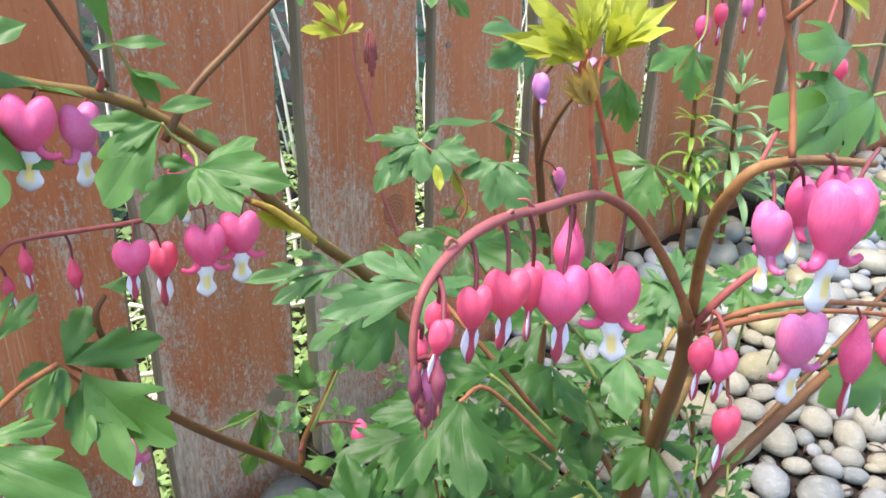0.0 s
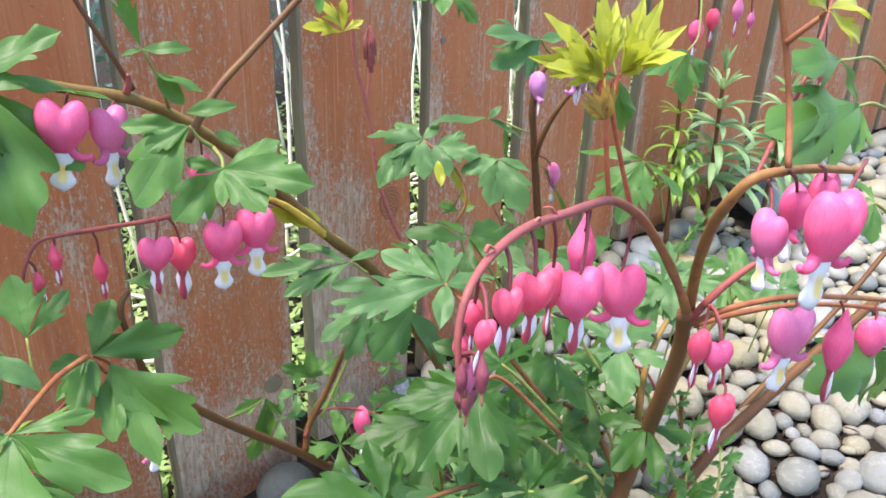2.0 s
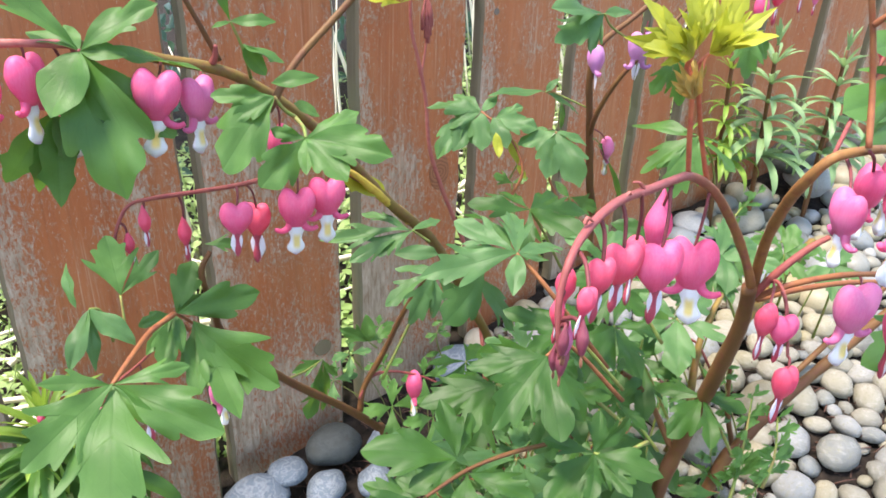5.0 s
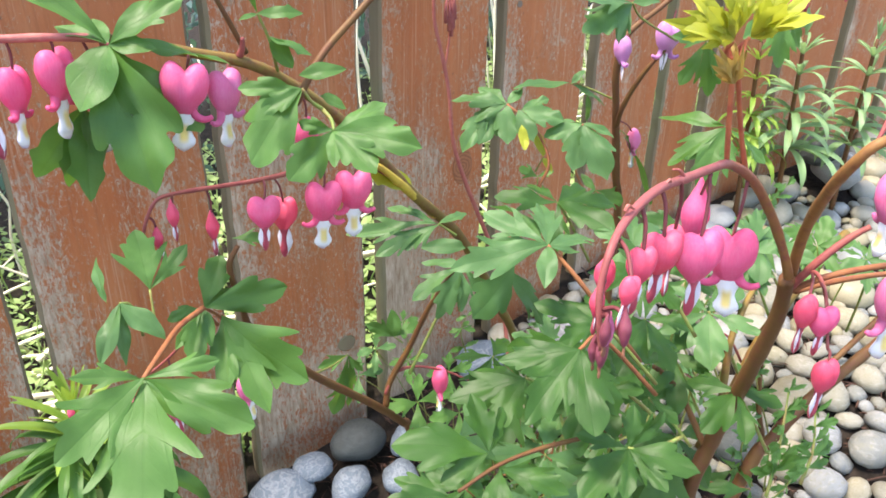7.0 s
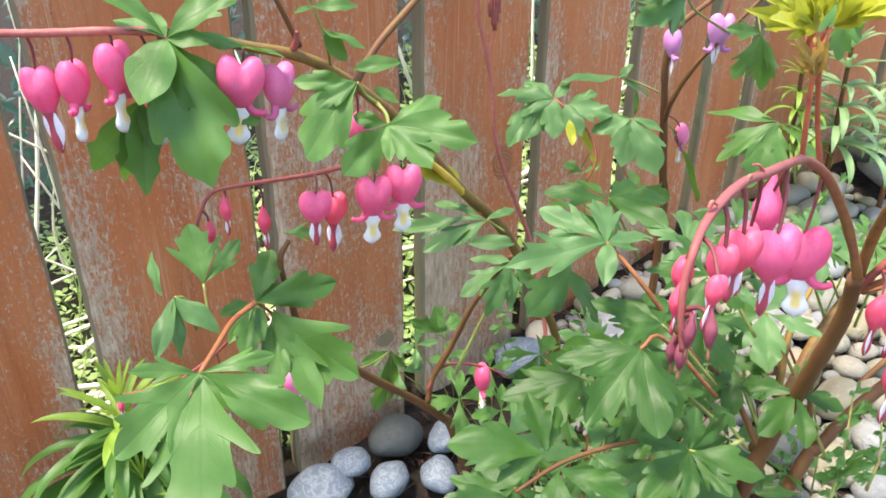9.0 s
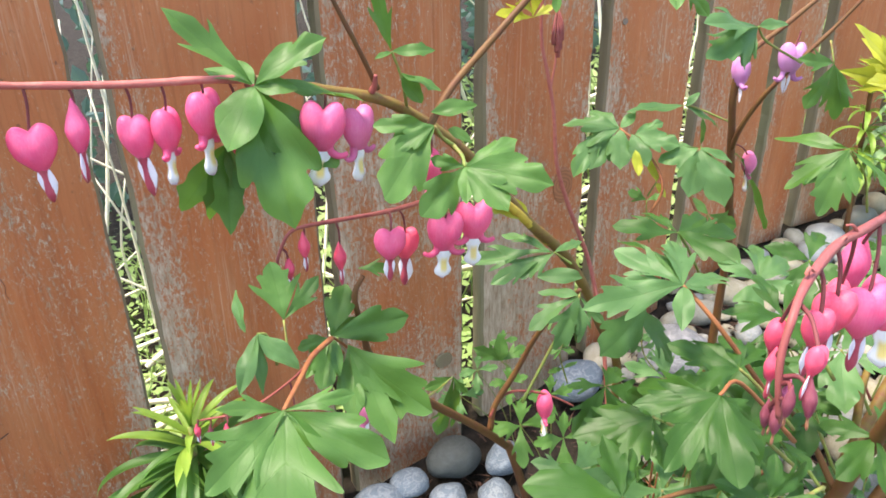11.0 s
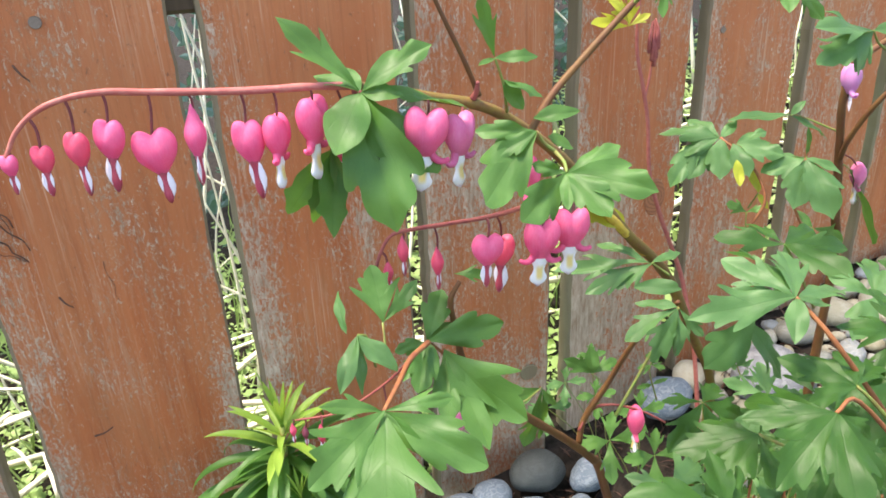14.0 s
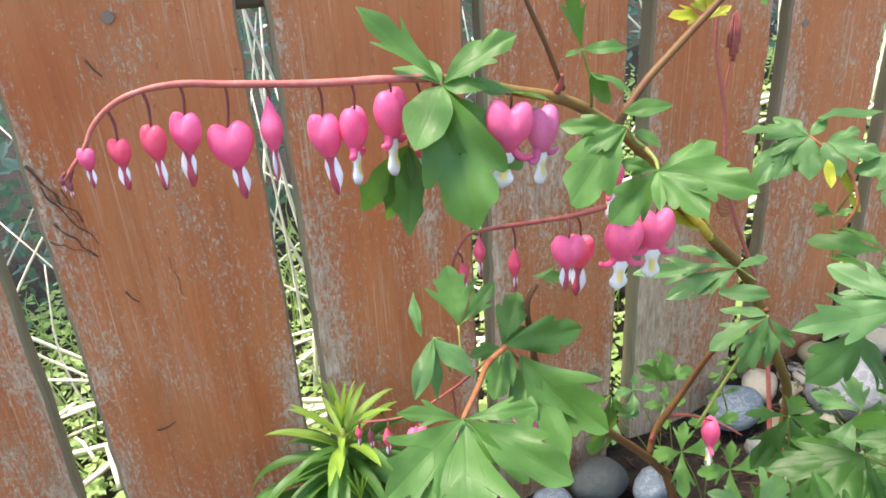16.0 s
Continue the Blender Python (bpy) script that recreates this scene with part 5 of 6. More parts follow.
leaf(back, [(0.042, -0.273, 0.525), (0.05, -0.279, 0.554), (0.045, -0.262, 0.582), (0.028, -0.239, 0.603)], 0.0016, [((-0.012, -0.207, 0.611), "soft", 0.55, (-0.1, -0.35, 0.9)), ((-0.021, -0.236, 0.568), "soft", 0.62, (-0.3, -0.65, 0.7), (0.017, -0.232, 0.6)), ((-0.004, -0.247, 0.573), "soft", 0.72, (-0.3, -0.65, 0.7), (0.022, -0.235, 0.6)), ((0.011, -0.263, 0.577), "soft", 0.85, (-0.3, -0.65, 0.7)), ((0.031, -0.277, 0.582), "soft", 0.85, (-0.3, -0.65, 0.7), (0.035, -0.247, 0.599)), ((0.059, -0.283, 0.597), "soft", 0.75, (-0.3, -0.65, 0.7), (0.037, -0.249, 0.599)), ((0.019, -0.202, 0.615), "soft", 0.6, (-0.1, -0.35, 0.9)), ((0.052, -0.235, 0.615), "ovate", 0.8, (-0.1, -0.35, 0.9)), ((-0.006, -0.23, 0.592), "soft", 0.6, (-0.3, -0.65, 0.7)), ((0.065, -0.255, 0.61), "soft", 0.6, (-0.1, -0.35, 0.9), (0.037, -0.249, 0.599))], LEAF_BLUE, STEM_ORANGE)
leaf(back, [(0.085, -0.306, 0.514), (0.073, -0.289, 0.55), (0.078, -0.289, 0.59)], 0.0014, [((0.045, -0.277, 0.58), "soft", 0.75, (-0.3, -0.65, 0.7)), ((0.052, -0.309, 0.558), "soft", 0.8, (-0.3, -0.65, 0.7)), ((0.074, -0.333, 0.556), "soft", 0.8, (-0.3, -0.65, 0.7)), ((0.098, -0.312, 0.585), "ovate", 0.75, (-0.1, -0.35, 0.9)), ((0.067, -0.265, 0.591), "ovate", 0.7, (-0.1, -0.35, 0.9)), ((0.068, -0.316, 0.56), "soft", 0.6, (-0.3, -0.65, 0.7))], LEAF_BLUE, STEM_ORANGE)
leaf(back, [(0.051, -0.26, 0.539), (0.053, -0.267, 0.555)], 0.001, [((0.054, -0.257, 0.58), "ovate", 0.8, (-0.3, -0.65, 0.7)), ((0.054, -0.28, 0.545), "ovate", 0.7, (-0.3, -0.65, 0.7))], LEAF_YOUNG, STEM_GREEN)
leaf(back, [(0.121, -0.272, 0.53), (0.114, -0.257, 0.577)], 0.001, [((0.121, -0.253, 0.604), "ovate", 1.5, (0.5, -0.7, 0.2))], LEAF, STEM_GREEN)
leaf(back, [(0.293, -0.324, 0.494), (0.282, -0.318, 0.536), (0.268, -0.304, 0.56)], 0.0014, [((0.212, -0.281, 0.527), "broad", 0.66, (-0.35, -0.45, 0.8)), ((0.22, -0.32, 0.509), "broad", 0.8, (-0.35, -0.45, 0.8)), ((0.249, -0.332, 0.526), "lobed", 0.75, (-0.35, -0.45, 0.8)), ((0.289, -0.349, 0.536), "lobed", 0.7, (-0.1, -0.35, 0.9)), ((0.25, -0.228, 0.562), "narrow", 0.8, (-0.1, -0.35, 0.9)), ((0.306, -0.329, 0.55), "lobed", 0.55, (-0.1, -0.35, 0.9)), ((0.273, -0.273, 0.564), "ovate", 0.55, (-0.1, -0.35, 0.9))], LEAF, STEM_GREEN)
leaf(back, [(0.162, -0.255, 0.538), (0.158, -0.26, 0.561), (0.168, -0.26, 0.556)], 0.001, [((0.22, -0.275, 0.479), "narrow", 1.4, (0.6, -0.5, 0.5)), ((0.19, -0.265, 0.529), "ovate", 0.6)], LEAF, STEM_GREEN)
leaf(back, [(0.154, -0.258, 0.592), (0.116, -0.24, 0.61), (0.105, -0.24, 0.612)], 0.001, [((0.041, -0.24, 0.625), "narrow", 0.9, (0, -0.4, 0.9)), ((0.15, -0.25, 0.593), "lobed", 0.6, (0.2, -0.5, 0.8)), ((0.121, -0.24, 0.625), "ovate", 0.7)], LEAF_BLUE, STEM_GREEN)
leaf(back, [(0.163, -0.31, 0.66), (0.103, -0.32, 0.686), (0.078, -0.33, 0.702)], 0.0012, [((0.026, -0.34, 0.688), "broad", 0.8), ((0.054, -0.34, 0.68), "lobed", 0.8), ((0.021, -0.34, 0.716), "lobed", 0.8), ((0.101, -0.34, 0.706), "ovate", 0.8)], LEAF_BLUE, STEM_GREEN)
leaf(back, [(0.168, -0.33, 0.682), (0.165, -0.34, 0.665)], 0.001, [((0.175, -0.35, 0.615), "broad", 0.7), ((0.127, -0.34, 0.673), "lobed", 0.8), ((0.187, -0.35, 0.626), "lobed", 0.8), ((0.143, -0.34, 0.629), "lobed", 0.8, (0.1, -0.6, 0.7))], LEAF, STEM_GREEN)
leaf(back, [(0.141, -0.25, 0.451), (0.132, -0.26, 0.49), (0.129, -0.265, 0.505)], 0.001, [((0.17, -0.275, 0.484), "lobed", 0.9), ((0.125, -0.285, 0.479), "lobed", 0.9), ((0.121, -0.25, 0.519), "ovate", 0.9)], LEAF, STEM_GREEN)
leaf(back, [(0.099, -0.22, 0.462), (0.091, -0.22, 0.496), (0.089, -0.22, 0.512)], 0.001, [((0.067, -0.22, 0.526), "lobed", 1.0), ((0.102, -0.23, 0.519), "lobed", 0.9)], LEAF, STEM_GREEN)
leaflet(back, (0.028, -0.262, 0.589), (0.021, -0.278, 0.573), "ovate", 0.85, (-0.2, -0.9, 0.3), LEAF_YOUNG)
# bare red stalks near the fence
stalk = thing("bare_stalk", (0.16, -0.06, ground_z(0.16, -0.06)), "bare pinkish red flower stalk with withered buds at the fence", "stalk")
stem(stalk, [(0.165, -0.12, ground_z(0.165, -0.12) - 0.01), (0.163, -0.09, 0.25), (0.152, -0.067, 0.344), (0.129, -0.067, 0.399), (0.106, -0.067, 0.45), (0.087, -0.067, 0.504), (0.079, -0.067, 0.566), (0.068, -0.067, 0.611), (0.057, -0.067, 0.657), (0.058, -0.067, 0.735)], 0.0032, 0.0018, STEM_STALK)
stem(stalk, [(0.072, -0.067, 0.592), (0.076, -0.067, 0.613), (0.078, -0.067, 0.634), (0.076, -0.067, 0.664)], 0.0016, 0.0011, STEM_STALK)
stem(stalk, [(0.074, -0.069, 0.676), (0.067, -0.075, 0.66), (0.07, -0.072, 0.645)], 0.0011, 0.0026, STEM_RED, "withered_bud")
stem(stalk, [(0.076, -0.069, 0.676), (0.072, -0.075, 0.656), (0.074, -0.072, 0.636)], 0.0011, 0.0026, STEM_RED, "withered_bud")
stem(stalk, [(0.076, -0.069, 0.677), (0.076, -0.075, 0.661), (0.079, -0.072, 0.638)], 0.0011, 0.0026, STEM_RED, "withered_bud")
stem(stalk, [(0.075, -0.069, 0.673), (0.075, -0.075, 0.65), (0.077, -0.072, 0.63)], 0.0011, 0.0026, STEM_RED, "withered_bud")
stem(stalk, [(0.077, -0.069, 0.679), (0.078, -0.075, 0.666), (0.081, -0.072, 0.648)], 0.0011, 0.0026, STEM_RED, "withered_bud")
for tip in ((-0.004, -0.08, 0.691), (0.016, -0.08, 0.71), (0.063, -0.08, 0.688), (0.039, -0.08, 0.708)):
    leaflet(stalk, (0.042, -0.072, 0.675), tip, "lobed", 0.8, None, LEAF_YOUNG)

# ---- bleeding heart in front ----
front = thing("bleeding_heart", (0.03, -0.5, ground_z(0.03, -0.5)), "bleeding heart plant with stout forked stems and hanging hearts", "flower plant", "bleeding heart plants")
foot = (0.06, -0.47, ground_z(0.06, -0.47) - 0.01)
stem(front, [foot, (0.02, -0.51, 0.30), (0.006, -0.52, 0.379), (0.012, -0.525, 0.425), (-0.006, -0.55, 0.51), (-0.018, -0.565, 0.562), (-0.029, -0.571, 0.596)], 0.0070, 0.0042, STEM, "stem", "stout brown ribbed stem", 12)
stem(front, [(-0.021, -0.568, 0.571), (-0.028, -0.571, 0.596), (-0.052, -0.572, 0.631), (-0.076, -0.573, 0.658), (-0.093, -0.574, 0.672), (-0.111, -0.576, 0.681), (-0.134, -0.585, 0.687), (-0.158, -0.592, 0.69), (-0.183, -0.6, 0.694), (-0.203, -0.608, 0.695), (-0.218, -0.614, 0.692), (-0.229, -0.62, 0.687), (-0.233, -0.622, 0.677), (-0.234, -0.624, 0.667), (-0.233, -0.626, 0.655)], 0.0028, 0.0010, STEM_ARCH, "stem", "reddish brown arching stem", 12)
stem(front, [(-0.02, -0.568, 0.582), (-0.024, -0.57, 0.603), (-0.038, -0.579, 0.633), (-0.065, -0.599, 0.666), (-0.076, -0.611, 0.684), (-0.075, -0.619, 0.697), (-0.059, -0.623, 0.699), (-0.03, -0.623, 0.695), (0.016, -0.623, 0.686)], 0.0034, 0.0018, STEM_BARK)
stem(front, [(-0.065, -0.628, 0.703), (-0.059, -0.62, 0.724), (-0.062, -0.615, 0.747), (-0.068, -0.61, 0.771), (-0.079, -0.61, 0.79)], 0.0014, 0.0012, STEM_ORANGE)
stem(front, [(-0.064, -0.615, 0.752), (-0.064, -0.62, 0.757), (-0.061, -0.625, 0.763)], 0.0014, 0.001, STEM_ORANGE)
stem(front, [(-0.056, -0.61, 0.693), (-0.027, -0.6, 0.707), (0.005, -0.59, 0.723), (0.024, -0.585, 0.752), (0.033, -0.58, 0.772)], 0.0011, 0.0009, STEM_RED)
stem(front, [(-0.024, -0.57, 0.586), (-0.018, -0.58, 0.608), (-0.003, -0.585, 0.62), (0.006, -0.59, 0.627)], 0.0024, 0.0016, STEM_RED)
stem(front, [(-0.021, -0.57, 0.585), (-0.011, -0.585, 0.599), (0.019, -0.6, 0.604), (0.069, -0.61, 0.594), (0.15, -0.62, 0.571)], 0.0021, 0.0014, STEM_ORANGE)
stem(front, [(-0.016, -0.57, 0.583), (0.011, -0.58, 0.587), (0.058, -0.59, 0.583), (0.116, -0.6, 0.569), (0.19, -0.61, 0.545)], 0.0019, 0.0014, STEM_ORANGE)
stem(front, [(-0.022, -0.572, 0.594), (-0.021, -0.58, 0.602), (-0.027, -0.59, 0.601), (-0.035, -0.6, 0.592), (-0.044, -0.61, 0.577)], 0.0013, 0.0009, STEM_RED, "flower_stalk")
# thick stems from the same crown
stem(front, [foot, (0.173, -0.47, 0.262), (0.192, -0.475, 0.298), (0.229, -0.48, 0.333), (0.297, -0.485, 0.363), (0.361, -0.49, 0.391), (0.438, -0.5, 0.429)], 0.0070, 0.0048, STEM)
stem(front, [(0.025, -0.52, 0.42), (0.047, -0.5, 0.479), (0.07, -0.49, 0.501), (0.095, -0.48, 0.507)], 0.003, 0.002, STEM_OLIVE)
stem(front, [(0.039, -0.5, 0.383), (0.087, -0.49, 0.424), (0.126, -0.48, 0.454), (0.184, -0.47, 0.48), (0.255, -0.46, 0.506)], 0.005, 0.004, STEM_OLIVE)
stem(front, [(0.01, -0.52, 0.418), (0.004, -0.5, 0.448), (-0.023, -0.5, 0.481), (-0.037, -0.5, 0.494)], 0.0026, 0.0018, STEM)
stem(front, [(0.218, -0.46, 0.266), (0.184, -0.46, 0.339), (0.169, -0.46, 0.397)], 0.003, 0.002, STEM)
# hearts of the arch
flower(front, "tight", (-0.239, -0.632, 0.671), 0.0085, (-0.233, -0.624, 0.667), 20, PETAL_BUD, 2)
flower(front, "tight", (-0.228, -0.622, 0.654), 0.0096, (-0.234, -0.626, 0.661), 40, PETAL_BUD, 8)
flower(front, "tight", (-0.228, -0.618, 0.652), 0.0088, (-0.234, -0.626, 0.663), 10, PETAL_BUD, -4)
flower(front, "tight", (-0.233, -0.634, 0.672), 0.0094, (-0.233, -0.624, 0.67), 60, PETAL_BUD, 14)
flower(front, "tight", (-0.23, -0.625, 0.665), 0.0096, (-0.234, -0.624, 0.669), 20, PETAL_MAUVE, 4)
flower(front, "tight", (-0.219, -0.615, 0.647), 0.0077, (-0.233, -0.626, 0.657), 20, PETAL_BUD, 20)
flower(front, "bud", (-0.226, -0.615, 0.67), 0.0100, (-0.232, -0.622, 0.679), 30, PETAL_ROSE, 4)
flower(front, "young", (-0.23, -0.632, 0.684), 0.0087, (-0.22, -0.614, 0.689), 10, PETAL_ROSE, 18)
flower(front, "young", (-0.212, -0.604, 0.672), 0.0110, (-0.22, -0.614, 0.69), 30, PETAL_ROSE, 8)
flower(front, "young", (-0.205, -0.614, 0.679), 0.0128, (-0.203, -0.608, 0.694), -14, PETAL_ROSE, 4)
flower(front, "full", (-0.185, -0.606, 0.676), 0.0177, (-0.184, -0.6, 0.694), -18, PETAL_ROSE, 4)
flower(front, "full", (-0.159, -0.59, 0.665), 0.0180, (-0.169, -0.597, 0.692), 35, PETAL_ROSE, 8)
flower(front, "full", (-0.15, -0.597, 0.663), 0.0235, (-0.14, -0.588, 0.686), -12, PETAL_PINK, 0)
flower(front, "bud", (-0.12, -0.57, 0.666), 0.0241, (-0.135, -0.585, 0.684), 30, PETAL_PINK, 0)
flower(front, "open", (-0.1, -0.578, 0.642), 0.0267, (-0.091, -0.574, 0.668), -56, PETAL_PINK, -6)
for a, b, c in (((-0.215, -0.612, 0.696), (-0.214, -0.612, 0.698), (-0.211, -0.612, 0.696)), ((-0.183, -0.6, 0.694), (-0.18, -0.6, 0.696), (-0.179, -0.6, 0.695)), ((-0.166, -0.595, 0.693), (-0.169, -0.595, 0.696), (-0.173, -0.595, 0.697))):
    stem(front, [a, b, c], 0.0009, 0.0004, STEM_PINK, "bract", "", 5)
# young leaf tuft over the arch
stem(front, [(-0.113, -0.576, 0.682), (-0.123, -0.58, 0.704), (-0.131, -0.582, 0.732)], 0.0012, 0.0011, STEM_TUFT)
stem(front, [(-0.095, -0.574, 0.675), (-0.107, -0.575, 0.698), (-0.126, -0.582, 0.726), (-0.124, -0.581, 0.738)], 0.0012, 0.0010, STEM_TUFT)
tuft = part("leaf_tuft", mesh_of(bmesh.new(), "leaf_tuft", STEM_TUFT), front, "unfolding yellow-green leaf tuft")
for tip in ((-0.145, -0.583, 0.735), (-0.149, -0.588, 0.732), (-0.137, -0.579, 0.737), (-0.128, -0.574, 0.737), (-0.146, -0.593, 0.738), (-0.129, -0.581, 0.738), (-0.132, -0.587, 0.738), (-0.121, -0.579, 0.737), (-0.151, -0.594, 0.736), (-0.141, -0.594, 0.735), (-0.121, -0.572, 0.738), (-0.143, -0.584, 0.727)):
    leaflet(tuft, (-0.131, -0.585, 0.722), tip, "ovate", 0.34, (-0.4, -0.8, 0.2), LEAF_TAN, 0.05)
for b, tips in (
    ((-0.135, -0.583, 0.739), ((-0.167, -0.577, 0.75), (-0.157, -0.571, 0.762), (-0.142, -0.565, 0.757), (-0.164, -0.594, 0.756), (-0.153, -0.591, 0.753), (-0.172, -0.594, 0.748))),
    ((-0.13, -0.58, 0.741), ((-0.147, -0.587, 0.757), (-0.13, -0.576, 0.77), (-0.119, -0.573, 0.767), (-0.136, -0.576, 0.766), (-0.142, -0.593, 0.758), (-0.116, -0.576, 0.76))),
    ((-0.123, -0.582, 0.739), ((-0.107, -0.598, 0.759), (-0.124, -0.61, 0.755), (-0.104, -0.585, 0.767), (-0.104, -0.576, 0.767), (-0.13, -0.593, 0.759), (-0.138, -0.608, 0.758), (-0.132, -0.601, 0.747)))):
    bm = bmesh.new()
    tube_into(bm, [(-0.13, -0.585, 0.724), Vector((-0.13, -0.585, 0.724)).lerp(Vector(b), 0.6) + Vector((0, 0.004, 0)), b], 0.0012, 0.0009, 6, 4)
    part("leaf_stalk", mesh_of(bm, "leaf_stalk", STEM_TUFT), tuft)
    for tip in tips:
        leaflet(tuft, b, tip, "narrow", 0.78, (-0.35, -0.75, 0.5), LEAF_YOUNG, 0.1)
        side = Vector(tip) - Vector(b)
        for turn in (-0.3, 0.3):
            leaflet(tuft, Vector(b) + side * 0.22, Vector(b) + side * 0.22 + Matrix.Rotation(turn, 3, Vector((0.5, 0.8, -0.2))) @ side * 0.52, "narrow", 0.72, (-0.3 - turn, -0.7, 0.5), LEAF_YOUNG, 0.1)
# withered buds at the fork
for a, b in (((0.07, -0.47, 0.467), (0.068, -0.475, 0.449)), ((0.076, -0.47, 0.467), (0.077, -0.475, 0.443)), ((0.082, -0.47, 0.463), (0.084, -0.475, 0.441)), ((0.083, -0.465, 0.456), (0.085, -0.468, 0.433))):
    stem(front, [a, Vector(a).lerp(Vector(b), 0.55) + Vector((0, -0.002, 0)), b], 0.0009, 0.0014, STEM, "withered_bud")
stem(front, [(0.102, -0.48, 0.433), (0.086, -0.475, 0.459), (0.074, -0.47, 0.468)], 0.0012, 0.0009, STEM_RED, "flower_stalk")
# hearts beside the fork
flower(front, "young", (-0.057, -0.6, 0.605), 0.0159, (-0.021, -0.58, 0.601), 10, PETAL_ROSE, 2)
flower(front, "full", (-0.046, -0.605, 0.598), 0.0173, (-0.029, -0.59, 0.602), -20, PETAL_PINK, 2)
flower(front, "young", (-0.049, -0.615, 0.572), 0.0174, (-0.044, -0.61, 0.577), -5, PETAL_ROSE, 4)
flower(front, "open", (-0.007, -0.62, 0.609), 0.0284, (0.034, -0.6, 0.599), -16, PETAL_MAUVE, 2)
flower(front, "bud", (0.071, -0.615, 0.576), 0.0313, (0.07, -0.61, 0.591), 30, PETAL_PINK, 4)
flower(front, "open", (-0.084, -0.66, 0.701), 0.0275, (-0.042, -0.648, 0.708), -10, PETAL_PINK, 4)
flower(front, "open", (-0.082, -0.635, 0.685), 0.0200, (-0.061, -0.618, 0.695), 60, PETAL_MAUVE, 0)
flower(front, "open", (-0.034, -0.62, 0.682), 0.0214, (-0.063, -0.628, 0.701), 40, PETAL_PINK, 0)
flower(front, "open", (-0.01, -0.62, 0.684), 0.0248, (-0.053, -0.635, 0.704), 20, PETAL_PINK, 0)
flower(front, "young", (0.134, -0.61, 0.555), 0.0268, (0.139, -0.605, 0.565), -10, PETAL_PINK, 4)
# right-hand leaves of the front plant
leaf(front, [(0.109, -0.6, 0.695), (0.067, -0.6, 0.708), (0.048, -0.6, 0.709)], 0.0013, [((-0.037, -0.61, 0.717), "lobed", 0.7, (0, -0.6, 0.8)), ((-0.037, -0.62, 0.707), "lobed", 0.7, (0, -0.75, 0.6)), ((0.021, -0.62, 0.696), "lobed", 0.8), ((0.037, -0.59, 0.711), "ovate", 0.7)], LEAF, STEM_GREEN)
leaf(front, [(0.156, -0.58, 0.691), (0.105, -0.58, 0.724), (0.037, -0.59, 0.732)], 0.0012, [((-0.013, -0.6, 0.739), "lobed", 0.9), ((0.057, -0.6, 0.709), "lobed", 0.8, (-0.4, -0.6, 0.6))], LEAF, STEM_GREEN)
leaf(front, [(-0.061, -0.625, 0.763), (-0.068, -0.63, 0.766)], 0.001, [((-0.046, -0.64, 0.755), "lobed", 0.8), ((-0.083, -0.63, 0.78), "broad", 0.8), ((-0.03, -0.63, 0.77), "lobed", 0.8)], LEAF_YOUNG, STEM_ORANGE)
leaf(front, [(0.266, -0.6, 0.468), (0.171, -0.61, 0.522), (0.148, -0.61, 0.532)], 0.0012, [((0.058, -0.62, 0.542), "broad", 0.7, (0.2, -0.8, 0.6)), ((0.138, -0.6, 0.538), "ovate", 0.8), ((0.2, -0.62, 0.472), "broad", 0.8)], LEAF, STEM_GREEN)
# leaves of the middle, most in the green darkened for the clump's shade
leaf(front, [(-0.086, -0.526, 0.533), (-0.12, -0.509, 0.584), (-0.13, -0.493, 0.602), (-0.136, -0.49, 0.609)], 0.0016, [((-0.191, -0.474, 0.608), "broad", 0.62, (-0.35, -0.45, 0.8)), ((-0.154, -0.452, 0.622), "lobed", 0.8, (-0.35, -0.45, 0.8)), ((-0.106, -0.452, 0.619), "broad", 0.62, (-0.1, -0.35, 0.9)), ((-0.096, -0.484, 0.608), "lobed", 0.75, (-0.1, -0.35, 0.9)), ((-0.154, -0.51, 0.601), "ovate", 0.8, (-0.35, -0.45, 0.8)), ((-0.116, -0.498, 0.604), "ovate", 0.5, (-0.1, -0.35, 0.9)), ((-0.171, -0.47, 0.557), "soft", 0.72, (-0.2, -0.9, 0.35), (-0.147, -0.476, 0.594)), ((-0.12, -0.485, 0.553), "lobed", 0.75, (0.1, -0.9, 0.4), (-0.147, -0.466, 0.587)), ((-0.122, -0.425, 0.618), "lobed", 0.7, (-0.1, -0.35, 0.9)), ((-0.161, -0.467, 0.61), "lobed", 0.6, (-0.35, -0.45, 0.8))], LEAF_BLUE, STEM_ORANGE)
leaf(front, [(-0.093, -0.547, 0.525), (-0.128, -0.532, 0.568), (-0.151, -0.538, 0.573)], 0.0014, [((-0.19, -0.52, 0.57), "broad", 0.55, (-0.35, -0.45, 0.8)), ((-0.197, -0.551, 0.559), "broad", 0.66, (-0.35, -0.45, 0.8)), ((-0.175, -0.575, 0.558), "soft", 0.72, (-0.35, -0.45, 0.8)), ((-0.148, -0.569, 0.549), "lobed", 0.8, (-0.35, -0.45, 0.8)), ((-0.134, -0.55, 0.562), "lobed", 0.8, (-0.35, -0.45, 0.8)), ((-0.167, -0.489, 0.556), "lobed", 0.6, (-0.1, -0.35, 0.9))], LEAF_SHADED, STEM_ORANGE)
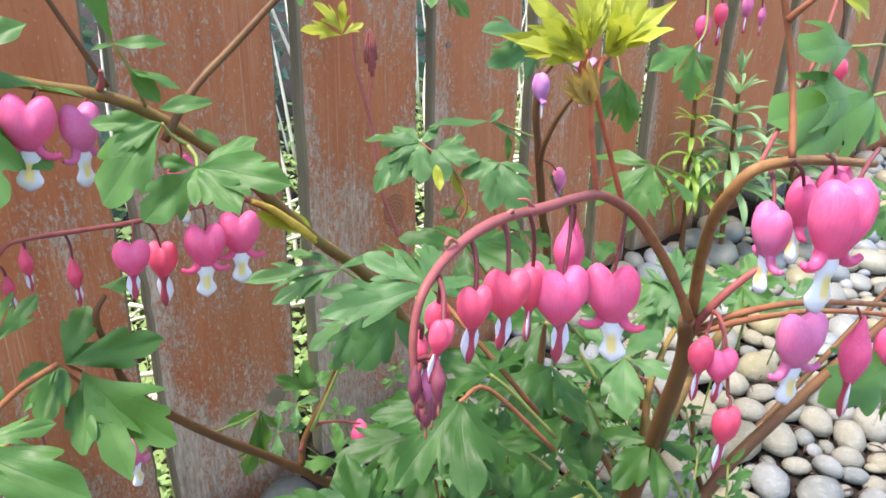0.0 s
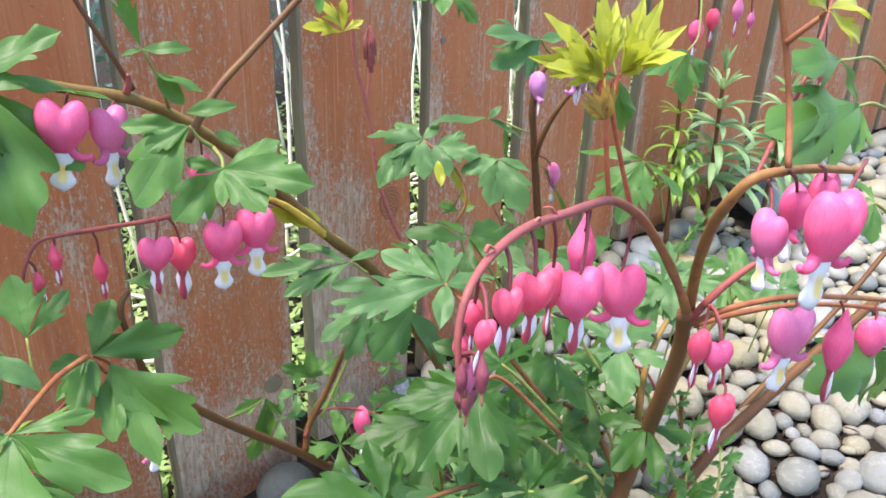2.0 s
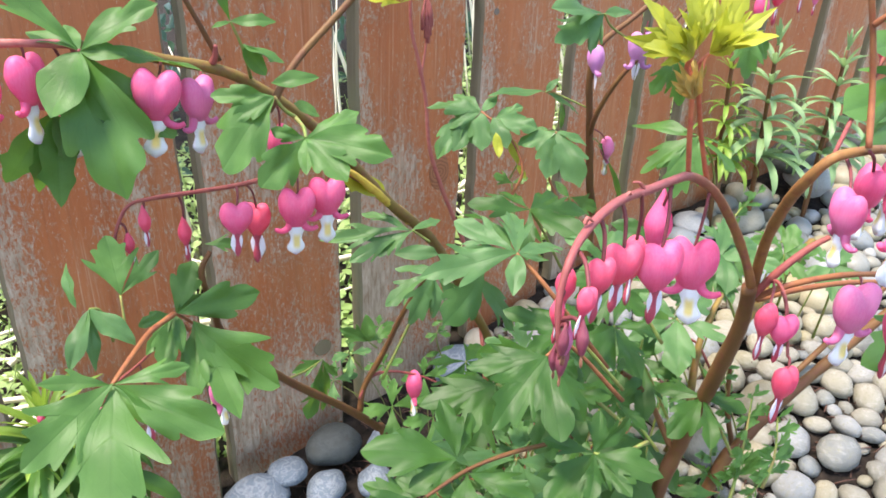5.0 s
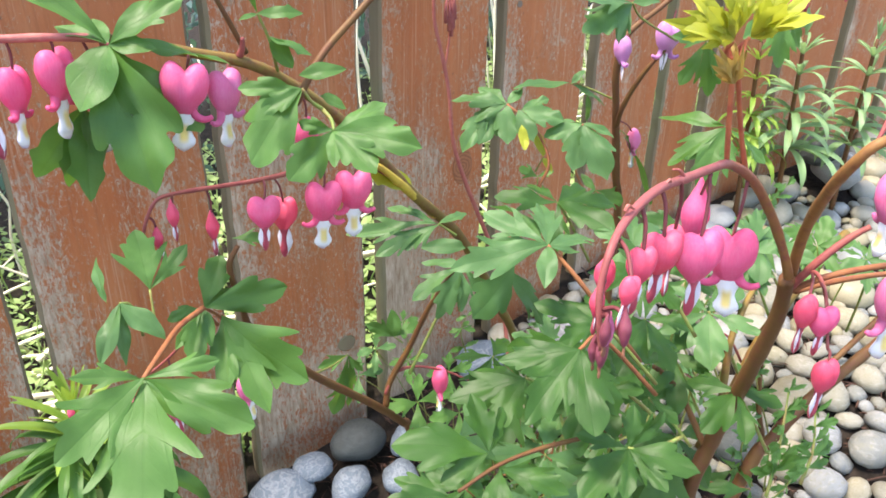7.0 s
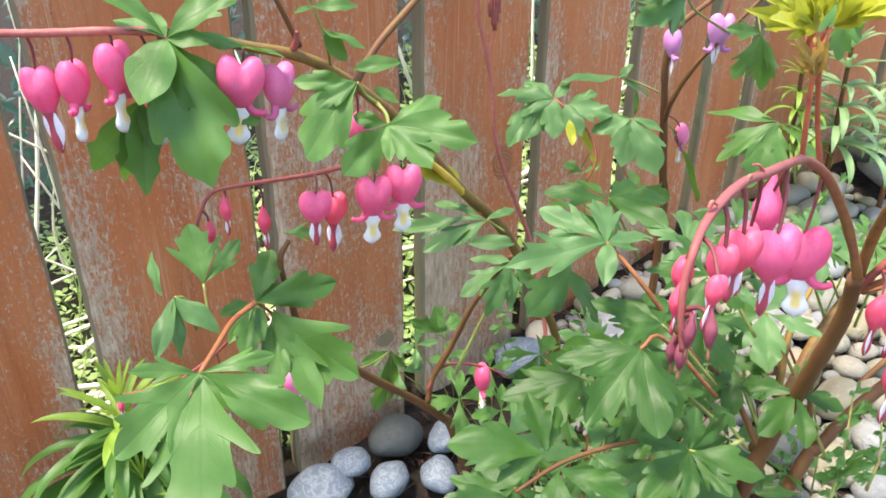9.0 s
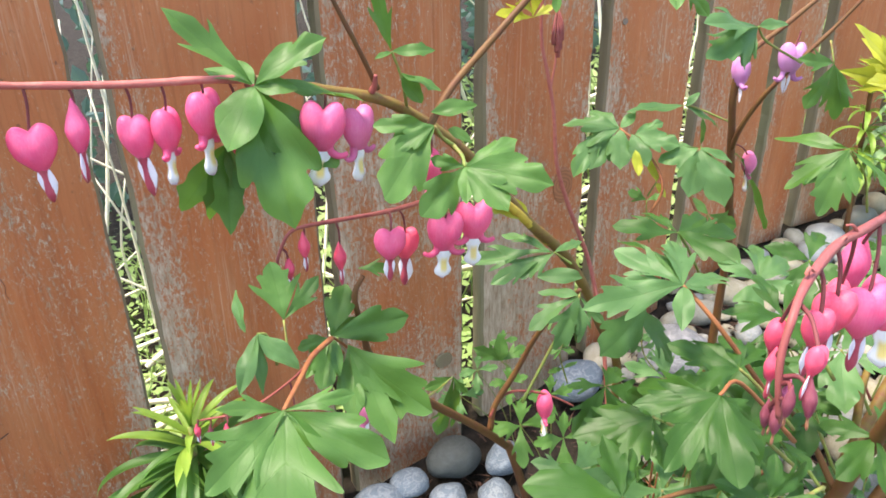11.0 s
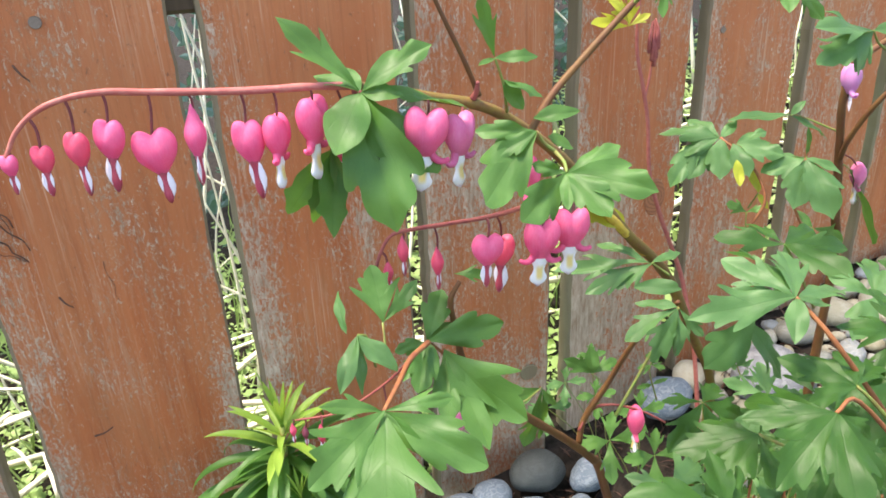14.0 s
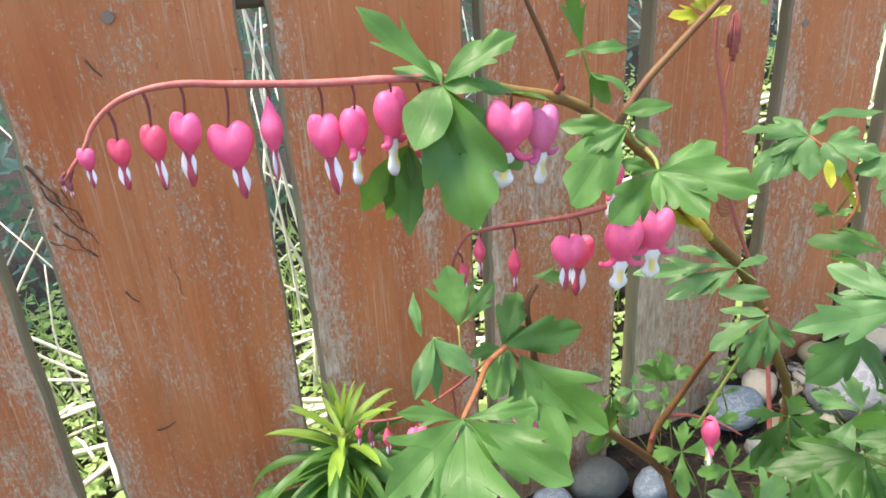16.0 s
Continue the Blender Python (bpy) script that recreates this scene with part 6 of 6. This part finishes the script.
leaf(front, [(-0.084, -0.539, 0.524), (-0.109, -0.528, 0.557), (-0.12, -0.523, 0.569)], 0.0013, [((-0.149, -0.499, 0.581), "lobed", 0.66, (-0.35, -0.45, 0.8)), ((-0.125, -0.493, 0.577), "lobed", 0.62, (-0.1, -0.35, 0.9)), ((-0.104, -0.499, 0.576), "soft", 0.75, (-0.1, -0.35, 0.9)), ((-0.151, -0.522, 0.572), "broad", 0.6, (-0.35, -0.45, 0.8)), ((-0.086, -0.507, 0.571), "lobed", 0.75, (-0.1, -0.35, 0.9))], LEAF_SHADED, STEM_GREEN)
leaf(front, [(-0.122, -0.554, 0.522), (-0.146, -0.548, 0.519), (-0.172, -0.541, 0.518), (-0.199, -0.537, 0.516), (-0.226, -0.538, 0.512)], 0.0015, [((-0.196, -0.508, 0.544), "soft", 0.72, (-0.2, -0.9, 0.35), (-0.201, -0.53, 0.52)), ((-0.243, -0.503, 0.533), "soft", 0.72, (-0.35, -0.45, 0.8), (-0.201, -0.53, 0.52)), ((-0.231, -0.531, 0.515), "lobed", 0.8, (-0.35, -0.45, 0.8), (-0.201, -0.53, 0.52)), ((-0.173, -0.51, 0.528), "lobed", 0.55, (-0.2, -0.9, 0.35), (-0.201, -0.53, 0.52)), ((-0.182, -0.572, 0.517), "broad", 0.66, (-0.35, -0.45, 0.8), (-0.202, -0.541, 0.518)), ((-0.221, -0.561, 0.511), "soft", 0.75, (-0.35, -0.45, 0.8), (-0.202, -0.541, 0.518)), ((-0.175, -0.548, 0.51), "lobed", 0.55, (-0.1, -0.35, 0.9), (-0.202, -0.541, 0.518)), ((-0.252, -0.516, 0.516), "broad", 0.66, (-0.35, -0.45, 0.8), (-0.23, -0.537, 0.51)), ((-0.266, -0.528, 0.513), "soft", 0.75, (-0.35, -0.45, 0.8), (-0.23, -0.537, 0.51))], LEAF_SHADED, STEM)
leaf(front, [(-0.092, -0.569, 0.509), (-0.126, -0.574, 0.519), (-0.139, -0.57, 0.524)], 0.0013, [((-0.127, -0.563, 0.542), "soft", 0.75, (-0.2, -0.9, 0.35)), ((-0.111, -0.572, 0.536), "lobed", 0.75, (-0.2, -0.9, 0.35)), ((-0.161, -0.554, 0.532), "lobed", 0.66, (-0.35, -0.45, 0.8)), ((-0.179, -0.578, 0.515), "soft", 0.72, (-0.35, -0.45, 0.8)), ((-0.159, -0.593, 0.522), "lobed", 0.8, (-0.35, -0.45, 0.8)), ((-0.117, -0.6, 0.527), "soft", 0.75, (-0.35, -0.45, 0.8)), ((-0.139, -0.599, 0.521), "lobed", 0.7, (-0.35, -0.45, 0.8))], LEAF_SHADED, STEM_GREEN)
leaf(front, [(-0.042, -0.53, 0.538), (-0.057, -0.516, 0.567), (-0.069, -0.508, 0.577)], 0.0013, [((-0.101, -0.492, 0.588), "broad", 0.66, (-0.35, -0.45, 0.8)), ((-0.065, -0.478, 0.595), "lobed", 0.75, (-0.1, -0.35, 0.9)), ((-0.046, -0.501, 0.599), "soft", 0.75, (-0.1, -0.35, 0.9)), ((-0.1, -0.519, 0.563), "lobed", 0.75, (-0.35, -0.45, 0.8)), ((-0.062, -0.531, 0.566), "soft", 0.7, (-0.35, -0.45, 0.8))], LEAF_SHADED, STEM_GREEN)
leaf(back, [(0.02, -0.373, 0.502), (-0.008, -0.375, 0.545), (-0.024, -0.375, 0.567)], 0.0013, [((-0.068, -0.356, 0.576), "lobed", 0.8, (-0.35, -0.45, 0.8)), ((-0.026, -0.337, 0.575), "lobed", 0.75, (-0.1, -0.35, 0.9)), ((-0.021, -0.427, 0.57), "soft", 0.75, (-0.35, -0.45, 0.8)), ((0.015, -0.366, 0.573), "soft", 0.75, (-0.1, -0.35, 0.9)), ((-0.045, -0.402, 0.544), "lobed", 0.8, (-0.35, -0.45, 0.8)), ((0.021, -0.393, 0.568), "lobed", 0.7, (-0.1, -0.35, 0.9))], LEAF_SHADED, STEM_GREEN)
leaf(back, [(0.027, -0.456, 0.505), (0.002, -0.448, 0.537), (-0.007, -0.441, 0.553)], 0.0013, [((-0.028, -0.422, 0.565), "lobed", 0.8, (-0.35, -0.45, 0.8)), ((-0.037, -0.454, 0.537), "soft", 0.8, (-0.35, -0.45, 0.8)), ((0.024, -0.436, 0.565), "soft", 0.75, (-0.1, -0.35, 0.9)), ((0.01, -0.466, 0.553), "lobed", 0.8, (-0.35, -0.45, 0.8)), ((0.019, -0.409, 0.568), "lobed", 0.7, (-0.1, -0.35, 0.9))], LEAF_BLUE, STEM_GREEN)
leaf(back, [(0.088, -0.441, 0.488), (0.068, -0.437, 0.526), (0.061, -0.428, 0.546)], 0.0013, [((0.038, -0.406, 0.556), "soft", 0.75, (-0.35, -0.45, 0.8)), ((0.094, -0.408, 0.56), "lobed", 0.8, (-0.1, -0.35, 0.9)), ((0.065, -0.458, 0.543), "soft", 0.8, (-0.35, -0.45, 0.8)), ((0.031, -0.437, 0.53), "lobed", 0.8, (-0.35, -0.45, 0.8))], LEAF_SHADED, STEM_GREEN)
leaf(front, [(-0.087, -0.548, 0.504), (-0.11, -0.536, 0.528), (-0.122, -0.528, 0.529)], 0.0013, [((-0.153, -0.519, 0.521), "soft", 0.7, (-0.35, -0.45, 0.8)), ((-0.157, -0.542, 0.516), "soft", 0.75, (-0.35, -0.45, 0.8)), ((-0.136, -0.559, 0.526), "lobed", 0.8, (-0.35, -0.45, 0.8)), ((-0.105, -0.547, 0.534), "soft", 0.7, (-0.1, -0.35, 0.9)), ((-0.095, -0.517, 0.534), "lobed", 0.75, (-0.1, -0.35, 0.9))], LEAF_SHADED, STEM_GREEN)
leaf(front, [(-0.095, -0.511, 0.489), (-0.123, -0.494, 0.506), (-0.139, -0.484, 0.515)], 0.0013, [((-0.185, -0.467, 0.507), "broad", 0.66, (-0.35, -0.45, 0.8)), ((-0.157, -0.452, 0.512), "lobed", 0.75, (-0.1, -0.35, 0.9)), ((-0.174, -0.497, 0.505), "soft", 0.75, (-0.35, -0.45, 0.8)), ((-0.108, -0.471, 0.526), "lobed", 0.7, (-0.1, -0.35, 0.9)), ((-0.147, -0.511, 0.502), "lobed", 0.75, (-0.35, -0.45, 0.8))], LEAF_SHADED, STEM_GREEN)
leaf(front, [(-0.007, -0.496, 0.467), (-0.026, -0.493, 0.501), (-0.04, -0.488, 0.527)], 0.0013, [((-0.084, -0.482, 0.522), "soft", 0.72, (-0.35, -0.45, 0.8)), ((-0.082, -0.507, 0.516), "soft", 0.75, (-0.35, -0.45, 0.8)), ((-0.05, -0.525, 0.515), "lobed", 0.85, (-0.35, -0.45, 0.8)), ((-0.018, -0.511, 0.531), "lobed", 0.8, (-0.1, -0.35, 0.9)), ((-0.013, -0.47, 0.543), "lobed", 0.75, (-0.1, -0.35, 0.9))], LEAF_SHADED, STEM_GREEN)
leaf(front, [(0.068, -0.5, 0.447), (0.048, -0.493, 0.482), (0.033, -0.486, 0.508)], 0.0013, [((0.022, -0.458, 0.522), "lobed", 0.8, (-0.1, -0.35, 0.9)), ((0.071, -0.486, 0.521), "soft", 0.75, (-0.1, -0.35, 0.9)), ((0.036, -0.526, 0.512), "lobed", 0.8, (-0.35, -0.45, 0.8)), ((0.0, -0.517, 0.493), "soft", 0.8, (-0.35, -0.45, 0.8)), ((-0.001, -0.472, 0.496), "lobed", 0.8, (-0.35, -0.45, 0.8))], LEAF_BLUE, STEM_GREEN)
leaf(front, [(0.029, -0.558, 0.43), (0.011, -0.551, 0.463), (-0.002, -0.543, 0.487)], 0.0013, [((-0.02, -0.515, 0.488), "lobed", 0.8, (-0.35, -0.45, 0.8)), ((-0.039, -0.547, 0.476), "soft", 0.75, (-0.35, -0.45, 0.8)), ((-0.023, -0.572, 0.477), "lobed", 0.8, (-0.35, -0.45, 0.8)), ((0.013, -0.568, 0.487), "soft", 0.7, (-0.35, -0.45, 0.8)), ((0.031, -0.534, 0.498), "lobed", 0.75, (-0.1, -0.35, 0.9))], LEAF_SHADED, STEM_GREEN)
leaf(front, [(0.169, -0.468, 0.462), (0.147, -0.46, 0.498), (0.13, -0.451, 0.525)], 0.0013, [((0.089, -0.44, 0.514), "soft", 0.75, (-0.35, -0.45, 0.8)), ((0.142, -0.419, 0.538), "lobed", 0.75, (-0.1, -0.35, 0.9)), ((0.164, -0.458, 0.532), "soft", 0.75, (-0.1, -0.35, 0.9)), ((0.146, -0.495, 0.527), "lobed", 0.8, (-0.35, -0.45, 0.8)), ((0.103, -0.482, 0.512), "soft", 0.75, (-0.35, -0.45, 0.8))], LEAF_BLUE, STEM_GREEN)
leaf(front, [(0.026, -0.51, 0.416), (0.01, -0.494, 0.46), (0.004, -0.482, 0.48)], 0.0013, [((-0.01, -0.455, 0.488), "soft", 0.75, (-0.35, -0.45, 0.8)), ((-0.028, -0.497, 0.465), "soft", 0.8, (-0.35, -0.45, 0.8)), ((0.008, -0.511, 0.479), "lobed", 0.8, (-0.35, -0.45, 0.8)), ((0.039, -0.478, 0.493), "soft", 0.75, (-0.1, -0.35, 0.9)), ((-0.024, -0.518, 0.463), "lobed", 0.8, (-0.35, -0.45, 0.8))], LEAF_SHADED, STEM_GREEN)
leaf(front, [(-0.032, -0.537, 0.449), (-0.047, -0.526, 0.473), (-0.057, -0.515, 0.486)], 0.0013, [((-0.083, -0.52, 0.473), "soft", 0.75, (-0.35, -0.45, 0.8)), ((-0.053, -0.539, 0.481), "lobed", 0.8, (-0.35, -0.45, 0.8)), ((-0.071, -0.498, 0.486), "soft", 0.7, (-0.35, -0.45, 0.8)), ((-0.033, -0.513, 0.499), "lobed", 0.75, (-0.1, -0.35, 0.9))], LEAF_SHADED, STEM_GREEN)
leaf(front, [(0.146, -0.474, 0.45), (0.127, -0.461, 0.496), (0.118, -0.455, 0.521)], 0.0014, [((0.089, -0.452, 0.51), "soft", 0.75, (-0.35, -0.45, 0.8)), ((0.116, -0.431, 0.536), "lobed", 0.7, (-0.1, -0.35, 0.9)), ((0.144, -0.442, 0.55), "broad", 0.75, (-0.1, -0.35, 0.9)), ((0.14, -0.47, 0.533), "soft", 0.7, (-0.35, -0.45, 0.8)), ((0.104, -0.484, 0.5), "broad", 0.75, (-0.35, -0.45, 0.8)), ((0.084, -0.464, 0.489), "lobed", 0.75, (-0.35, -0.45, 0.8))], LEAF_BLUE, STEM_GREEN)
leaf(front, [(0.205, -0.467, 0.426), (0.204, -0.471, 0.484), (0.201, -0.465, 0.509)], 0.0014, [((0.17, -0.459, 0.504), "soft", 0.75, (-0.35, -0.45, 0.8)), ((0.198, -0.444, 0.527), "lobed", 0.7, (-0.1, -0.35, 0.9)), ((0.222, -0.46, 0.532), "soft", 0.75, (-0.1, -0.35, 0.9)), ((0.217, -0.487, 0.518), "soft", 0.7, (-0.35, -0.45, 0.8)), ((0.188, -0.495, 0.501), "broad", 0.75, (-0.35, -0.45, 0.8)), ((0.171, -0.475, 0.489), "lobed", 0.75, (-0.35, -0.45, 0.8))], LEAF, STEM_GREEN)
leaf(front, [(0.257, -0.485, 0.412), (0.253, -0.49, 0.466), (0.252, -0.485, 0.491)], 0.0013, [((0.222, -0.48, 0.485), "soft", 0.75, (-0.35, -0.45, 0.8)), ((0.251, -0.466, 0.509), "lobed", 0.7, (-0.1, -0.35, 0.9)), ((0.273, -0.487, 0.508), "soft", 0.75, (-0.1, -0.35, 0.9)), ((0.253, -0.511, 0.494), "soft", 0.7, (-0.35, -0.45, 0.8)), ((0.228, -0.504, 0.475), "broad", 0.75, (-0.35, -0.45, 0.8))], LEAF_BLUE, STEM_GREEN)
leaf(front, [(0.09, -0.629, 0.626), (0.073, -0.621, 0.649), (0.063, -0.616, 0.657)], 0.0013, [((0.034, -0.613, 0.644), "soft", 0.62, (-0.35, -0.45, 0.8)), ((0.057, -0.6, 0.659), "soft", 0.6, (-0.1, -0.35, 0.9)), ((0.071, -0.601, 0.666), "lobed", 0.75, (-0.1, -0.35, 0.9)), ((0.049, -0.624, 0.641), "soft", 0.75, (-0.35, -0.45, 0.8))], LEAF, STEM_GREEN)

# ---- feathery sprays beside the thick stems ----
def spray(plant, line, size, pairs, seed, mat=None):
    """A side shoot with small cut leaflets in pairs."""
    rnd = random.Random(seed)
    bm = bmesh.new()
    tube_into(bm, line, 0.0012, 0.0006, 6, 5)
    lf = part("leaf", mesh_of(bm, "leaf", STEM_GREEN), plant)
    path = spline(line, 8)
    for i in range(pairs):
        at = path[int((0.25 + 0.75 * i / (pairs - 1)) * (len(path) - 1))]
        for sx in (-1, 1):
            for k in range(2):
                d = Vector((sx * rnd.uniform(0.5, 1.0), rnd.uniform(-0.5, 0.2), rnd.uniform(-0.2, 0.7))).normalized()
                ln = size * rnd.uniform(0.6, 1.15) * (1 - 0.4 * i / pairs)
                leaflet(lf, at, at + d * ln, rnd.choice(("lobed", "deep", "narrow")), 0.8, (rnd.uniform(-0.5, 0.3), -0.7, 0.6), mat or LEAF)
    return lf


spray(front, [(0.283, -0.44, 0.155), (0.243, -0.45, 0.258), (0.176, -0.46, 0.36), (0.159, -0.46, 0.399)], 0.022, 6, 1)
spray(front, [(0.247, -0.46, 0.166), (0.267, -0.47, 0.198), (0.283, -0.47, 0.222)], 0.024, 4, 2)
spray(front, [(0.215, -0.46, 0.217), (0.175, -0.46, 0.283), (0.18, -0.46, 0.324)], 0.022, 4, 3, LEAF_BLUE)
spray(front, [(0.183, -0.42, 0.279), (0.12, -0.42, 0.389), (0.075, -0.42, 0.455)], 0.026, 6, 4)
spray(front, [(0.189, -0.42, 0.321), (0.156, -0.4, 0.404), (0.158, -0.4, 0.441)], 0.024, 5, 5, LEAF_BLUE)
spray(front, [(-0.05, -0.604, 0.47), (-0.033, -0.595, 0.494), (-0.01, -0.58, 0.516)], 0.02, 6, 11)
spray(front, [(-0.036, -0.614, 0.481), (-0.024, -0.61, 0.497), (-0.006, -0.597, 0.509)], 0.018, 5, 12)
spray(back, [(0.336, -0.32, 0.422), (0.346, -0.32, 0.455), (0.38, -0.32, 0.476)], 0.026, 4, 6)
spray(back, [(0.16, -0.22, 0.251), (0.136, -0.2, 0.29), (0.125, -0.2, 0.319)], 0.024, 4, 7, LEAF_BLUE)
spray(back, [(0.085, -0.12, 0.218), (0.07, -0.12, 0.268), (0.078, -0.12, 0.291)], 0.02, 3, 8)
# leaves behind the fork and over the far pebbles
for c, size, seed in (((0.147, -0.42, 0.493), 0.045, 1), ((0.388, -0.36, 0.43), 0.05, 2), ((0.526, -0.36, 0.362), 0.04, 3), ((0.063, -0.44, 0.504), 0.04, 4), ((0.339, -0.34, 0.419), 0.045, 5)):
    rnd = random.Random(seed)
    c = Vector(c)
    root = Vector((c.x + 0.04, c.y + 0.05, ground_z(c.x + 0.04, c.y + 0.05)))
    tips = [(c + size * Vector((math.cos(a), 0.6 * math.sin(a) - 0.1, 0.45 * math.sin(a) - 0.15)), ("deep", "lobed", "broad")[k % 3], 0.75, (-0.2, -0.5, 0.8)) for k, a in enumerate((0.4 + seed, 1.7 + seed, 2.9 + seed, 4.1 + seed, 5.3 + seed))]
    leaf(front, [root, root.lerp(c, 0.6) + Vector((0, 0, 0.02)), c], 0.0013, tips, LEAF, STEM_GREEN)

# ---- leaves over the stones in front ----
rnd = random.Random(31)
for c, size in (((-0.143, -0.42, 0.42), 0.040), ((-0.071, -0.4, 0.419), 0.038), ((-0.082, -0.45, 0.398), 0.042), ((-0.067, -0.36, 0.429), 0.032), ((-0.044, -0.44, 0.435), 0.040), ((-0.156, -0.45, 0.402), 0.040), ((-0.027, -0.48, 0.387), 0.042), ((0.004, -0.5, 0.413), 0.038), ((-0.02, -0.38, 0.433), 0.036), ((0.009, -0.4, 0.44), 0.036), ((0.031, -0.44, 0.433), 0.034), ((-0.115, -0.48, 0.396), 0.040)):
    c = Vector(c)
    root = Vector((0.04 + rnd.uniform(-0.04, 0.04), c.y + 0.06, ground_z(0.04, c.y)))
    size *= 1.3
    spin = rnd.uniform(0, 6.3)
    tips = []
    for k in range(5):
        a = spin + k * 1.256 + rnd.uniform(-0.25, 0.25)
        tips.append((c + size * rnd.uniform(0.8, 1.2) * Vector((math.cos(a), 0.7 * math.sin(a) - 0.1, 0.55 * math.sin(a) - 0.2 + rnd.uniform(-0.2, 0.1))), rnd.choice(("deep", "lobed", "lobed", "broad")), rnd.uniform(0.7, 0.9), (rnd.uniform(-0.4, 0.1), rnd.uniform(-0.7, -0.35), 0.75)))
    # two in three get the leaf colour with the understory's shade painted in
    leaf(front, [root, root.lerp(c, 0.5) + Vector((0, 0, 0.03)), c], 0.0013, tips, rnd.choice((LEAF_SHADED, LEAF_SHADED, LEAF_BLUE)), rnd.choice((STEM_GREEN, STEM_ORANGE)))

# ---- low leaves that fill the middle of the clump ----
rnd = random.Random(77)
for i in range(72):
    y = rnd.uniform(-0.50, -0.19)
    x = rnd.uniform(-0.03, 0.24) + 0.35 * (y + 0.35)
    z = ground_z(x, y) + rnd.uniform(0.05, 0.22) + 0.20 * max(0, -0.3 - y)
    c = Vector((x, y, z))
    root = Vector((0.08 + rnd.uniform(-0.05, 0.05), -0.3 + rnd.uniform(-0.08, 0.08), ground_z(0.08, -0.3)))
    size = rnd.uniform(0.035, 0.06)
    spin = rnd.uniform(0, 6.3)
    tips = []
    for k in range(rnd.choice((3, 3, 4))):
        a = spin + k * 1.6 + rnd.uniform(-0.3, 0.3)
        tips.append((c + size * Vector((math.cos(a), 0.8 * math.sin(a), rnd.uniform(-0.45, 0.1))), rnd.choice(("deep", "lobed", "broad", "lobed")), rnd.uniform(0.65, 0.85), (rnd.uniform(-0.4, 0.2), rnd.uniform(-0.7, -0.2), 0.8)))
    # mostly the shade-darkened green, standing in for dark gaps low in the clump
    leaf(front if y < -0.32 else back, [root, root.lerp(c, 0.5) + Vector((0, 0, 0.03)), c], 0.0012, tips, rnd.choice((LEAF_SHADED, LEAF_SHADED, LEAF_BLUE)), rnd.choice((STEM_GREEN, STEM_ORANGE)))

# small leaves over the bare soil at the fence
for c, size, mat in (((-0.02, -0.14, 0.272), 0.026, LEAF), ((-0.068, -0.24, 0.299), 0.040, LEAF), ((-0.003, -0.1, 0.299), 0.02, LEAF), ((-0.074, -0.16, 0.32), 0.024, LEAF_BLUE), ((-0.002, -0.2, 0.287), 0.030, LEAF), ((-0.096, -0.16, 0.293), 0.028, LEAF_BLUE), ((-0.043, -0.28, 0.302), 0.036, LEAF)):
    c = Vector(c)
    root = Vector((0.06 + 0.3 * c.x, c.y + 0.07, ground_z(0.06 + 0.3 * c.x, c.y + 0.07)))
    tips = [(c + size * Vector((math.cos(a), -0.3 + 0.5 * math.sin(a), 0.7 * math.sin(a))), ("lobed", "deep", "broad")[k % 3], 0.85, (-0.3, -0.6, 0.7)) for k, a in enumerate((0.1, 1.4, 2.8, 4.3))]
    leaf(arch, [root, root.lerp(c, 0.5) + Vector((0, 0, 0.02)), c], 0.0008, tips, mat, STEM_GREEN)

# ---- farther bleeding heart with buds by the lilies ----
far = thing("bleeding_heart", (0.5, -0.3, ground_z(0.5, -0.3)), "bleeding heart stem with pink buds beside the lilies", "flower plant", "bleeding heart plants")
stem(far, [(0.42, -0.36, ground_z(0.42, -0.36) - 0.01), (0.745, -0.4, 0.411), (0.628, -0.41, 0.655), (0.39, -0.41, 0.757), (0.24, -0.41, 0.76), (0.17, -0.41, 0.741)], 0.004, 0.0012, STEM)
flower(far, "young", (0.17, -0.41, 0.72), 0.0168, (0.166, -0.41, 0.741), 20, PETAL_PINK)
flower(far, "young", (0.19, -0.41, 0.728), 0.0152, (0.184, -0.41, 0.748), 20, PETAL_ROSE)
flower(far, "bud", (0.223, -0.41, 0.734), 0.0166, (0.215, -0.41, 0.752), 20, PETAL_MAUVE)
flower(far, "bud", (0.245, -0.41, 0.723), 0.0123, (0.23, -0.41, 0.756), 20, PETAL_MAUVE)
flower(far, "young", (0.411, -0.4, 0.666), 0.0192, (0.356, -0.41, 0.753), 20, PETAL_ROSE)
leaf(far, [(0.17, -0.41, 0.741), (0.16, -0.42, 0.713), (0.149, -0.42, 0.701)], 0.001, [((0.093, -0.43, 0.699), "lobed", 0.7), ((0.138, -0.43, 0.665), "broad", 0.8), ((0.17, -0.43, 0.679), "broad", 0.8)], LEAF, STEM_GREEN)
